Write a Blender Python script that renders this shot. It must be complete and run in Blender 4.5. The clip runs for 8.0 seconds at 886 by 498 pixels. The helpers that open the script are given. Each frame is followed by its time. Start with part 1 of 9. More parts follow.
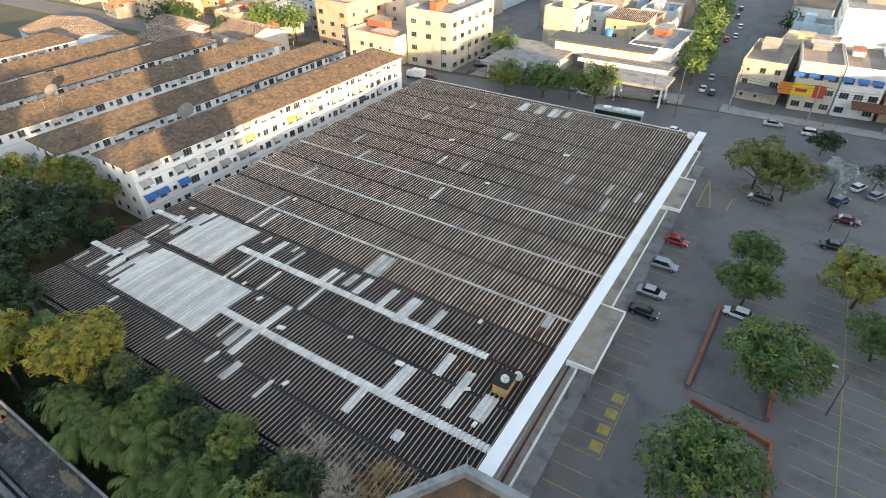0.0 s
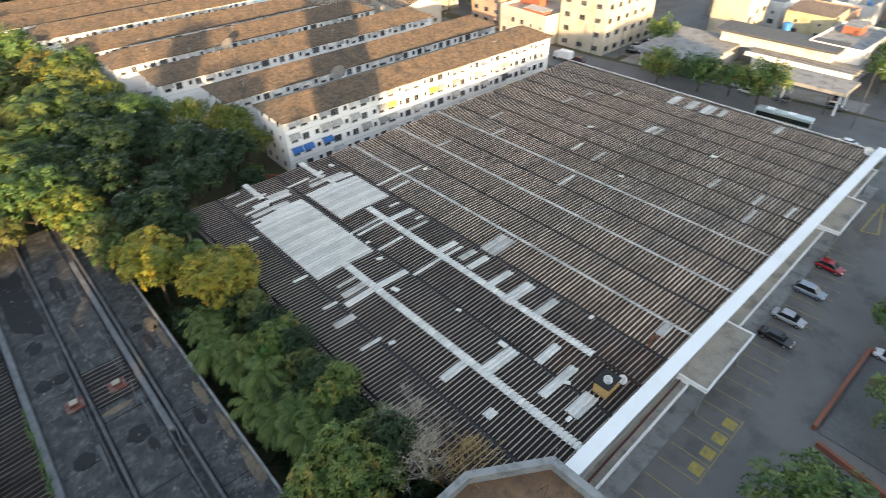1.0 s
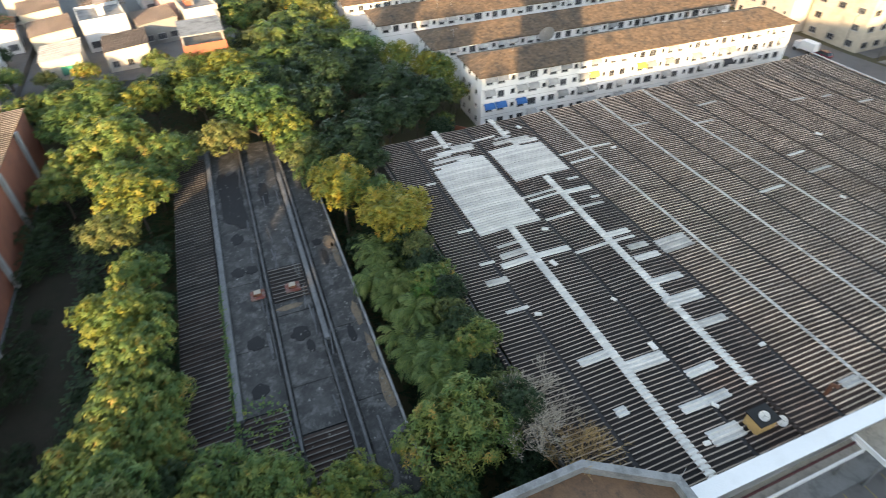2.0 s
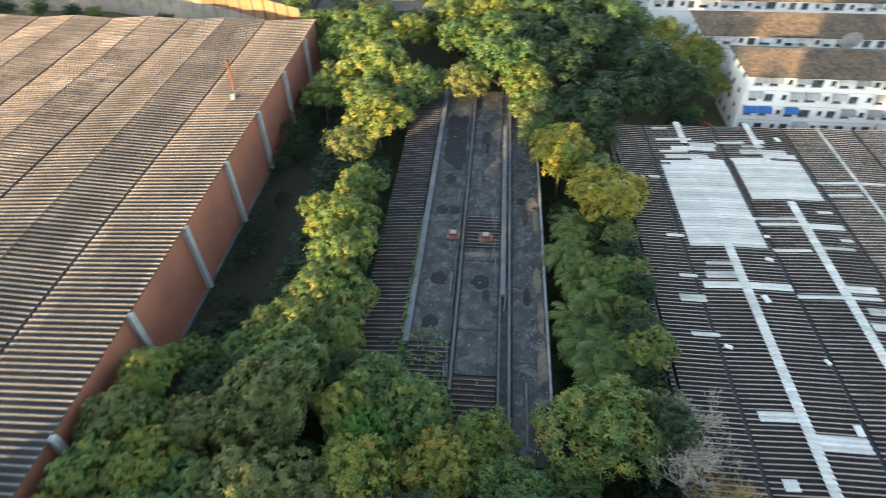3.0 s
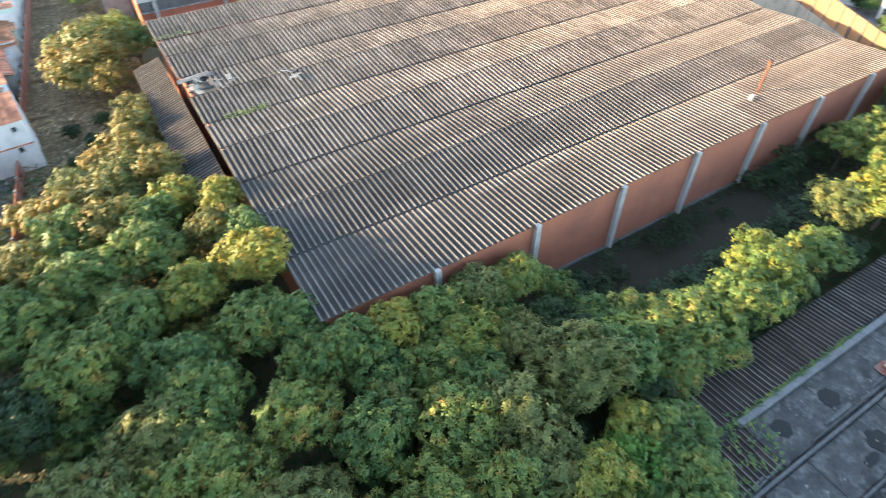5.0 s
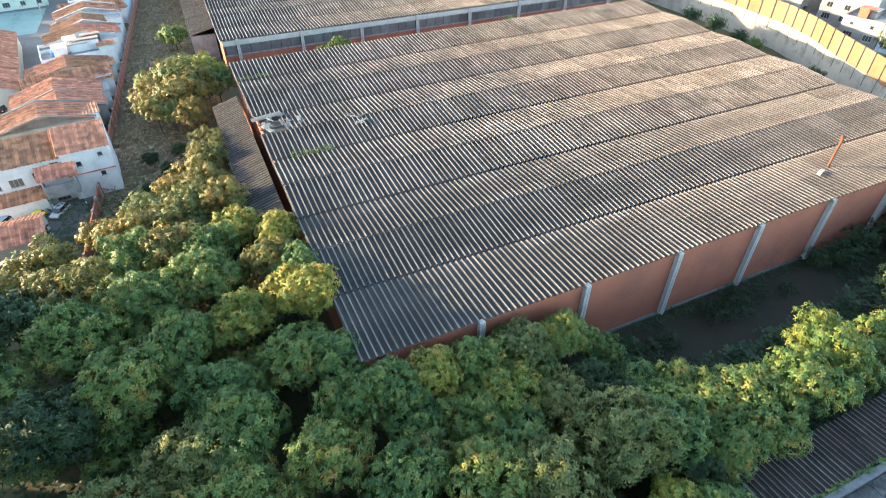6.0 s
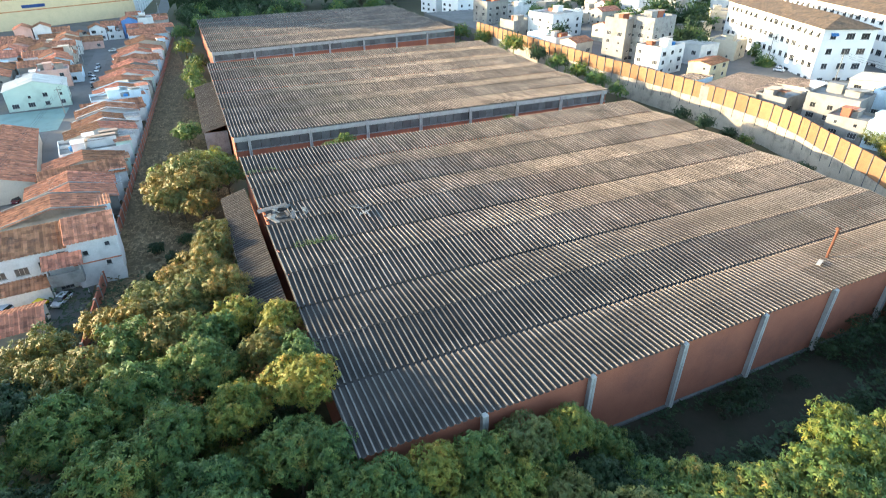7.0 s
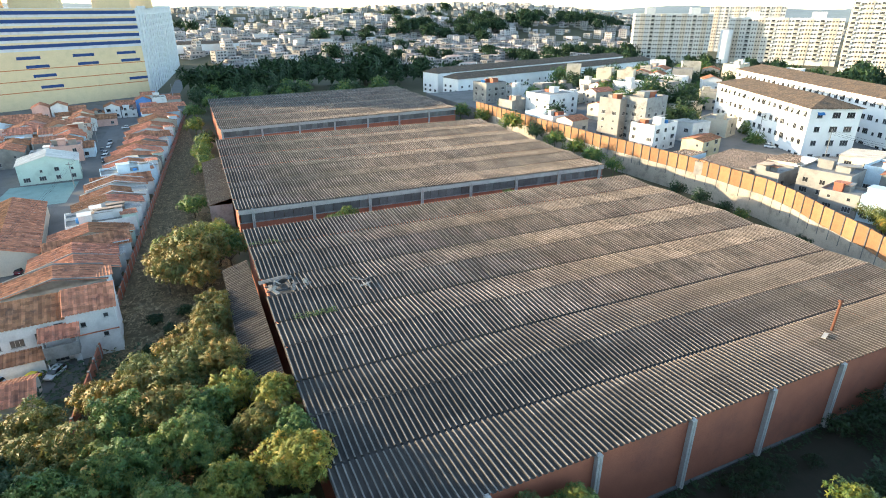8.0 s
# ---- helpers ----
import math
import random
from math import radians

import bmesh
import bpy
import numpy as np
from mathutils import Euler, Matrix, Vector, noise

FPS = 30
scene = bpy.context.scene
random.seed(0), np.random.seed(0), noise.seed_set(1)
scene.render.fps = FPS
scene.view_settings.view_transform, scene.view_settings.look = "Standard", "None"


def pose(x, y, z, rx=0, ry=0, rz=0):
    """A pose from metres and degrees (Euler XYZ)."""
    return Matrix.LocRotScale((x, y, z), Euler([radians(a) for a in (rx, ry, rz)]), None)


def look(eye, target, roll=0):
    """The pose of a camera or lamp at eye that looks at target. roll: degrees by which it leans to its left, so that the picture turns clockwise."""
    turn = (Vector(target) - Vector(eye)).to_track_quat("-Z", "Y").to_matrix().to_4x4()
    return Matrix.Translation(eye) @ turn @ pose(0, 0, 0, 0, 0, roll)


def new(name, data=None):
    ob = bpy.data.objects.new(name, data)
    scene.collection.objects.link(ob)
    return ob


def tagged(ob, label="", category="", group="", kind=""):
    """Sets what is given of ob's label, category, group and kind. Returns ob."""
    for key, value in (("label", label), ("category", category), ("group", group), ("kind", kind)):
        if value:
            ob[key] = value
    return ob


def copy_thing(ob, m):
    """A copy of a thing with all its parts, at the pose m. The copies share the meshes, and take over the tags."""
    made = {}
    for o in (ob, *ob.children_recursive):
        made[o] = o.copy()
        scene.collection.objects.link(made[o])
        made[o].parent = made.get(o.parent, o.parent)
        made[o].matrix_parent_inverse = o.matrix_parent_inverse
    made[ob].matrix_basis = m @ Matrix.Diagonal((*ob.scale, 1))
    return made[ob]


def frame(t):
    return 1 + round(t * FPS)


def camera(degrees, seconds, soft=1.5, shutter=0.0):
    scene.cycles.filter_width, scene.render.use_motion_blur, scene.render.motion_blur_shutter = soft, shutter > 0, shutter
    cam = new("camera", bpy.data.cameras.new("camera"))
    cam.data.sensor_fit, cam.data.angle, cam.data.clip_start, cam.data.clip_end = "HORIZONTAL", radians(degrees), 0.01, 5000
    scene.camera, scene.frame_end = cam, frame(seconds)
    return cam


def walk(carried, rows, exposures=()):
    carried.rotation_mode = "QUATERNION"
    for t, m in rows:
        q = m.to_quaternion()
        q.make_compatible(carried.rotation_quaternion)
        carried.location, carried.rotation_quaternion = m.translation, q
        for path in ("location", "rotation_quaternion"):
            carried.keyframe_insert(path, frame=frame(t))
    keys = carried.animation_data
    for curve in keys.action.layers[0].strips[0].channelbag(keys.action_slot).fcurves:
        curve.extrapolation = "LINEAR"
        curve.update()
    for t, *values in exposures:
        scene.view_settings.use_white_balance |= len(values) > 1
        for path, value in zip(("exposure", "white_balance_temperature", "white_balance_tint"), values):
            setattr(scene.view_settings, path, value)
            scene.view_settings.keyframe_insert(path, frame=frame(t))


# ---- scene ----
# The camera hovers 57 m over the ground and turns where it is.
cam = camera(76.03, 8.0, soft=0.45, shutter=0.3)
PATH = [
    (0.0, pose(0, 0, 57, 54.53, 0.60, 31.87)),
    (0.5, pose(0, 0, 57, 53.82, 0.75, 36.14)),
    (1.0, pose(0, 0, 57, 52.68, 0.87, 46.49)),
    (1.2, pose(0, 0, 57, 52.11, 0.91, 50.74)),
    (2.3, pose(0, 0, 57, 48.72, 1.18, 74.45)),
    (2.5, pose(0, 0, 57, 48.15, 1.18, 79.70)),
    (3.0, pose(0, 0, 57, 46.75, 1.02, 93.47)),
    (3.5, pose(0, 0, 57, 45.69, 0.85, 107.21)),
    (4.0, pose(0, 0, 57, 45.57, 0.76, 120.26)),
    (4.5, pose(0, 0, 57, 45.57, 0.62, 133.20)),
    (5.0, pose(0, 0, 57, 45.56, 0.46, 146.96)),
    (5.2, pose(0, 0, 57, 45.52, 0.43, 151.43)),
    (5.45, pose(0, 0, 57, 46.10, 0.35, 153.45)),
    (5.9, pose(0, 0, 57, 49.60, 0.10, 153.85)),
    (6.3, pose(0, 0, 57, 53.33, -0.04, 153.94)),
    (6.5, pose(0, 0, 57, 55.16, 0.09, 154.00)),
    (7.0, pose(0, 0, 57, 59.58, 0.04, 154.07)),
    (7.5, pose(0, 0, 57, 63.91, 0.01, 154.12)),
    (8.0, pose(0, 0, 57, 66.83, -0.01, 154.18)),
]
EXPOSURES = [(0.0, 2.62, 9700, 14), (1.2, 2.6, 9600, 14), (2.5, 2.78, 9200, 12), (3.5, 3.15, 8500, 8), (4.2, 3.45, 8300, 9), (5.0, 3.45, 8000, 10), (6.5, 3.02, 7300, 4), (7.0, 2.85, 7300, 4), (8.0, 2.52, 7300, 4)]
walk(cam, PATH, EXPOSURES)

# ---- light: low warm sun and clear sky ----
SUN_DIR = Vector((0.857, -0.514, 0.0)).normalized()
SUN_ELEV = radians(9.5)
world = bpy.data.worlds.new("sky")
scene.world = world
world.use_nodes = True
wn = world.node_tree
bg = wn.nodes["Background"]
sky = wn.nodes.new("ShaderNodeTexSky")
sky.sky_type = "NISHITA"
sky.sun_disc = False
sky.sun_elevation = SUN_ELEV
sky.sun_rotation = math.atan2(SUN_DIR.x, SUN_DIR.y)
sky.air_density, sky.dust_density, sky.ozone_density = 0.7, 0.3, 1.0
wn.links.new(sky.outputs[0], bg.inputs[0])
bg.inputs[1].default_value = 0.15
sun_data = bpy.data.lights.new("sun", "SUN")
sun_data.energy = 2.4
sun_data.angle = radians(0.6)
sun_data.color = (1.0, 0.82, 0.60)
sun = new("sun", sun_data)
sun.matrix_world = look(Vector((0, 0, 200)), Vector((0, 0, 200)) - SUN_DIR * math.cos(SUN_ELEV) - Vector((0, 0, math.sin(SUN_ELEV))))
tagged(sun, "low warm evening sun", "sun", kind="structure")


# ---- materials ----
def rgb(c):
    return (c, c, c, 1) if isinstance(c, (int, float)) else (*c, 1)


def surf(name, a, b, scale=1.0, rough=0.8, bump=0.2, fine=12.0, island=0.0, ob=0.0, stain=None, stain_amt=0.5, stain_scale=0.15,
         metal=0.0, stretch=(1, 1, 1), bump_dist=0.02, spec=0.4, hue=0.0, patch=None, gr=0.5, soot=None):
    """A two-scale procedural surface: broad noise between a and b, fine grain, stains, and a lightness that differs by island or object."""
    m = bpy.data.materials.new(name)
    m.use_nodes = True
    n, l = m.node_tree.nodes, m.node_tree.links
    p = n["Principled BSDF"]
    tc = n.new("ShaderNodeTexCoord")
    mp = n.new("ShaderNodeMapping")
    mp.inputs["Scale"].default_value = stretch
    l.new(tc.outputs["Object"], mp.inputs[0])
    big = n.new("ShaderNodeTexNoise")
    big.inputs["Scale"].default_value, big.inputs["Detail"].default_value, big.inputs["Roughness"].default_value = scale, 6, 0.65
    l.new(mp.outputs[0], big.inputs["Vector"])
    ramp = n.new("ShaderNodeMapRange")
    ramp.inputs[1].default_value, ramp.inputs[2].default_value = 0.3, 0.7
    l.new(big.outputs[0], ramp.inputs[0])
    mix = n.new("ShaderNodeMix")
    mix.data_type = "RGBA"
    mix.inputs[6].default_value, mix.inputs[7].default_value = rgb(a), rgb(b)
    l.new(ramp.outputs[0], mix.inputs[0])
    col = mix.outputs[2]
    grain = n.new("ShaderNodeTexNoise")
    grain.inputs["Scale"].default_value, grain.inputs["Detail"].default_value = fine, 4
    l.new(mp.outputs[0], grain.inputs["Vector"])
    if stain is not None:
        st = n.new("ShaderNodeTexNoise")
        st.inputs["Scale"].default_value, st.inputs["Detail"].default_value, st.inputs["Roughness"].default_value = stain_scale, 8, 0.7
        l.new(tc.outputs["Object"], st.inputs["Vector"])
        r2 = n.new("ShaderNodeMapRange")
        r2.inputs[1].default_value, r2.inputs[2].default_value, r2.inputs[4].default_value = 0.5, 0.68, stain_amt
        l.new(st.outputs[0], r2.inputs[0])
        mx = n.new("ShaderNodeMix")
        mx.data_type = "RGBA"
        l.new(r2.outputs[0], mx.inputs[0])
        l.new(col, mx.inputs[6])
        mx.inputs[7].default_value = rgb(stain)
        col = mx.outputs[2]
    hsv = n.new("ShaderNodeHueSaturation")
    l.new(col, hsv.inputs["Color"])
    val = n.new("ShaderNodeMath")
    val.operation = "MULTIPLY_ADD"
    l.new(grain.outputs[0], val.inputs[0])
    val.inputs[1].default_value, val.inputs[2].default_value = gr, 1.0 - gr / 2
    out = val.outputs[0]
    for amount, kind, sock in ((island, "ShaderNodeNewGeometry", "Random Per Island"), (ob, "ShaderNodeObjectInfo", "Random")):
        if amount:
            g = n.new(kind)
            k = n.new("ShaderNodeMath")
            k.operation = "MULTIPLY_ADD"
            l.new(g.outputs[sock], k.inputs[0])
            k.inputs[1].default_value, k.inputs[2].default_value = 2 * amount, 1 - amount
            t = n.new("ShaderNodeMath")
            t.operation = "MULTIPLY"
            l.new(out, t.inputs[0])
            l.new(k.outputs[0], t.inputs[1])
            out = t.outputs[0]
            if hue:
                h = n.new("ShaderNodeMath")
                h.operation = "MULTIPLY_ADD"
                l.new(g.outputs[sock], h.inputs[0])
                h.inputs[1].default_value, h.inputs[2].default_value = -hue, 0.5 + hue / 2
                l.new(h.outputs[0], hsv.inputs["Hue"])
    # shade painted into the colour: darker and greyer along x, with a wavy edge
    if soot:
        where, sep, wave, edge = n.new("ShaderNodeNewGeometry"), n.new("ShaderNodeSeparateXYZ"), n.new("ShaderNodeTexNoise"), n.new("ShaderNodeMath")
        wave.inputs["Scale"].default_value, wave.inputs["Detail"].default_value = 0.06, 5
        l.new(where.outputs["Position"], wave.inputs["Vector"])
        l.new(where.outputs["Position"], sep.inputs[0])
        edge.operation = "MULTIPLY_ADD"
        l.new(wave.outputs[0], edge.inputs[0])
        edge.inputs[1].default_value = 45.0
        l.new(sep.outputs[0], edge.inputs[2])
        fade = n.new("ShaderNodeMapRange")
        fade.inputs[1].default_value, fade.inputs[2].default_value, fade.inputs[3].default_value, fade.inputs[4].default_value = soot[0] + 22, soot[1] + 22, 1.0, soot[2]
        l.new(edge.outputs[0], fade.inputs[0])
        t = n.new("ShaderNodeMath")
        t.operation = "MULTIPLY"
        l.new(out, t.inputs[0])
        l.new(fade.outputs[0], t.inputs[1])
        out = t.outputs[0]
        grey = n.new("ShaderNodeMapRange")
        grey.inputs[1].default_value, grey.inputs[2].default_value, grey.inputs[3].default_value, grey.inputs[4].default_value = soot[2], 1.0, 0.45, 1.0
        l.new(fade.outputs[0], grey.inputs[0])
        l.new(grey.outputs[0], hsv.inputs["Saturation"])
    if patch:
        geo, snap, wn_ = n.new("ShaderNodeNewGeometry"), n.new("ShaderNodeVectorMath"), n.new("ShaderNodeTexWhiteNoise")
        snap.operation = "SNAP"
        snap.inputs[1].default_value = (patch[0], patch[1], 1000.0)
        l.new(geo.outputs["Position"], snap.inputs[0])
        l.new(snap.outputs[0], wn_.inputs["Vector"])
        k = n.new("ShaderNodeMath")
        k.operation = "MULTIPLY_ADD"
        l.new(wn_.outputs["Value"], k.inputs[0])
        k.inputs[1].default_value, k.inputs[2].default_value = 2 * patch[2], 1 - patch[2]
        t = n.new("ShaderNodeMath")
        t.operation = "MULTIPLY"
        l.new(out, t.inputs[0])
        l.new(k.outputs[0], t.inputs[1])
        out = t.outputs[0]
    l.new(out, hsv.inputs["Value"])
    l.new(hsv.outputs[0], p.inputs["Base Color"])
    p.inputs["Roughness"].default_value = rough
    p.inputs["Metallic"].default_value = metal
    p.inputs["Specular IOR Level"].default_value = spec
    if bump:
        bp = n.new("ShaderNodeBump")
        bp.inputs["Strength"].default_value, bp.inputs["Distance"].default_value = bump, bump_dist
        l.new(grain.outputs[0], bp.inputs["Height"])
        l.new(bp.outputs[0], p.inputs["Normal"])
    return m


def leaf_mat(name, cols, pos=None, trans=0.25):
    """Leaves: colour by island along a ramp, shifted by tree."""
    m = bpy.data.materials.new(name)
    m.use_nodes = True
    n, l = m.node_tree.nodes, m.node_tree.links
    p = n["Principled BSDF"]
    g = n.new("ShaderNodeNewGeometry")
    tc = n.new("ShaderNodeTexCoord")
    nz = n.new("ShaderNodeTexNoise")
    nz.inputs["Scale"].default_value, nz.inputs["Detail"].default_value = 0.62, 3
    l.new(tc.outputs["Object"], nz.inputs["Vector"])
    oi = n.new("ShaderNodeObjectInfo")
    a = n.new("ShaderNodeMath")
    a.operation = "MULTIPLY_ADD"
    l.new(g.outputs["Random Per Island"], a.inputs[0])
    a.inputs[1].default_value = 0.4
    broad = n.new("ShaderNodeMapRange")
    broad.inputs[1].default_value, broad.inputs[2].default_value, broad.inputs[4].default_value = 0.3, 0.7, 0.55
    l.new(nz.outputs[0], broad.inputs[0])
    l.new(broad.outputs[0], a.inputs[2])
    b = n.new("ShaderNodeMath")
    b.operation = "MULTIPLY_ADD"
    l.new(oi.outputs["Random"], b.inputs[0])
    b.inputs[1].default_value = 0.3
    l.new(a.outputs[0], b.inputs[2])
    c = n.new("ShaderNodeMath")
    c.operation = "MULTIPLY_ADD"
    l.new(b.outputs[0], c.inputs[0])
    c.inputs[1].default_value, c.inputs[2].default_value = 0.95, -0.06
    r = n.new("ShaderNodeValToRGB")
    l.new(c.outputs[0], r.inputs[0])
    while len(r.color_ramp.elements) < len(cols):
        r.color_ramp.elements.new(0.5)
    for i, cc in enumerate(cols):
        r.color_ramp.elements[i].position = pos[i] if pos else i / (len(cols) - 1)
        r.color_ramp.elements[i].color = rgb(cc)
    l.new(r.outputs[0], p.inputs["Base Color"])
    p.inputs["Roughness"].default_value = 0.55
    p.inputs["Specular IOR Level"].default_value = 0.3
    tr = n.new("ShaderNodeBsdfTranslucent")
    l.new(r.outputs[0], tr.inputs["Color"])
    ms = n.new("ShaderNodeMixShader")
    ms.inputs[0].default_value = trans
    l.new(p.outputs[0], ms.inputs[1])
    l.new(tr.outputs[0], ms.inputs[2])
    l.new(ms.outputs[0], n["Material Output"].inputs["Surface"])
    return m


M = {}
M["earth"] = surf("earth", (0.09, 0.075, 0.045), (0.06, 0.065, 0.03), 0.2, 0.95, 0.5, 3, stain=(0.14, 0.11, 0.06), stain_scale=0.05)
M["drygrass"] = surf("dry_grass", (0.17, 0.122, 0.07), (0.10, 0.078, 0.044), 0.3, 0.95, 0.8, 6, stain=(0.045, 0.045, 0.022), stain_scale=0.2, stain_amt=0.8)
# earth colour darkened for the shade that lies on the clearing
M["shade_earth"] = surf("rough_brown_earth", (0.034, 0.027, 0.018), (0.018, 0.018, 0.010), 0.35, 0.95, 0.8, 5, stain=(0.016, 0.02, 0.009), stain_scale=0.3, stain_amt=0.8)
M["asphalt"] = surf("asphalt", (0.145, 0.136, 0.128), (0.185, 0.172, 0.16), 0.12, 0.85, 0.3, 8, stain=(0.085, 0.08, 0.076), stain_scale=0.18, stain_amt=0.75)
M["road"] = surf("road_asphalt", (0.115, 0.112, 0.11), (0.15, 0.146, 0.142), 0.1, 0.8, 0.3, 6, stain=(0.075, 0.073, 0.072), stain_scale=0.08, stain_amt=0.6)
M["paving"] = surf("paving", (0.22, 0.21, 0.20), (0.30, 0.29, 0.27), 0.4, 0.9, 0.3, 5, stain=(0.12, 0.11, 0.10), stain_scale=0.3, stain_amt=0.6)
M["yellow"] = surf("yellow_line", (0.50, 0.36, 0.08), (0.34, 0.26, 0.09), 1.5, 0.8, 0.1, 9, stain=(0.16, 0.14, 0.11), stain_scale=1.2, stain_amt=0.7)
M["market_roof"] = surf("market_fibre_cement", (0.60, 0.45, 0.345), (0.70, 0.51, 0.385), 0.09, 0.9, 0.4, 5, island=0.25, stain=(0.40, 0.35, 0.31), stain_scale=0.035, stain_amt=0.7, patch=(4.5, 5.5, 0.14))
M["market_dark"] = surf("market_fibre_cement_dark", (0.28, 0.225, 0.19), (0.38, 0.29, 0.235), 0.12, 0.9, 0.4, 5, island=0.3, stain=(0.36, 0.22, 0.16), stain_scale=0.06, stain_amt=0.7, ob=0.12, patch=(4.5, 5.5, 0.16))
M["sooty_rib"] = surf("sooty_fibre_cement", (0.075, 0.072, 0.07), (0.05, 0.048, 0.047), 0.15, 0.9, 0.4, 5, island=0.3, stain=(0.10, 0.085, 0.075), stain_scale=0.1, stain_amt=0.6)
M["white_sheet"] = surf("white_roof_sheet", (0.66, 0.62, 0.565), (0.53, 0.50, 0.46), 0.3, 0.7, 0.15, 4, island=0.14, stain=(0.42, 0.395, 0.365), stain_scale=0.25, stain_amt=0.6)
M["old_sheet"] = surf("weathered_white_sheet", (0.52, 0.48, 0.43), (0.38, 0.355, 0.325), 0.4, 0.7, 0.2, 4, island=0.2, stain=(0.29, 0.27, 0.24), stain_scale=0.4, stain_amt=0.7)
# darker colours for the troughs and rib sides of the ribbed sheets
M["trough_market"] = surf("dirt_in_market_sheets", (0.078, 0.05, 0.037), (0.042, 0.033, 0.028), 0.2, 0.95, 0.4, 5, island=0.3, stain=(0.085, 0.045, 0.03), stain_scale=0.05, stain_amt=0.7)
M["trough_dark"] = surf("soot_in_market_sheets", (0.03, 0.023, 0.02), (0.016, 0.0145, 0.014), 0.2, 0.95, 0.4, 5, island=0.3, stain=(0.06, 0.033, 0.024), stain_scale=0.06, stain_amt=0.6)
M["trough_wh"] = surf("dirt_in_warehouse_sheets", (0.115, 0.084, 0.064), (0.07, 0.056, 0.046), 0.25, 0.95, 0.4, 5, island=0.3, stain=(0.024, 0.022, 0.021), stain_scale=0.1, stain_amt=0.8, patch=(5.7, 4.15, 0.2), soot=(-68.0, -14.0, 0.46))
M["valley"] = surf("valley_gutter", (0.03, 0.03, 0.032), (0.045, 0.042, 0.04), 0.5, 0.9, 0.3, 5)
M["white_paint"] = surf("white_wall_paint", (0.80, 0.79, 0.775), (0.74, 0.73, 0.715), 0.2, 0.75, 0.1, 9, stain=(0.62, 0.60, 0.56), stain_scale=0.22, stain_amt=0.35, gr=0.2)
M["dirty_white"] = surf("dirty_white_paint", (0.62, 0.61, 0.59), (0.5, 0.49, 0.47), 0.3, 0.8, 0.2, 4, stain=(0.28, 0.26, 0.24), stain_scale=0.35, stain_amt=0.7)
M["concrete"] = surf("concrete", (0.28, 0.28, 0.275), (0.2, 0.2, 0.195), 0.5, 0.9, 0.3, 6, stain=(0.11, 0.11, 0.11), stain_scale=0.5, stain_amt=0.7)
M["old_slab"] = surf("sooty_roof_slab", (0.064, 0.063, 0.061), (0.018, 0.0178, 0.0175), 0.45, 0.75, 0.5, 3, stain=(0.16, 0.157, 0.15), stain_scale=0.7, stain_amt=0.65, spec=0.35, gr=0.9)
M["pale_beam"] = surf("pale_roof_beam", (0.165, 0.17, 0.175), (0.095, 0.098, 0.10), 0.5, 0.8, 0.3, 5, stain=(0.07, 0.07, 0.07), stain_scale=0.6, stain_amt=0.7)
M["grimy_rib"] = surf("grimy_fibre_cement", (0.17, 0.155, 0.14), (0.10, 0.092, 0.085), 0.15, 0.9, 0.4, 5, island=0.35, stain=(0.05, 0.047, 0.044), stain_scale=0.14, stain_amt=0.8)
M["ochre_dirt"] = surf("ochre_dirt", (0.20, 0.145, 0.095), (0.12, 0.095, 0.07), 1.2, 0.95, 0.4, 6, stain=(0.05, 0.045, 0.04), stain_scale=1.0, stain_amt=0.7)
M["slab_patch"] = surf("tar_patch", (0.008, 0.008, 0.009), (0.014, 0.014, 0.015), 1.0, 0.8, 0.2, 6)
M["slab_beam"] = surf("roof_beam_concrete", (0.12, 0.122, 0.125), (0.07, 0.072, 0.074), 0.8, 0.75, 0.3, 6, ob=0.2, stain=(0.04, 0.04, 0.04), stain_scale=0.7, stain_amt=0.6)
# painted shade darkens these sheets and their troughs towards the near corner
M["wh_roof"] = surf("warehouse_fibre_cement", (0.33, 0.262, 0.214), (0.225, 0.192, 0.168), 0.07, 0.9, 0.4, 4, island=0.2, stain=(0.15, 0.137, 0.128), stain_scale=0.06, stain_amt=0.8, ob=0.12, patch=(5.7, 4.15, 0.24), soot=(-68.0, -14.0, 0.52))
M["brick"] = surf("brick_wall", (0.345, 0.118, 0.070), (0.275, 0.092, 0.057), 0.25, 0.9, 0.3, 9, stain=(0.16, 0.07, 0.055), stain_scale=0.15, stain_amt=0.5)
M["pilaster"] = surf("pilaster_concrete", (0.40, 0.39, 0.37), (0.31, 0.305, 0.295), 0.6, 0.85, 0.2, 6, stain=(0.19, 0.18, 0.17), stain_scale=0.8)
M["apt_tile"] = surf("brown_roof_tile", (0.15, 0.097, 0.06), (0.085, 0.062, 0.046), 0.35, 0.95, 0.7, 3.5, stain=(0.045, 0.042, 0.038), stain_scale=0.4, stain_amt=0.85, bump_dist=0.08, patch=(0.45, 0.6, 0.3))
M["clay"] = surf("clay_tile", (0.48, 0.20, 0.105), (0.32, 0.125, 0.072), 0.5, 0.9, 0.5, 4, island=0.25, ob=0.35, hue=0.02, stain=(0.12, 0.068, 0.052), stain_scale=0.7, stain_amt=0.8, patch=(0.9, 0.7, 0.32))
M["town"] = surf("town_ground", (0.11, 0.108, 0.105), (0.16, 0.155, 0.148), 0.08, 0.9, 0.3, 3, stain=(0.07, 0.07, 0.07), stain_scale=0.1, stain_amt=0.8)
M["glass"] = surf("dark_glass", (0.03, 0.033, 0.037), (0.06, 0.063, 0.07), 2.0, 0.12, 0.0, 3, ob=0.5, spec=0.5)
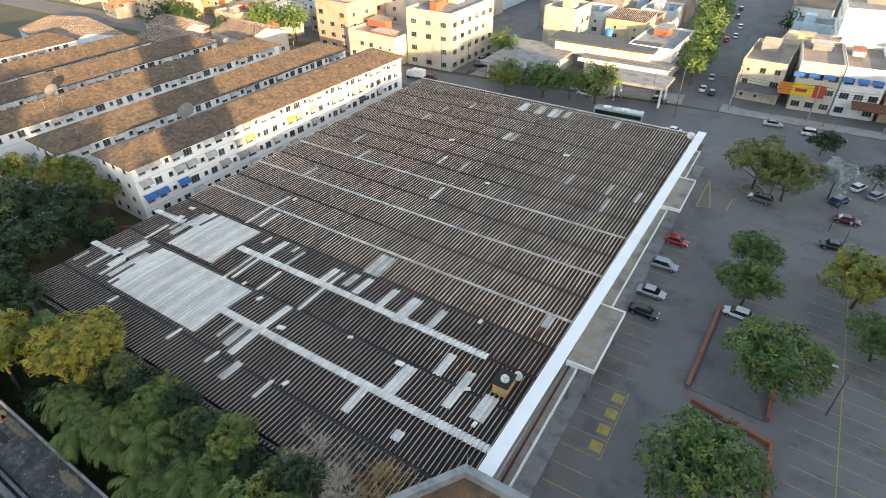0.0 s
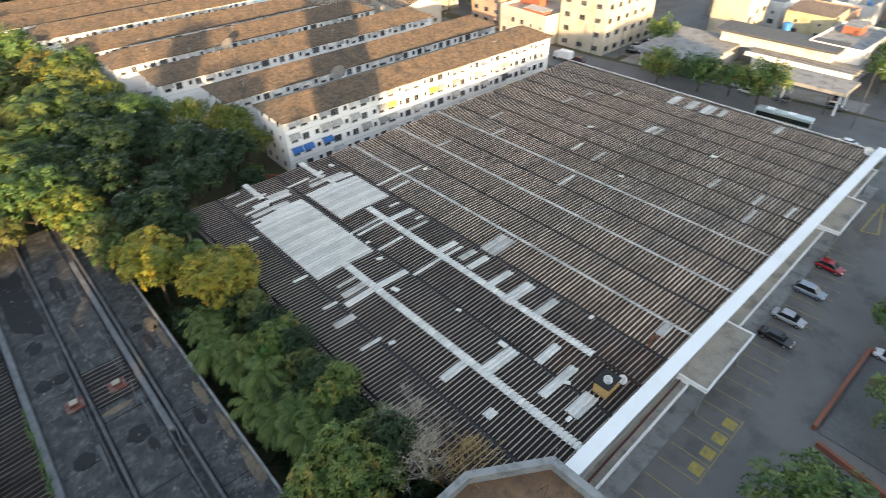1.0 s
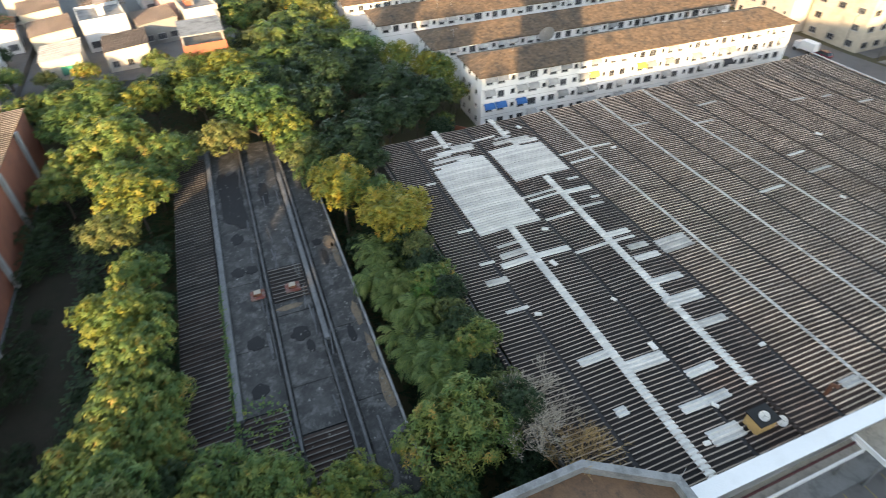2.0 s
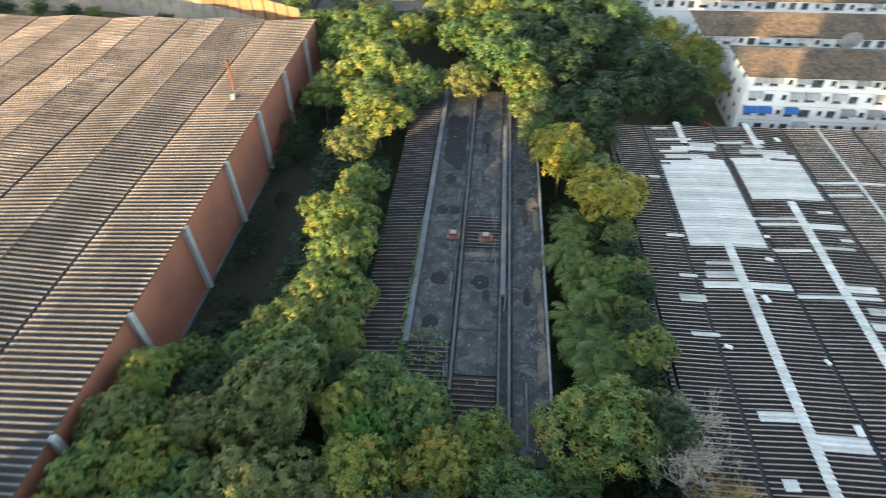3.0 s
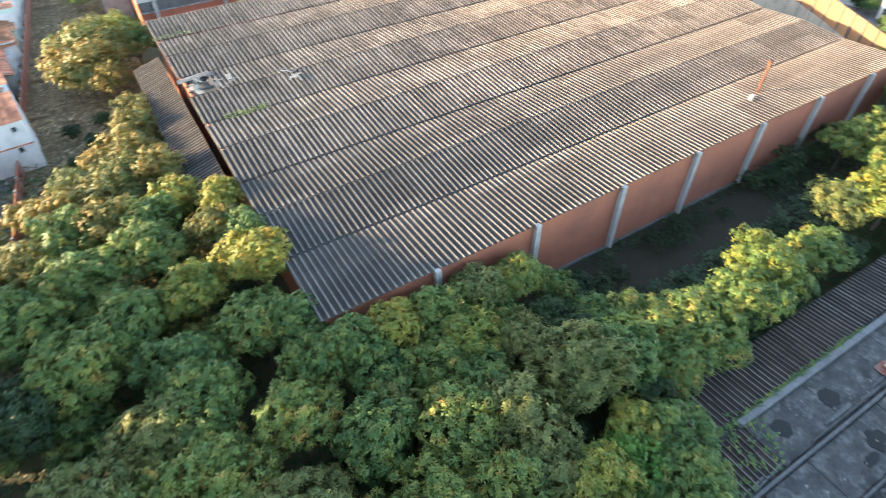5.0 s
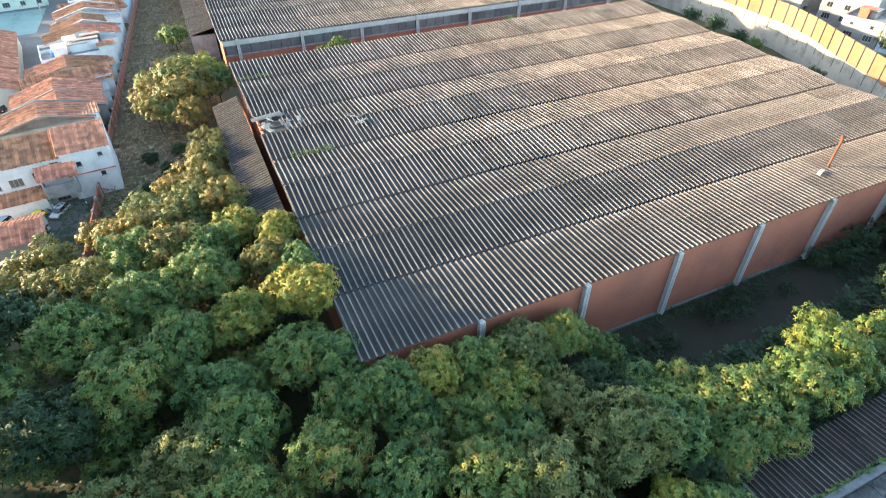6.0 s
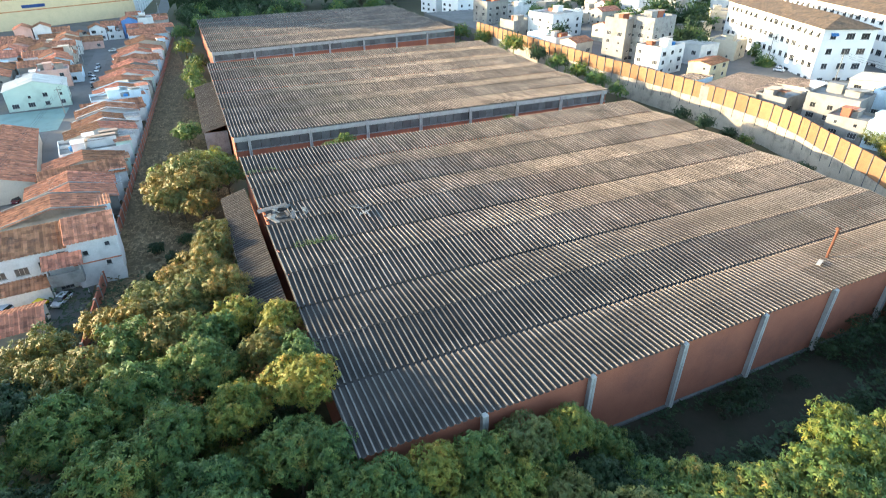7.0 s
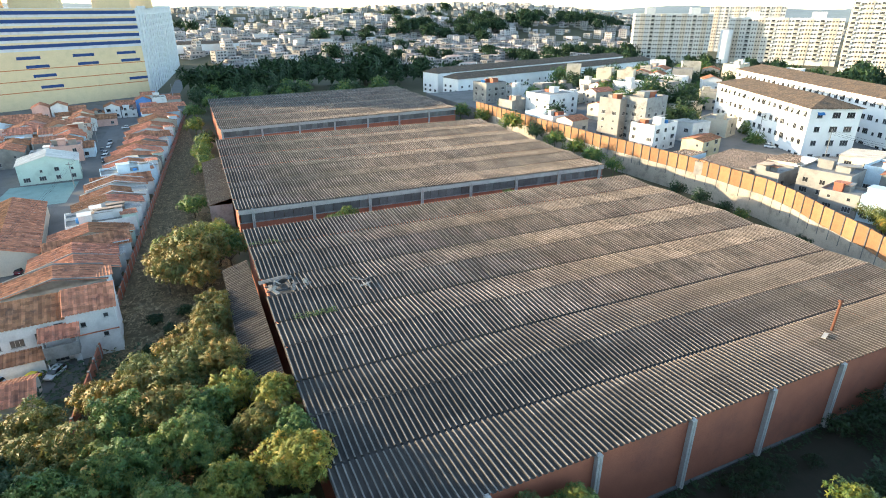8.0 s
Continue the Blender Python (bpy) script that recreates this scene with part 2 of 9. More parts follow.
M["frame"] = surf("window_frame", (0.35, 0.35, 0.34), (0.25, 0.25, 0.25), 2.0, 0.5, 0.0, 5, ob=0.4)
M["orange_wall"] = surf("orange_wall_panel", (0.31, 0.155, 0.072), (0.23, 0.115, 0.058), 0.3, 0.85, 0.2, 5, ob=0.2, stain=(0.13, 0.075, 0.048), stain_scale=0.5, stain_amt=0.8)
M["drystem"] = surf("dry_stems", (0.30, 0.21, 0.125), (0.15, 0.12, 0.065), 0.4, 0.95, 0.2, 4, island=0.45)
M["pale_concrete"] = surf("pale_stained_concrete", (0.38, 0.33, 0.27), (0.28, 0.25, 0.21), 0.15, 0.9, 0.3, 4, stain=(0.15, 0.135, 0.115), stain_scale=0.3, stain_amt=0.8)
M["bark"] = surf("bark", (0.10, 0.08, 0.06), (0.06, 0.05, 0.04), 2.0, 0.95, 0.6, 8)
M["twig"] = surf("bare_twigs", (0.46, 0.40, 0.33), (0.32, 0.28, 0.23), 1.0, 0.95, 0.3, 8, island=0.3)
# low warm sunlight put into the twig colour
M["gold_twig"] = surf("golden_twigs", (0.42, 0.27, 0.11), (0.30, 0.20, 0.10), 1.0, 0.95, 0.3, 8, island=0.35)
M["leaf_green"] = leaf_mat("leaf_green", [(0.021, 0.060, 0.026), (0.048, 0.112, 0.036), (0.105, 0.168, 0.045), (0.205, 0.222, 0.055), (0.39, 0.23, 0.06)], [0, 0.32, 0.58, 0.85, 1.0])
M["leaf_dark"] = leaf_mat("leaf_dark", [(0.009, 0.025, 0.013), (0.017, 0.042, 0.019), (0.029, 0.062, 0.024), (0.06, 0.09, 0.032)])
M["leaf_yellow"] = leaf_mat("leaf_yellow", [(0.034, 0.083, 0.03), (0.078, 0.14, 0.035), (0.165, 0.195, 0.041), (0.29, 0.24, 0.045), (0.42, 0.2, 0.045)], [0, 0.28, 0.53, 0.83, 1.0])
M["leaf_olive"] = leaf_mat("leaf_olive", [(0.042, 0.076, 0.029), (0.088, 0.123, 0.040), (0.165, 0.172, 0.056), (0.27, 0.235, 0.078)])
M["leaf_lime"] = leaf_mat("leaf_lime", [(0.030, 0.100, 0.025), (0.050, 0.150, 0.030), (0.090, 0.200, 0.035), (0.200, 0.260, 0.050)])
M["leaf_autumn"] = leaf_mat("leaf_autumn", [(0.030, 0.066, 0.023), (0.064, 0.1, 0.03), (0.13, 0.132, 0.038), (0.24, 0.165, 0.045), (0.34, 0.18, 0.05)], [0, 0.27, 0.52, 0.8, 1.0])
M["leaf_gold"] = leaf_mat("leaf_gold", [(0.055, 0.105, 0.03), (0.13, 0.175, 0.035), (0.29, 0.255, 0.042), (0.43, 0.29, 0.05), (0.5, 0.23, 0.05)], [0, 0.25, 0.5, 0.8, 1.0])
M["leaf_palm"] = leaf_mat("leaf_palm", [(0.042, 0.085, 0.03), (0.095, 0.15, 0.042), (0.21, 0.235, 0.07)])
M["leaf_silver"] = leaf_mat("leaf_silver", [(0.22, 0.25, 0.23), (0.34, 0.38, 0.36), (0.45, 0.48, 0.46)])
M["rust"] = surf("rusty_iron", (0.17, 0.062, 0.032), (0.10, 0.042, 0.027), 1.5, 0.85, 0.4, 9)
M["hatch_red"] = surf("faded_red_iron", (0.22, 0.06, 0.045), (0.13, 0.05, 0.042), 1.5, 0.8, 0.3, 8, stain=(0.3, 0.27, 0.24), stain_scale=1.6, stain_amt=0.6)
M["rubble"] = surf("rubble_crumbs", (0.22, 0.215, 0.20), (0.10, 0.098, 0.09), 2.0, 0.95, 0.2, 6, island=0.4)
M["rust_floor"] = surf("rust_stained_floor", (0.24, 0.13, 0.07), (0.12, 0.07, 0.045), 0.6, 0.9, 0.4, 6, stain=(0.05, 0.04, 0.035), stain_scale=0.8, stain_amt=0.8)
M["black"] = surf("black_plastic", (0.012, 0.012, 0.013), (0.02, 0.02, 0.02), 2, 0.6, 0.0, 8)
M["rubber"] = surf("tyre_rubber", (0.015, 0.015, 0.016), (0.022, 0.022, 0.022), 3, 0.9, 0.1, 10)
M["chrome"] = surf("alloy_rim", (0.5, 0.5, 0.52), (0.4, 0.4, 0.42), 2, 0.35, 0.0, 5, metal=0.8)
M["blue"] = surf("blue_awning", (0.008, 0.13, 0.36), (0.015, 0.10, 0.28), 0.8, 0.6, 0.05, 6)
M["awning_grey"] = surf("grey_awning", (0.42, 0.41, 0.39), (0.3, 0.29, 0.28), 0.8, 0.7, 0.05, 6, ob=0.35)
M["awning_yellow"] = surf("yellow_awning", (0.50, 0.36, 0.10), (0.42, 0.29, 0.08), 0.8, 0.7, 0.05, 6, ob=0.2)
M["awning_black"] = surf("dark_awning", (0.03, 0.03, 0.035), (0.05, 0.05, 0.055), 0.8, 0.7, 0.05, 6)
M["dish"] = surf("mesh_dish", (0.3, 0.28, 0.26), (0.22, 0.21, 0.2), 1, 0.6, 0.05, 6)
# haze is put into this pale blue-grey hill colour
M["hill"] = surf("far_hills", (0.18, 0.22, 0.22), (0.24, 0.27, 0.27), 0.004, 1.0, 0.0, 0.05)


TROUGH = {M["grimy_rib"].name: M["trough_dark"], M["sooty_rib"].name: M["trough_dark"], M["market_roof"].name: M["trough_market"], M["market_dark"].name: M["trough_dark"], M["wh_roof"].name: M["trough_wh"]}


def paint(name, c, var=0.12, dirt=0.35, rough=0.75):
    """Painted wall of a given colour, with dirt."""
    d = tuple(v * (1 - var) for v in c)
    g = tuple(v * 0.45 + 0.02 for v in c)
    return surf(name, c, d, 0.25, rough, 0.1, 4, ob=0.04, stain=g, stain_scale=0.25, stain_amt=dirt)


def car_paint(name, c):
    m = surf(name, c, tuple(v * 0.9 for v in c), 0.5, 0.25, 0.0, 5)
    m.node_tree.nodes["Principled BSDF"].inputs["Coat Weight"].default_value = 0.6
    return m


P = {
    "cream": paint("cream_paint", (0.52, 0.46, 0.37), 0.2, 0.6), "yellow": paint("yellow_paint", (0.50, 0.43, 0.28), 0.2, 0.6), "peach": paint("peach_paint", (0.54, 0.35, 0.25), 0.2, 0.6),
    "white": paint("white_house_paint", (0.68, 0.67, 0.655), 0.15, 0.4), "grey": paint("grey_render", (0.27, 0.26, 0.245), 0.3, 0.8), "green": paint("pale_green_paint", (0.50, 0.62, 0.55)),
    "blue": paint("blue_house_paint", (0.10, 0.25, 0.55)), "bluewhite": paint("pale_blue_paint", (0.55, 0.68, 0.76)), "pink": paint("pink_paint", (0.62, 0.38, 0.32)), "sand": paint("sand_paint", (0.54, 0.48, 0.41)),
    "mall": paint("mall_cream", (0.66, 0.50, 0.31), 0.06, 0.15), "mallblue": paint("mall_blue", (0.014, 0.05, 0.17), 0.1, 0.1), "mallwhite": paint("mall_white", (0.56, 0.57, 0.59), 0.06, 0.3),
    "orange": paint("orange_line", (0.5, 0.16, 0.06)), "red": paint("red_paint", (0.45, 0.04, 0.03)), "tower": paint("tower_white", (0.62, 0.60, 0.57), 0.08, 0.15), "towercream": paint("tower_cream", (0.56, 0.48, 0.39), 0.08, 0.15),
}


# ---- mesh helpers ----
def box(bm, x0, y0, z0, x1, y1, z1, m=None):
    vs = [bm.verts.new(v) for v in ((x0, y0, z0), (x1, y0, z0), (x1, y1, z0), (x0, y1, z0), (x0, y0, z1), (x1, y0, z1), (x1, y1, z1), (x0, y1, z1))]
    if m is not None:
        for v in vs:
            v.co = m @ v.co
    for f in ((3, 2, 1, 0), (4, 5, 6, 7), (0, 1, 5, 4), (1, 2, 6, 5), (2, 3, 7, 6), (3, 0, 4, 7)):
        bm.faces.new([vs[i] for i in f])
    return vs


def poly(bm, pts):
    return bm.faces.new([bm.verts.new(p) for p in pts])


def prism(bm, pts, z0, z1):
    """An upright prism over a plan outline, counter-clockwise."""
    lo, hi = [bm.verts.new((x, y, z0)) for x, y in pts], [bm.verts.new((x, y, z1)) for x, y in pts]
    bm.faces.new(lo[::-1])
    bm.faces.new(hi)
    for i in range(len(pts)):
        j = (i + 1) % len(pts)
        bm.faces.new((lo[i], lo[j], hi[j], hi[i]))


def tube(bm, a, b, r0, r1, n=6):
    a, b = Vector(a), Vector(b)
    q = (b - a).to_track_quat("Z", "Y")
    ra = [bm.verts.new(a + q @ Vector((r0 * math.cos(6.2832 * i / n), r0 * math.sin(6.2832 * i / n), 0))) for i in range(n)]
    rb = [bm.verts.new(b + q @ Vector((r1 * math.cos(6.2832 * i / n), r1 * math.sin(6.2832 * i / n), 0))) for i in range(n)]
    for i in range(n):
        j = (i + 1) % n
        bm.faces.new((ra[i], ra[j], rb[j], rb[i]))
    bm.faces.new(rb)
    bm.faces.new(ra[::-1])


def mesh_of(bm, name, material):
    me = bpy.data.meshes.new(name)
    bmesh.ops.recalc_face_normals(bm, faces=bm.faces) if len(bm.faces) < 20000 else None
    bm.to_mesh(me)
    bm.free()
    me.materials.append(material)
    return me


def part(name, bm, material, parent=None, label="", smooth=False):
    """Links a bmesh (or a mesh) as one mesh object under a thing or a part."""
    me = bm if isinstance(bm, bpy.types.Mesh) else mesh_of(bm, name, material)
    if smooth:
        for f in me.polygons:
            f.use_smooth = True
    o = new(name, me)
    if parent is not None:
        o.parent = parent
    return tagged(o, label) if label else o


def thing(name, label, category, m=None, group="", kind=""):
    o = new(name)
    o.empty_display_size = 0.3
    if m is not None:
        o.matrix_world = m
    return tagged(o, label, category, group, kind)


def piece(name, me, parent, m, label=""):
    """Another object on a shared mesh, under its thing."""
    o = new(name, me)
    o.parent = parent
    o.matrix_basis = m
    return tagged(o, label) if label else o


def arrays(name, co, faces, material):
    """A mesh from vertex and quad arrays."""
    me = bpy.data.meshes.new(name)
    co, faces = np.asarray(co, np.float32), np.asarray(faces, np.int32)
    k = faces.shape[1]
    me.vertices.add(len(co))
    me.vertices.foreach_set("co", co.ravel())
    me.loops.add(faces.size)
    me.loops.foreach_set("vertex_index", faces.ravel())
    me.polygons.add(len(faces))
    me.polygons.foreach_set("loop_start", np.arange(0, faces.size, k, dtype=np.int32))
    me.update(calc_edges=True)
    me.materials.append(material)
    return me


def one_box(x0, y0, z0, x1, y1, z1, name, material):
    bm = bmesh.new()
    box(bm, x0, y0, z0, x1, y1, z1)
    return mesh_of(bm, name, material)


# ---- ground, roads and the far land ----
def land(x, y):
    """Height of the ground: flat round the site, low hills far off."""
    z = 0.0
    for cx, cy, sx, sy, h in ((-330, -980, 260, 150, 34), (-620, -820, 180, 120, 26), (-60, -1500, 500, 200, 40), (-900, -1500, 500, 300, 55), (-100, -760, 160, 90, 12)):
        z += h * math.exp(-(((x - cx) / sx) ** 2 + ((y - cy) / sy) ** 2))
    return z


def build_ground():
    ax = [-6000, -3500, -2400] + [-1800 + 60 * i for i in range(61)] + [2400, 3500, 6000]
    co = [(x, y, land(x, y)) for y in ax for x in ax]
    n = len(ax)
    f = [(j * n + i, j * n + i + 1, (j + 1) * n + i + 1, (j + 1) * n + i) for j in range(n - 1) for i in range(n - 1)]
    o = part("ground", arrays("ground", co, f, M["earth"]), None)
    tagged(o, "brown earth with thin grass reaching the horizon", "ground", kind="structure")


def sheet(name, pts, z, material, label, category, thick=0.0):
    bm = bmesh.new()
    if thick:
        prism(bm, pts, z - thick, z)
    else:
        poly(bm, [(x, y, z) for x, y in pts])
    o = part(name, bm, material)
    return tagged(o, label, category, kind="structure")


build_ground()
sheet("parking_lot", [(-13, 10), (70, 10), (70, 149), (-13, 137)], 0.02, M["asphalt"], "worn dark asphalt parking lot with oil stains", "parking lot")
sheet("road", [(-400, 126), (-14, 134), (60, 146), (300, 186), (300, 200), (22, 157), (-14, 156), (-90, 147), (-400, 139)], 0.03, M["road"], "grey asphalt main street", "road")
sheet("road", [(-23.5, 156.5), (-14.5, 156.5), (-19, 270), (-45, 700), (-58, 700), (-27, 270)], 0.035, M["road"], "grey asphalt side street", "road")
sheet("road", [(-97, 149), (-86, 150), (-92, 250), (-140, 600), (-154, 600), (-102, 250)], 0.036, M["road"], "grey asphalt side street", "road")
sheet("road", [(26, -90), (40, -96), (33, -240), (27, -330), (24, -420), (17, -420), (21, -330), (24, -240)], 0.03, M["road"], "narrow grey residential street", "road")
sheet("road", [(-8, -420), (-2, -420), (-14, -560), (-40, -900), (-52, -900), (-24, -560)], 0.031, M["road"], "grey asphalt street beside the shopping mall", "road")
sheet("town_ground", [(-350, 141), (-14, 158), (22, 159), (130, 174), (130, 420), (-350, 420)], 0.012, M["town"], "worn grey paving between the town houses", "ground")
sheet("pavement", [(-14, 156.5), (22, 157.5), (120, 172), (120, 176), (22, 162), (-8, 161), (-14, 163)], 0.18, M["paving"], "grey paved footway along the shops", "pavement", 0.18)
sheet("pavement", [(-84, 149), (-23.5, 156.5), (-24, 164), (-84, 158)], 0.17, M["paving"], "grey forecourt paving", "pavement", 0.17)
sheet("town_ground", [(20.5, -92), (130, -92), (130, -460), (-6, -460), (-13, -385)], 0.012, M["town"], "worn grey paving between the row houses", "ground")
sheet("yard", [(-10, -400), (4, -400), (20, -90), (22, -60), (-8, -60)], 0.02, M["drygrass"], "strip of dry grass beside the warehouses", "yard")


# ---- ribbed roofs ----
def ribbed(name, x0, x1, ya, za, yb, zb, material, parent, pitch=0.56, h=0.2, seg=1, label="", kind="", single=False):
    """Ribbed sheets that run from (ya, za) to (yb, zb); each rib is an island."""
    rnd = np.random.RandomState(int(abs(ya * 13 + yb * 7 + x0)) % 9999)
    n = max(1, int(round((x1 - x0) / pitch)))
    p = (x1 - x0) / n
    prof = np.array([(0, 0), (0.50, 0.02), (0.61, 0.85), (0.67, 1.0), (0.79, 1.0), (0.85, 0.85), (0.96, 0.02), (1.01, 0)])
    if single:
        cell = ribbed("roof_sheet", 0, p, 0, 0, yb - ya, zb - za, material, None, p, h)
        me = cell.data
        bpy.data.objects.remove(cell)
        for i in range(n):
            piece("roof_sheet", me, parent, pose(x0 + i * p, ya, za + rnd.uniform(-0.015, 0.015)))
        return None
    co, fs = [], []
    for i in range(n):
        for s in range(seg):
            a, b = s / seg, (s + 1) / seg + (0.012 if s < seg - 1 else 0)
            lift = 0.03 * (seg - s) + rnd.uniform(-0.015, 0.015)
            base = len(co)
            for q in (a, b):
                for u, v in prof:
                    co.append((x0 + (i + u) * p, ya + (yb - ya) * q, za + (zb - za) * q + v * h + lift))
            k = len(prof)
            fs += [(base + j, base + j + 1, base + k + j + 1, base + k + j) for j in range(k - 1)]
    me = arrays(name, co, fs, material)
    # troughs and rib sides are coloured darker than the rib tops
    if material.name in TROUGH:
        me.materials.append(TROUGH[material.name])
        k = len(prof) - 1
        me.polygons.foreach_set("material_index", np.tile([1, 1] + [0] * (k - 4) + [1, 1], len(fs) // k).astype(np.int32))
    o = part(name, me, material, parent, label)
    if kind:
        o["kind"] = kind
    return o


def ridge_cap(x0, x1, y, z, w, material, parent, pitch=0.56, h=0.14):
    """A ribbed cap laid over a ridge."""
    n = int(round((x1 - x0) / pitch))
    p = (x1 - x0) / n
    prof = [(0, 0), (0.40, 0.02), (0.52, 0.85), (0.80, 1.0), (0.90, 0.85), (1.02, 0.0)]
    co, fs = [], []
    for i in range(n):
        for dy, dz in ((-w, -0.09), (-0.06, 0.02), (0.06, 0.02), (w, -0.09)):
            for u, v in prof:
                co.append((x0 + (i + u) * p, y + dy, z + dz + v * h + 0.2))
        b = len(co) - 24
        fs += [(b + r * 6 + j, b + r * 6 + j + 1, b + r * 6 + 7 + j, b + r * 6 + 6 + j) for r in range(3) for j in range(5)]
    return part("ridge_cap", arrays("ridge_cap", co, fs, material), material, parent)


# ---- the market hall ----
MX0, MX1, MY0, MY1 = -83.2, -13.6, 19.9, 120.6
PERIOD = 10.98
RIDGES = [31.5 + PERIOD * k for k in range(-1, 9)]
HALL_TURN = pose(-13.6, 75, 0, 0, 0, -0.7) @ Matrix.Translation((13.6, -75, 0))
ZV, ZR = 7.2, 7.4


def market_z(y):
    k = ((y - 31.5) / PERIOD) % 1.0
    return ZR - (ZR - ZV) * 2 * min(k, 1 - k)


def build_market():
    hall = thing("market_hall", "low market hall with dark ribbed fibre cement roof and white parapet", "building", HALL_TURN, kind="structure")
    bm = bmesh.new()
    box(bm, MX0, MY0, 0, MX0 + 0.3, MY1, ZV - 0.1)
    box(bm, MX0 + 0.3, MY1 - 0.3, 0, MX1, MY1, ZV - 0.1)
    part("wall", bm, M["dirty_white"], hall)
    part("near_wall", one_box(MX0 + 0.3, MY0 + 0.5, 0, MX1, MY0 + 0.8, ZV - 0.15, "near_wall", M["slab_beam"]), None, hall)
    bm = bmesh.new()
    box(bm, MX1, MY0, 0, MX1 + 0.3, MY1, 8.3)
    box(bm, MX1 - 0.3, MY0 + 3, 8.3, MX1 + 1.3, MY1 - 0.2, 8.42)
    part("parapet", bm, M["white_paint"], hall, "white parapet with broad capping")
    bm = bmesh.new()
    box(bm, MX0, MY1 - 0.1, ZV - 0.1, MX1, MY1 + 0.25, ZR + 0.15)
    part("rear_parapet", bm, M["dirty_white"], hall)
    edges = [MY0] + [r + d for r in RIDGES for d in (0, PERIOD / 2)]
    edges = sorted(e for e in edges if MY0 <= e < MY1 - 1) + [MY1]
    for i, (a, b) in enumerate(zip(edges, edges[1:])):
        if b - a < 0.5:
            continue
        ga, gb = (0.22 if i else 0.0), (0.22 if i < len(edges) - 2 else 0.0)
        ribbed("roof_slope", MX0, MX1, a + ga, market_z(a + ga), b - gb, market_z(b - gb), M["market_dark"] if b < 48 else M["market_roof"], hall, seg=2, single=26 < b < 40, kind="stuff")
    for k, r in enumerate(RIDGES[1:9]):
        if k < 2:
            ridge_cap(-54.5 if k == 0 else -63.5, -13.8 if k == 0 else -20.5, r, ZR + 0.04, 0.55, M["white_sheet"], hall)
            ridge_cap(-84, -77.6 if k == 0 else -76.6, r, ZR + 0.04, 0.5, M["white_sheet"], hall)
            ridge_cap(-20.4, -13.8, r, ZR + 0.0, 0.3, M["trough_dark"], hall) if k else None
        elif k < 5:
            ridge_cap(-83, -13.8, r, ZR + 0.05, 0.26, M["old_sheet"], hall, 0.56, 0.06)
        else:
            ridge_cap(-83, -13.8, r, ZR + 0.0, 0.3, M["trough_market"], hall)
    for r in RIDGES[:9]:
        bm = bmesh.new()
        y = r + PERIOD / 2
        box(bm, MX0, y - 0.4, ZV - 0.15, MX1, y + 0.4, ZV + 0.03)
        part("valley_gutter", bm, M["valley"], hall)
    return hall


hall = build_market()

# where a sheet lies across the hall, where it begins and ends along the ribs, and how many ribs it covers
WHITE_SHEETS = [(-49.8, 27.9, 32.2, 2), (-47.9, 27.2, 37.3, 2), (-56.0, 24.8, 27.0, 1), (-49.0, 24.7, 26.8, 1), (-45.6, 23.9, 26.9, 2), (-39.8, 23.9, 26.9, 1), (-30.7, 27.7, 32.2, 2), (-28.3, 31.8, 36.9, 3),
                (-60.4, 37.2, 42.7, 1), (-59.1, 37.5, 43.1, 1), (-59.1, 42.9, 48.0, 2), (-54.2, 37.4, 42.0, 1), (-54.6, 42.9, 47.5, 1), (-46.0, 37.2, 43.8, 1), (-47.7, 43.3, 46.8, 2), (-46.3, 43.6, 46.7, 1),
                (-44.3, 44.3, 47.3, 2), (-42.4, 43.7, 47.5, 2), (-37.9, 42.3, 47.4, 2), (-34.2, 42.0, 47.3, 3), (-29.8, 42.8, 47.2, 2), (-24.7, 37.3, 41.0, 2), (-21.5, 33.8, 39.7, 2), (-18.1, 34.1, 37.9, 3),
                (-17.3, 50.9, 53.3, 2), (-56.1, 46.5, 48.0, 1), (-61.9, 45.8, 47.8, 1), (-79.2, 28.2, 33.6, 1), (-82.9, 28.2, 30.6, 1), (-75.7, 28.1, 32.3, 1)]
WHITE_SHEETS += [(-73.2, 27.7, 32.2, 1), (-78.8, 37.3, 41.6, 1), (-77.5, 40.9, 44.2, 1), (-74.4, 38.2, 41.2, 1), (-23.7, 27.6, 28.9, 2), (-68.9, 25.1, 26.9, 1), (-51.1, 28.4, 32.2, 1), (-68.5, 48.4, 58.5, 1), (-66.0, 49.0, 53.4, 1)]
FAR_SHEETS = [(-52.6, 114.5, 119), (-51.6, 114.5, 119), (-48.5, 114.4, 119), (-47.6, 114.4, 119), (-44.8, 114.4, 119), (-43.9, 114.4, 119), (-41.7, 115.4, 119), (-30.6, 115.4, 119),
              (-47.9, 97.7, 102), (-47.0, 97.7, 102.2), (-46.1, 97.7, 102.4), (-48.4, 81.5, 85.8), (-53.7, 82.4, 85.8), (-73.9, 81.6, 85.8), (-72.0, 65.2, 69.2), (-67.8, 76.4, 80.2), (-47.1, 70.2, 74.8),
              (-29.1, 86.9, 91.2), (-21.1, 81.3, 85.8), (-22.0, 86.7, 91.2), (-17.0, 86.7, 91.1), (-66.7, 105.4, 107.6), (-62.5, 108.8, 113.0), (-68.1, 97.8, 102)]


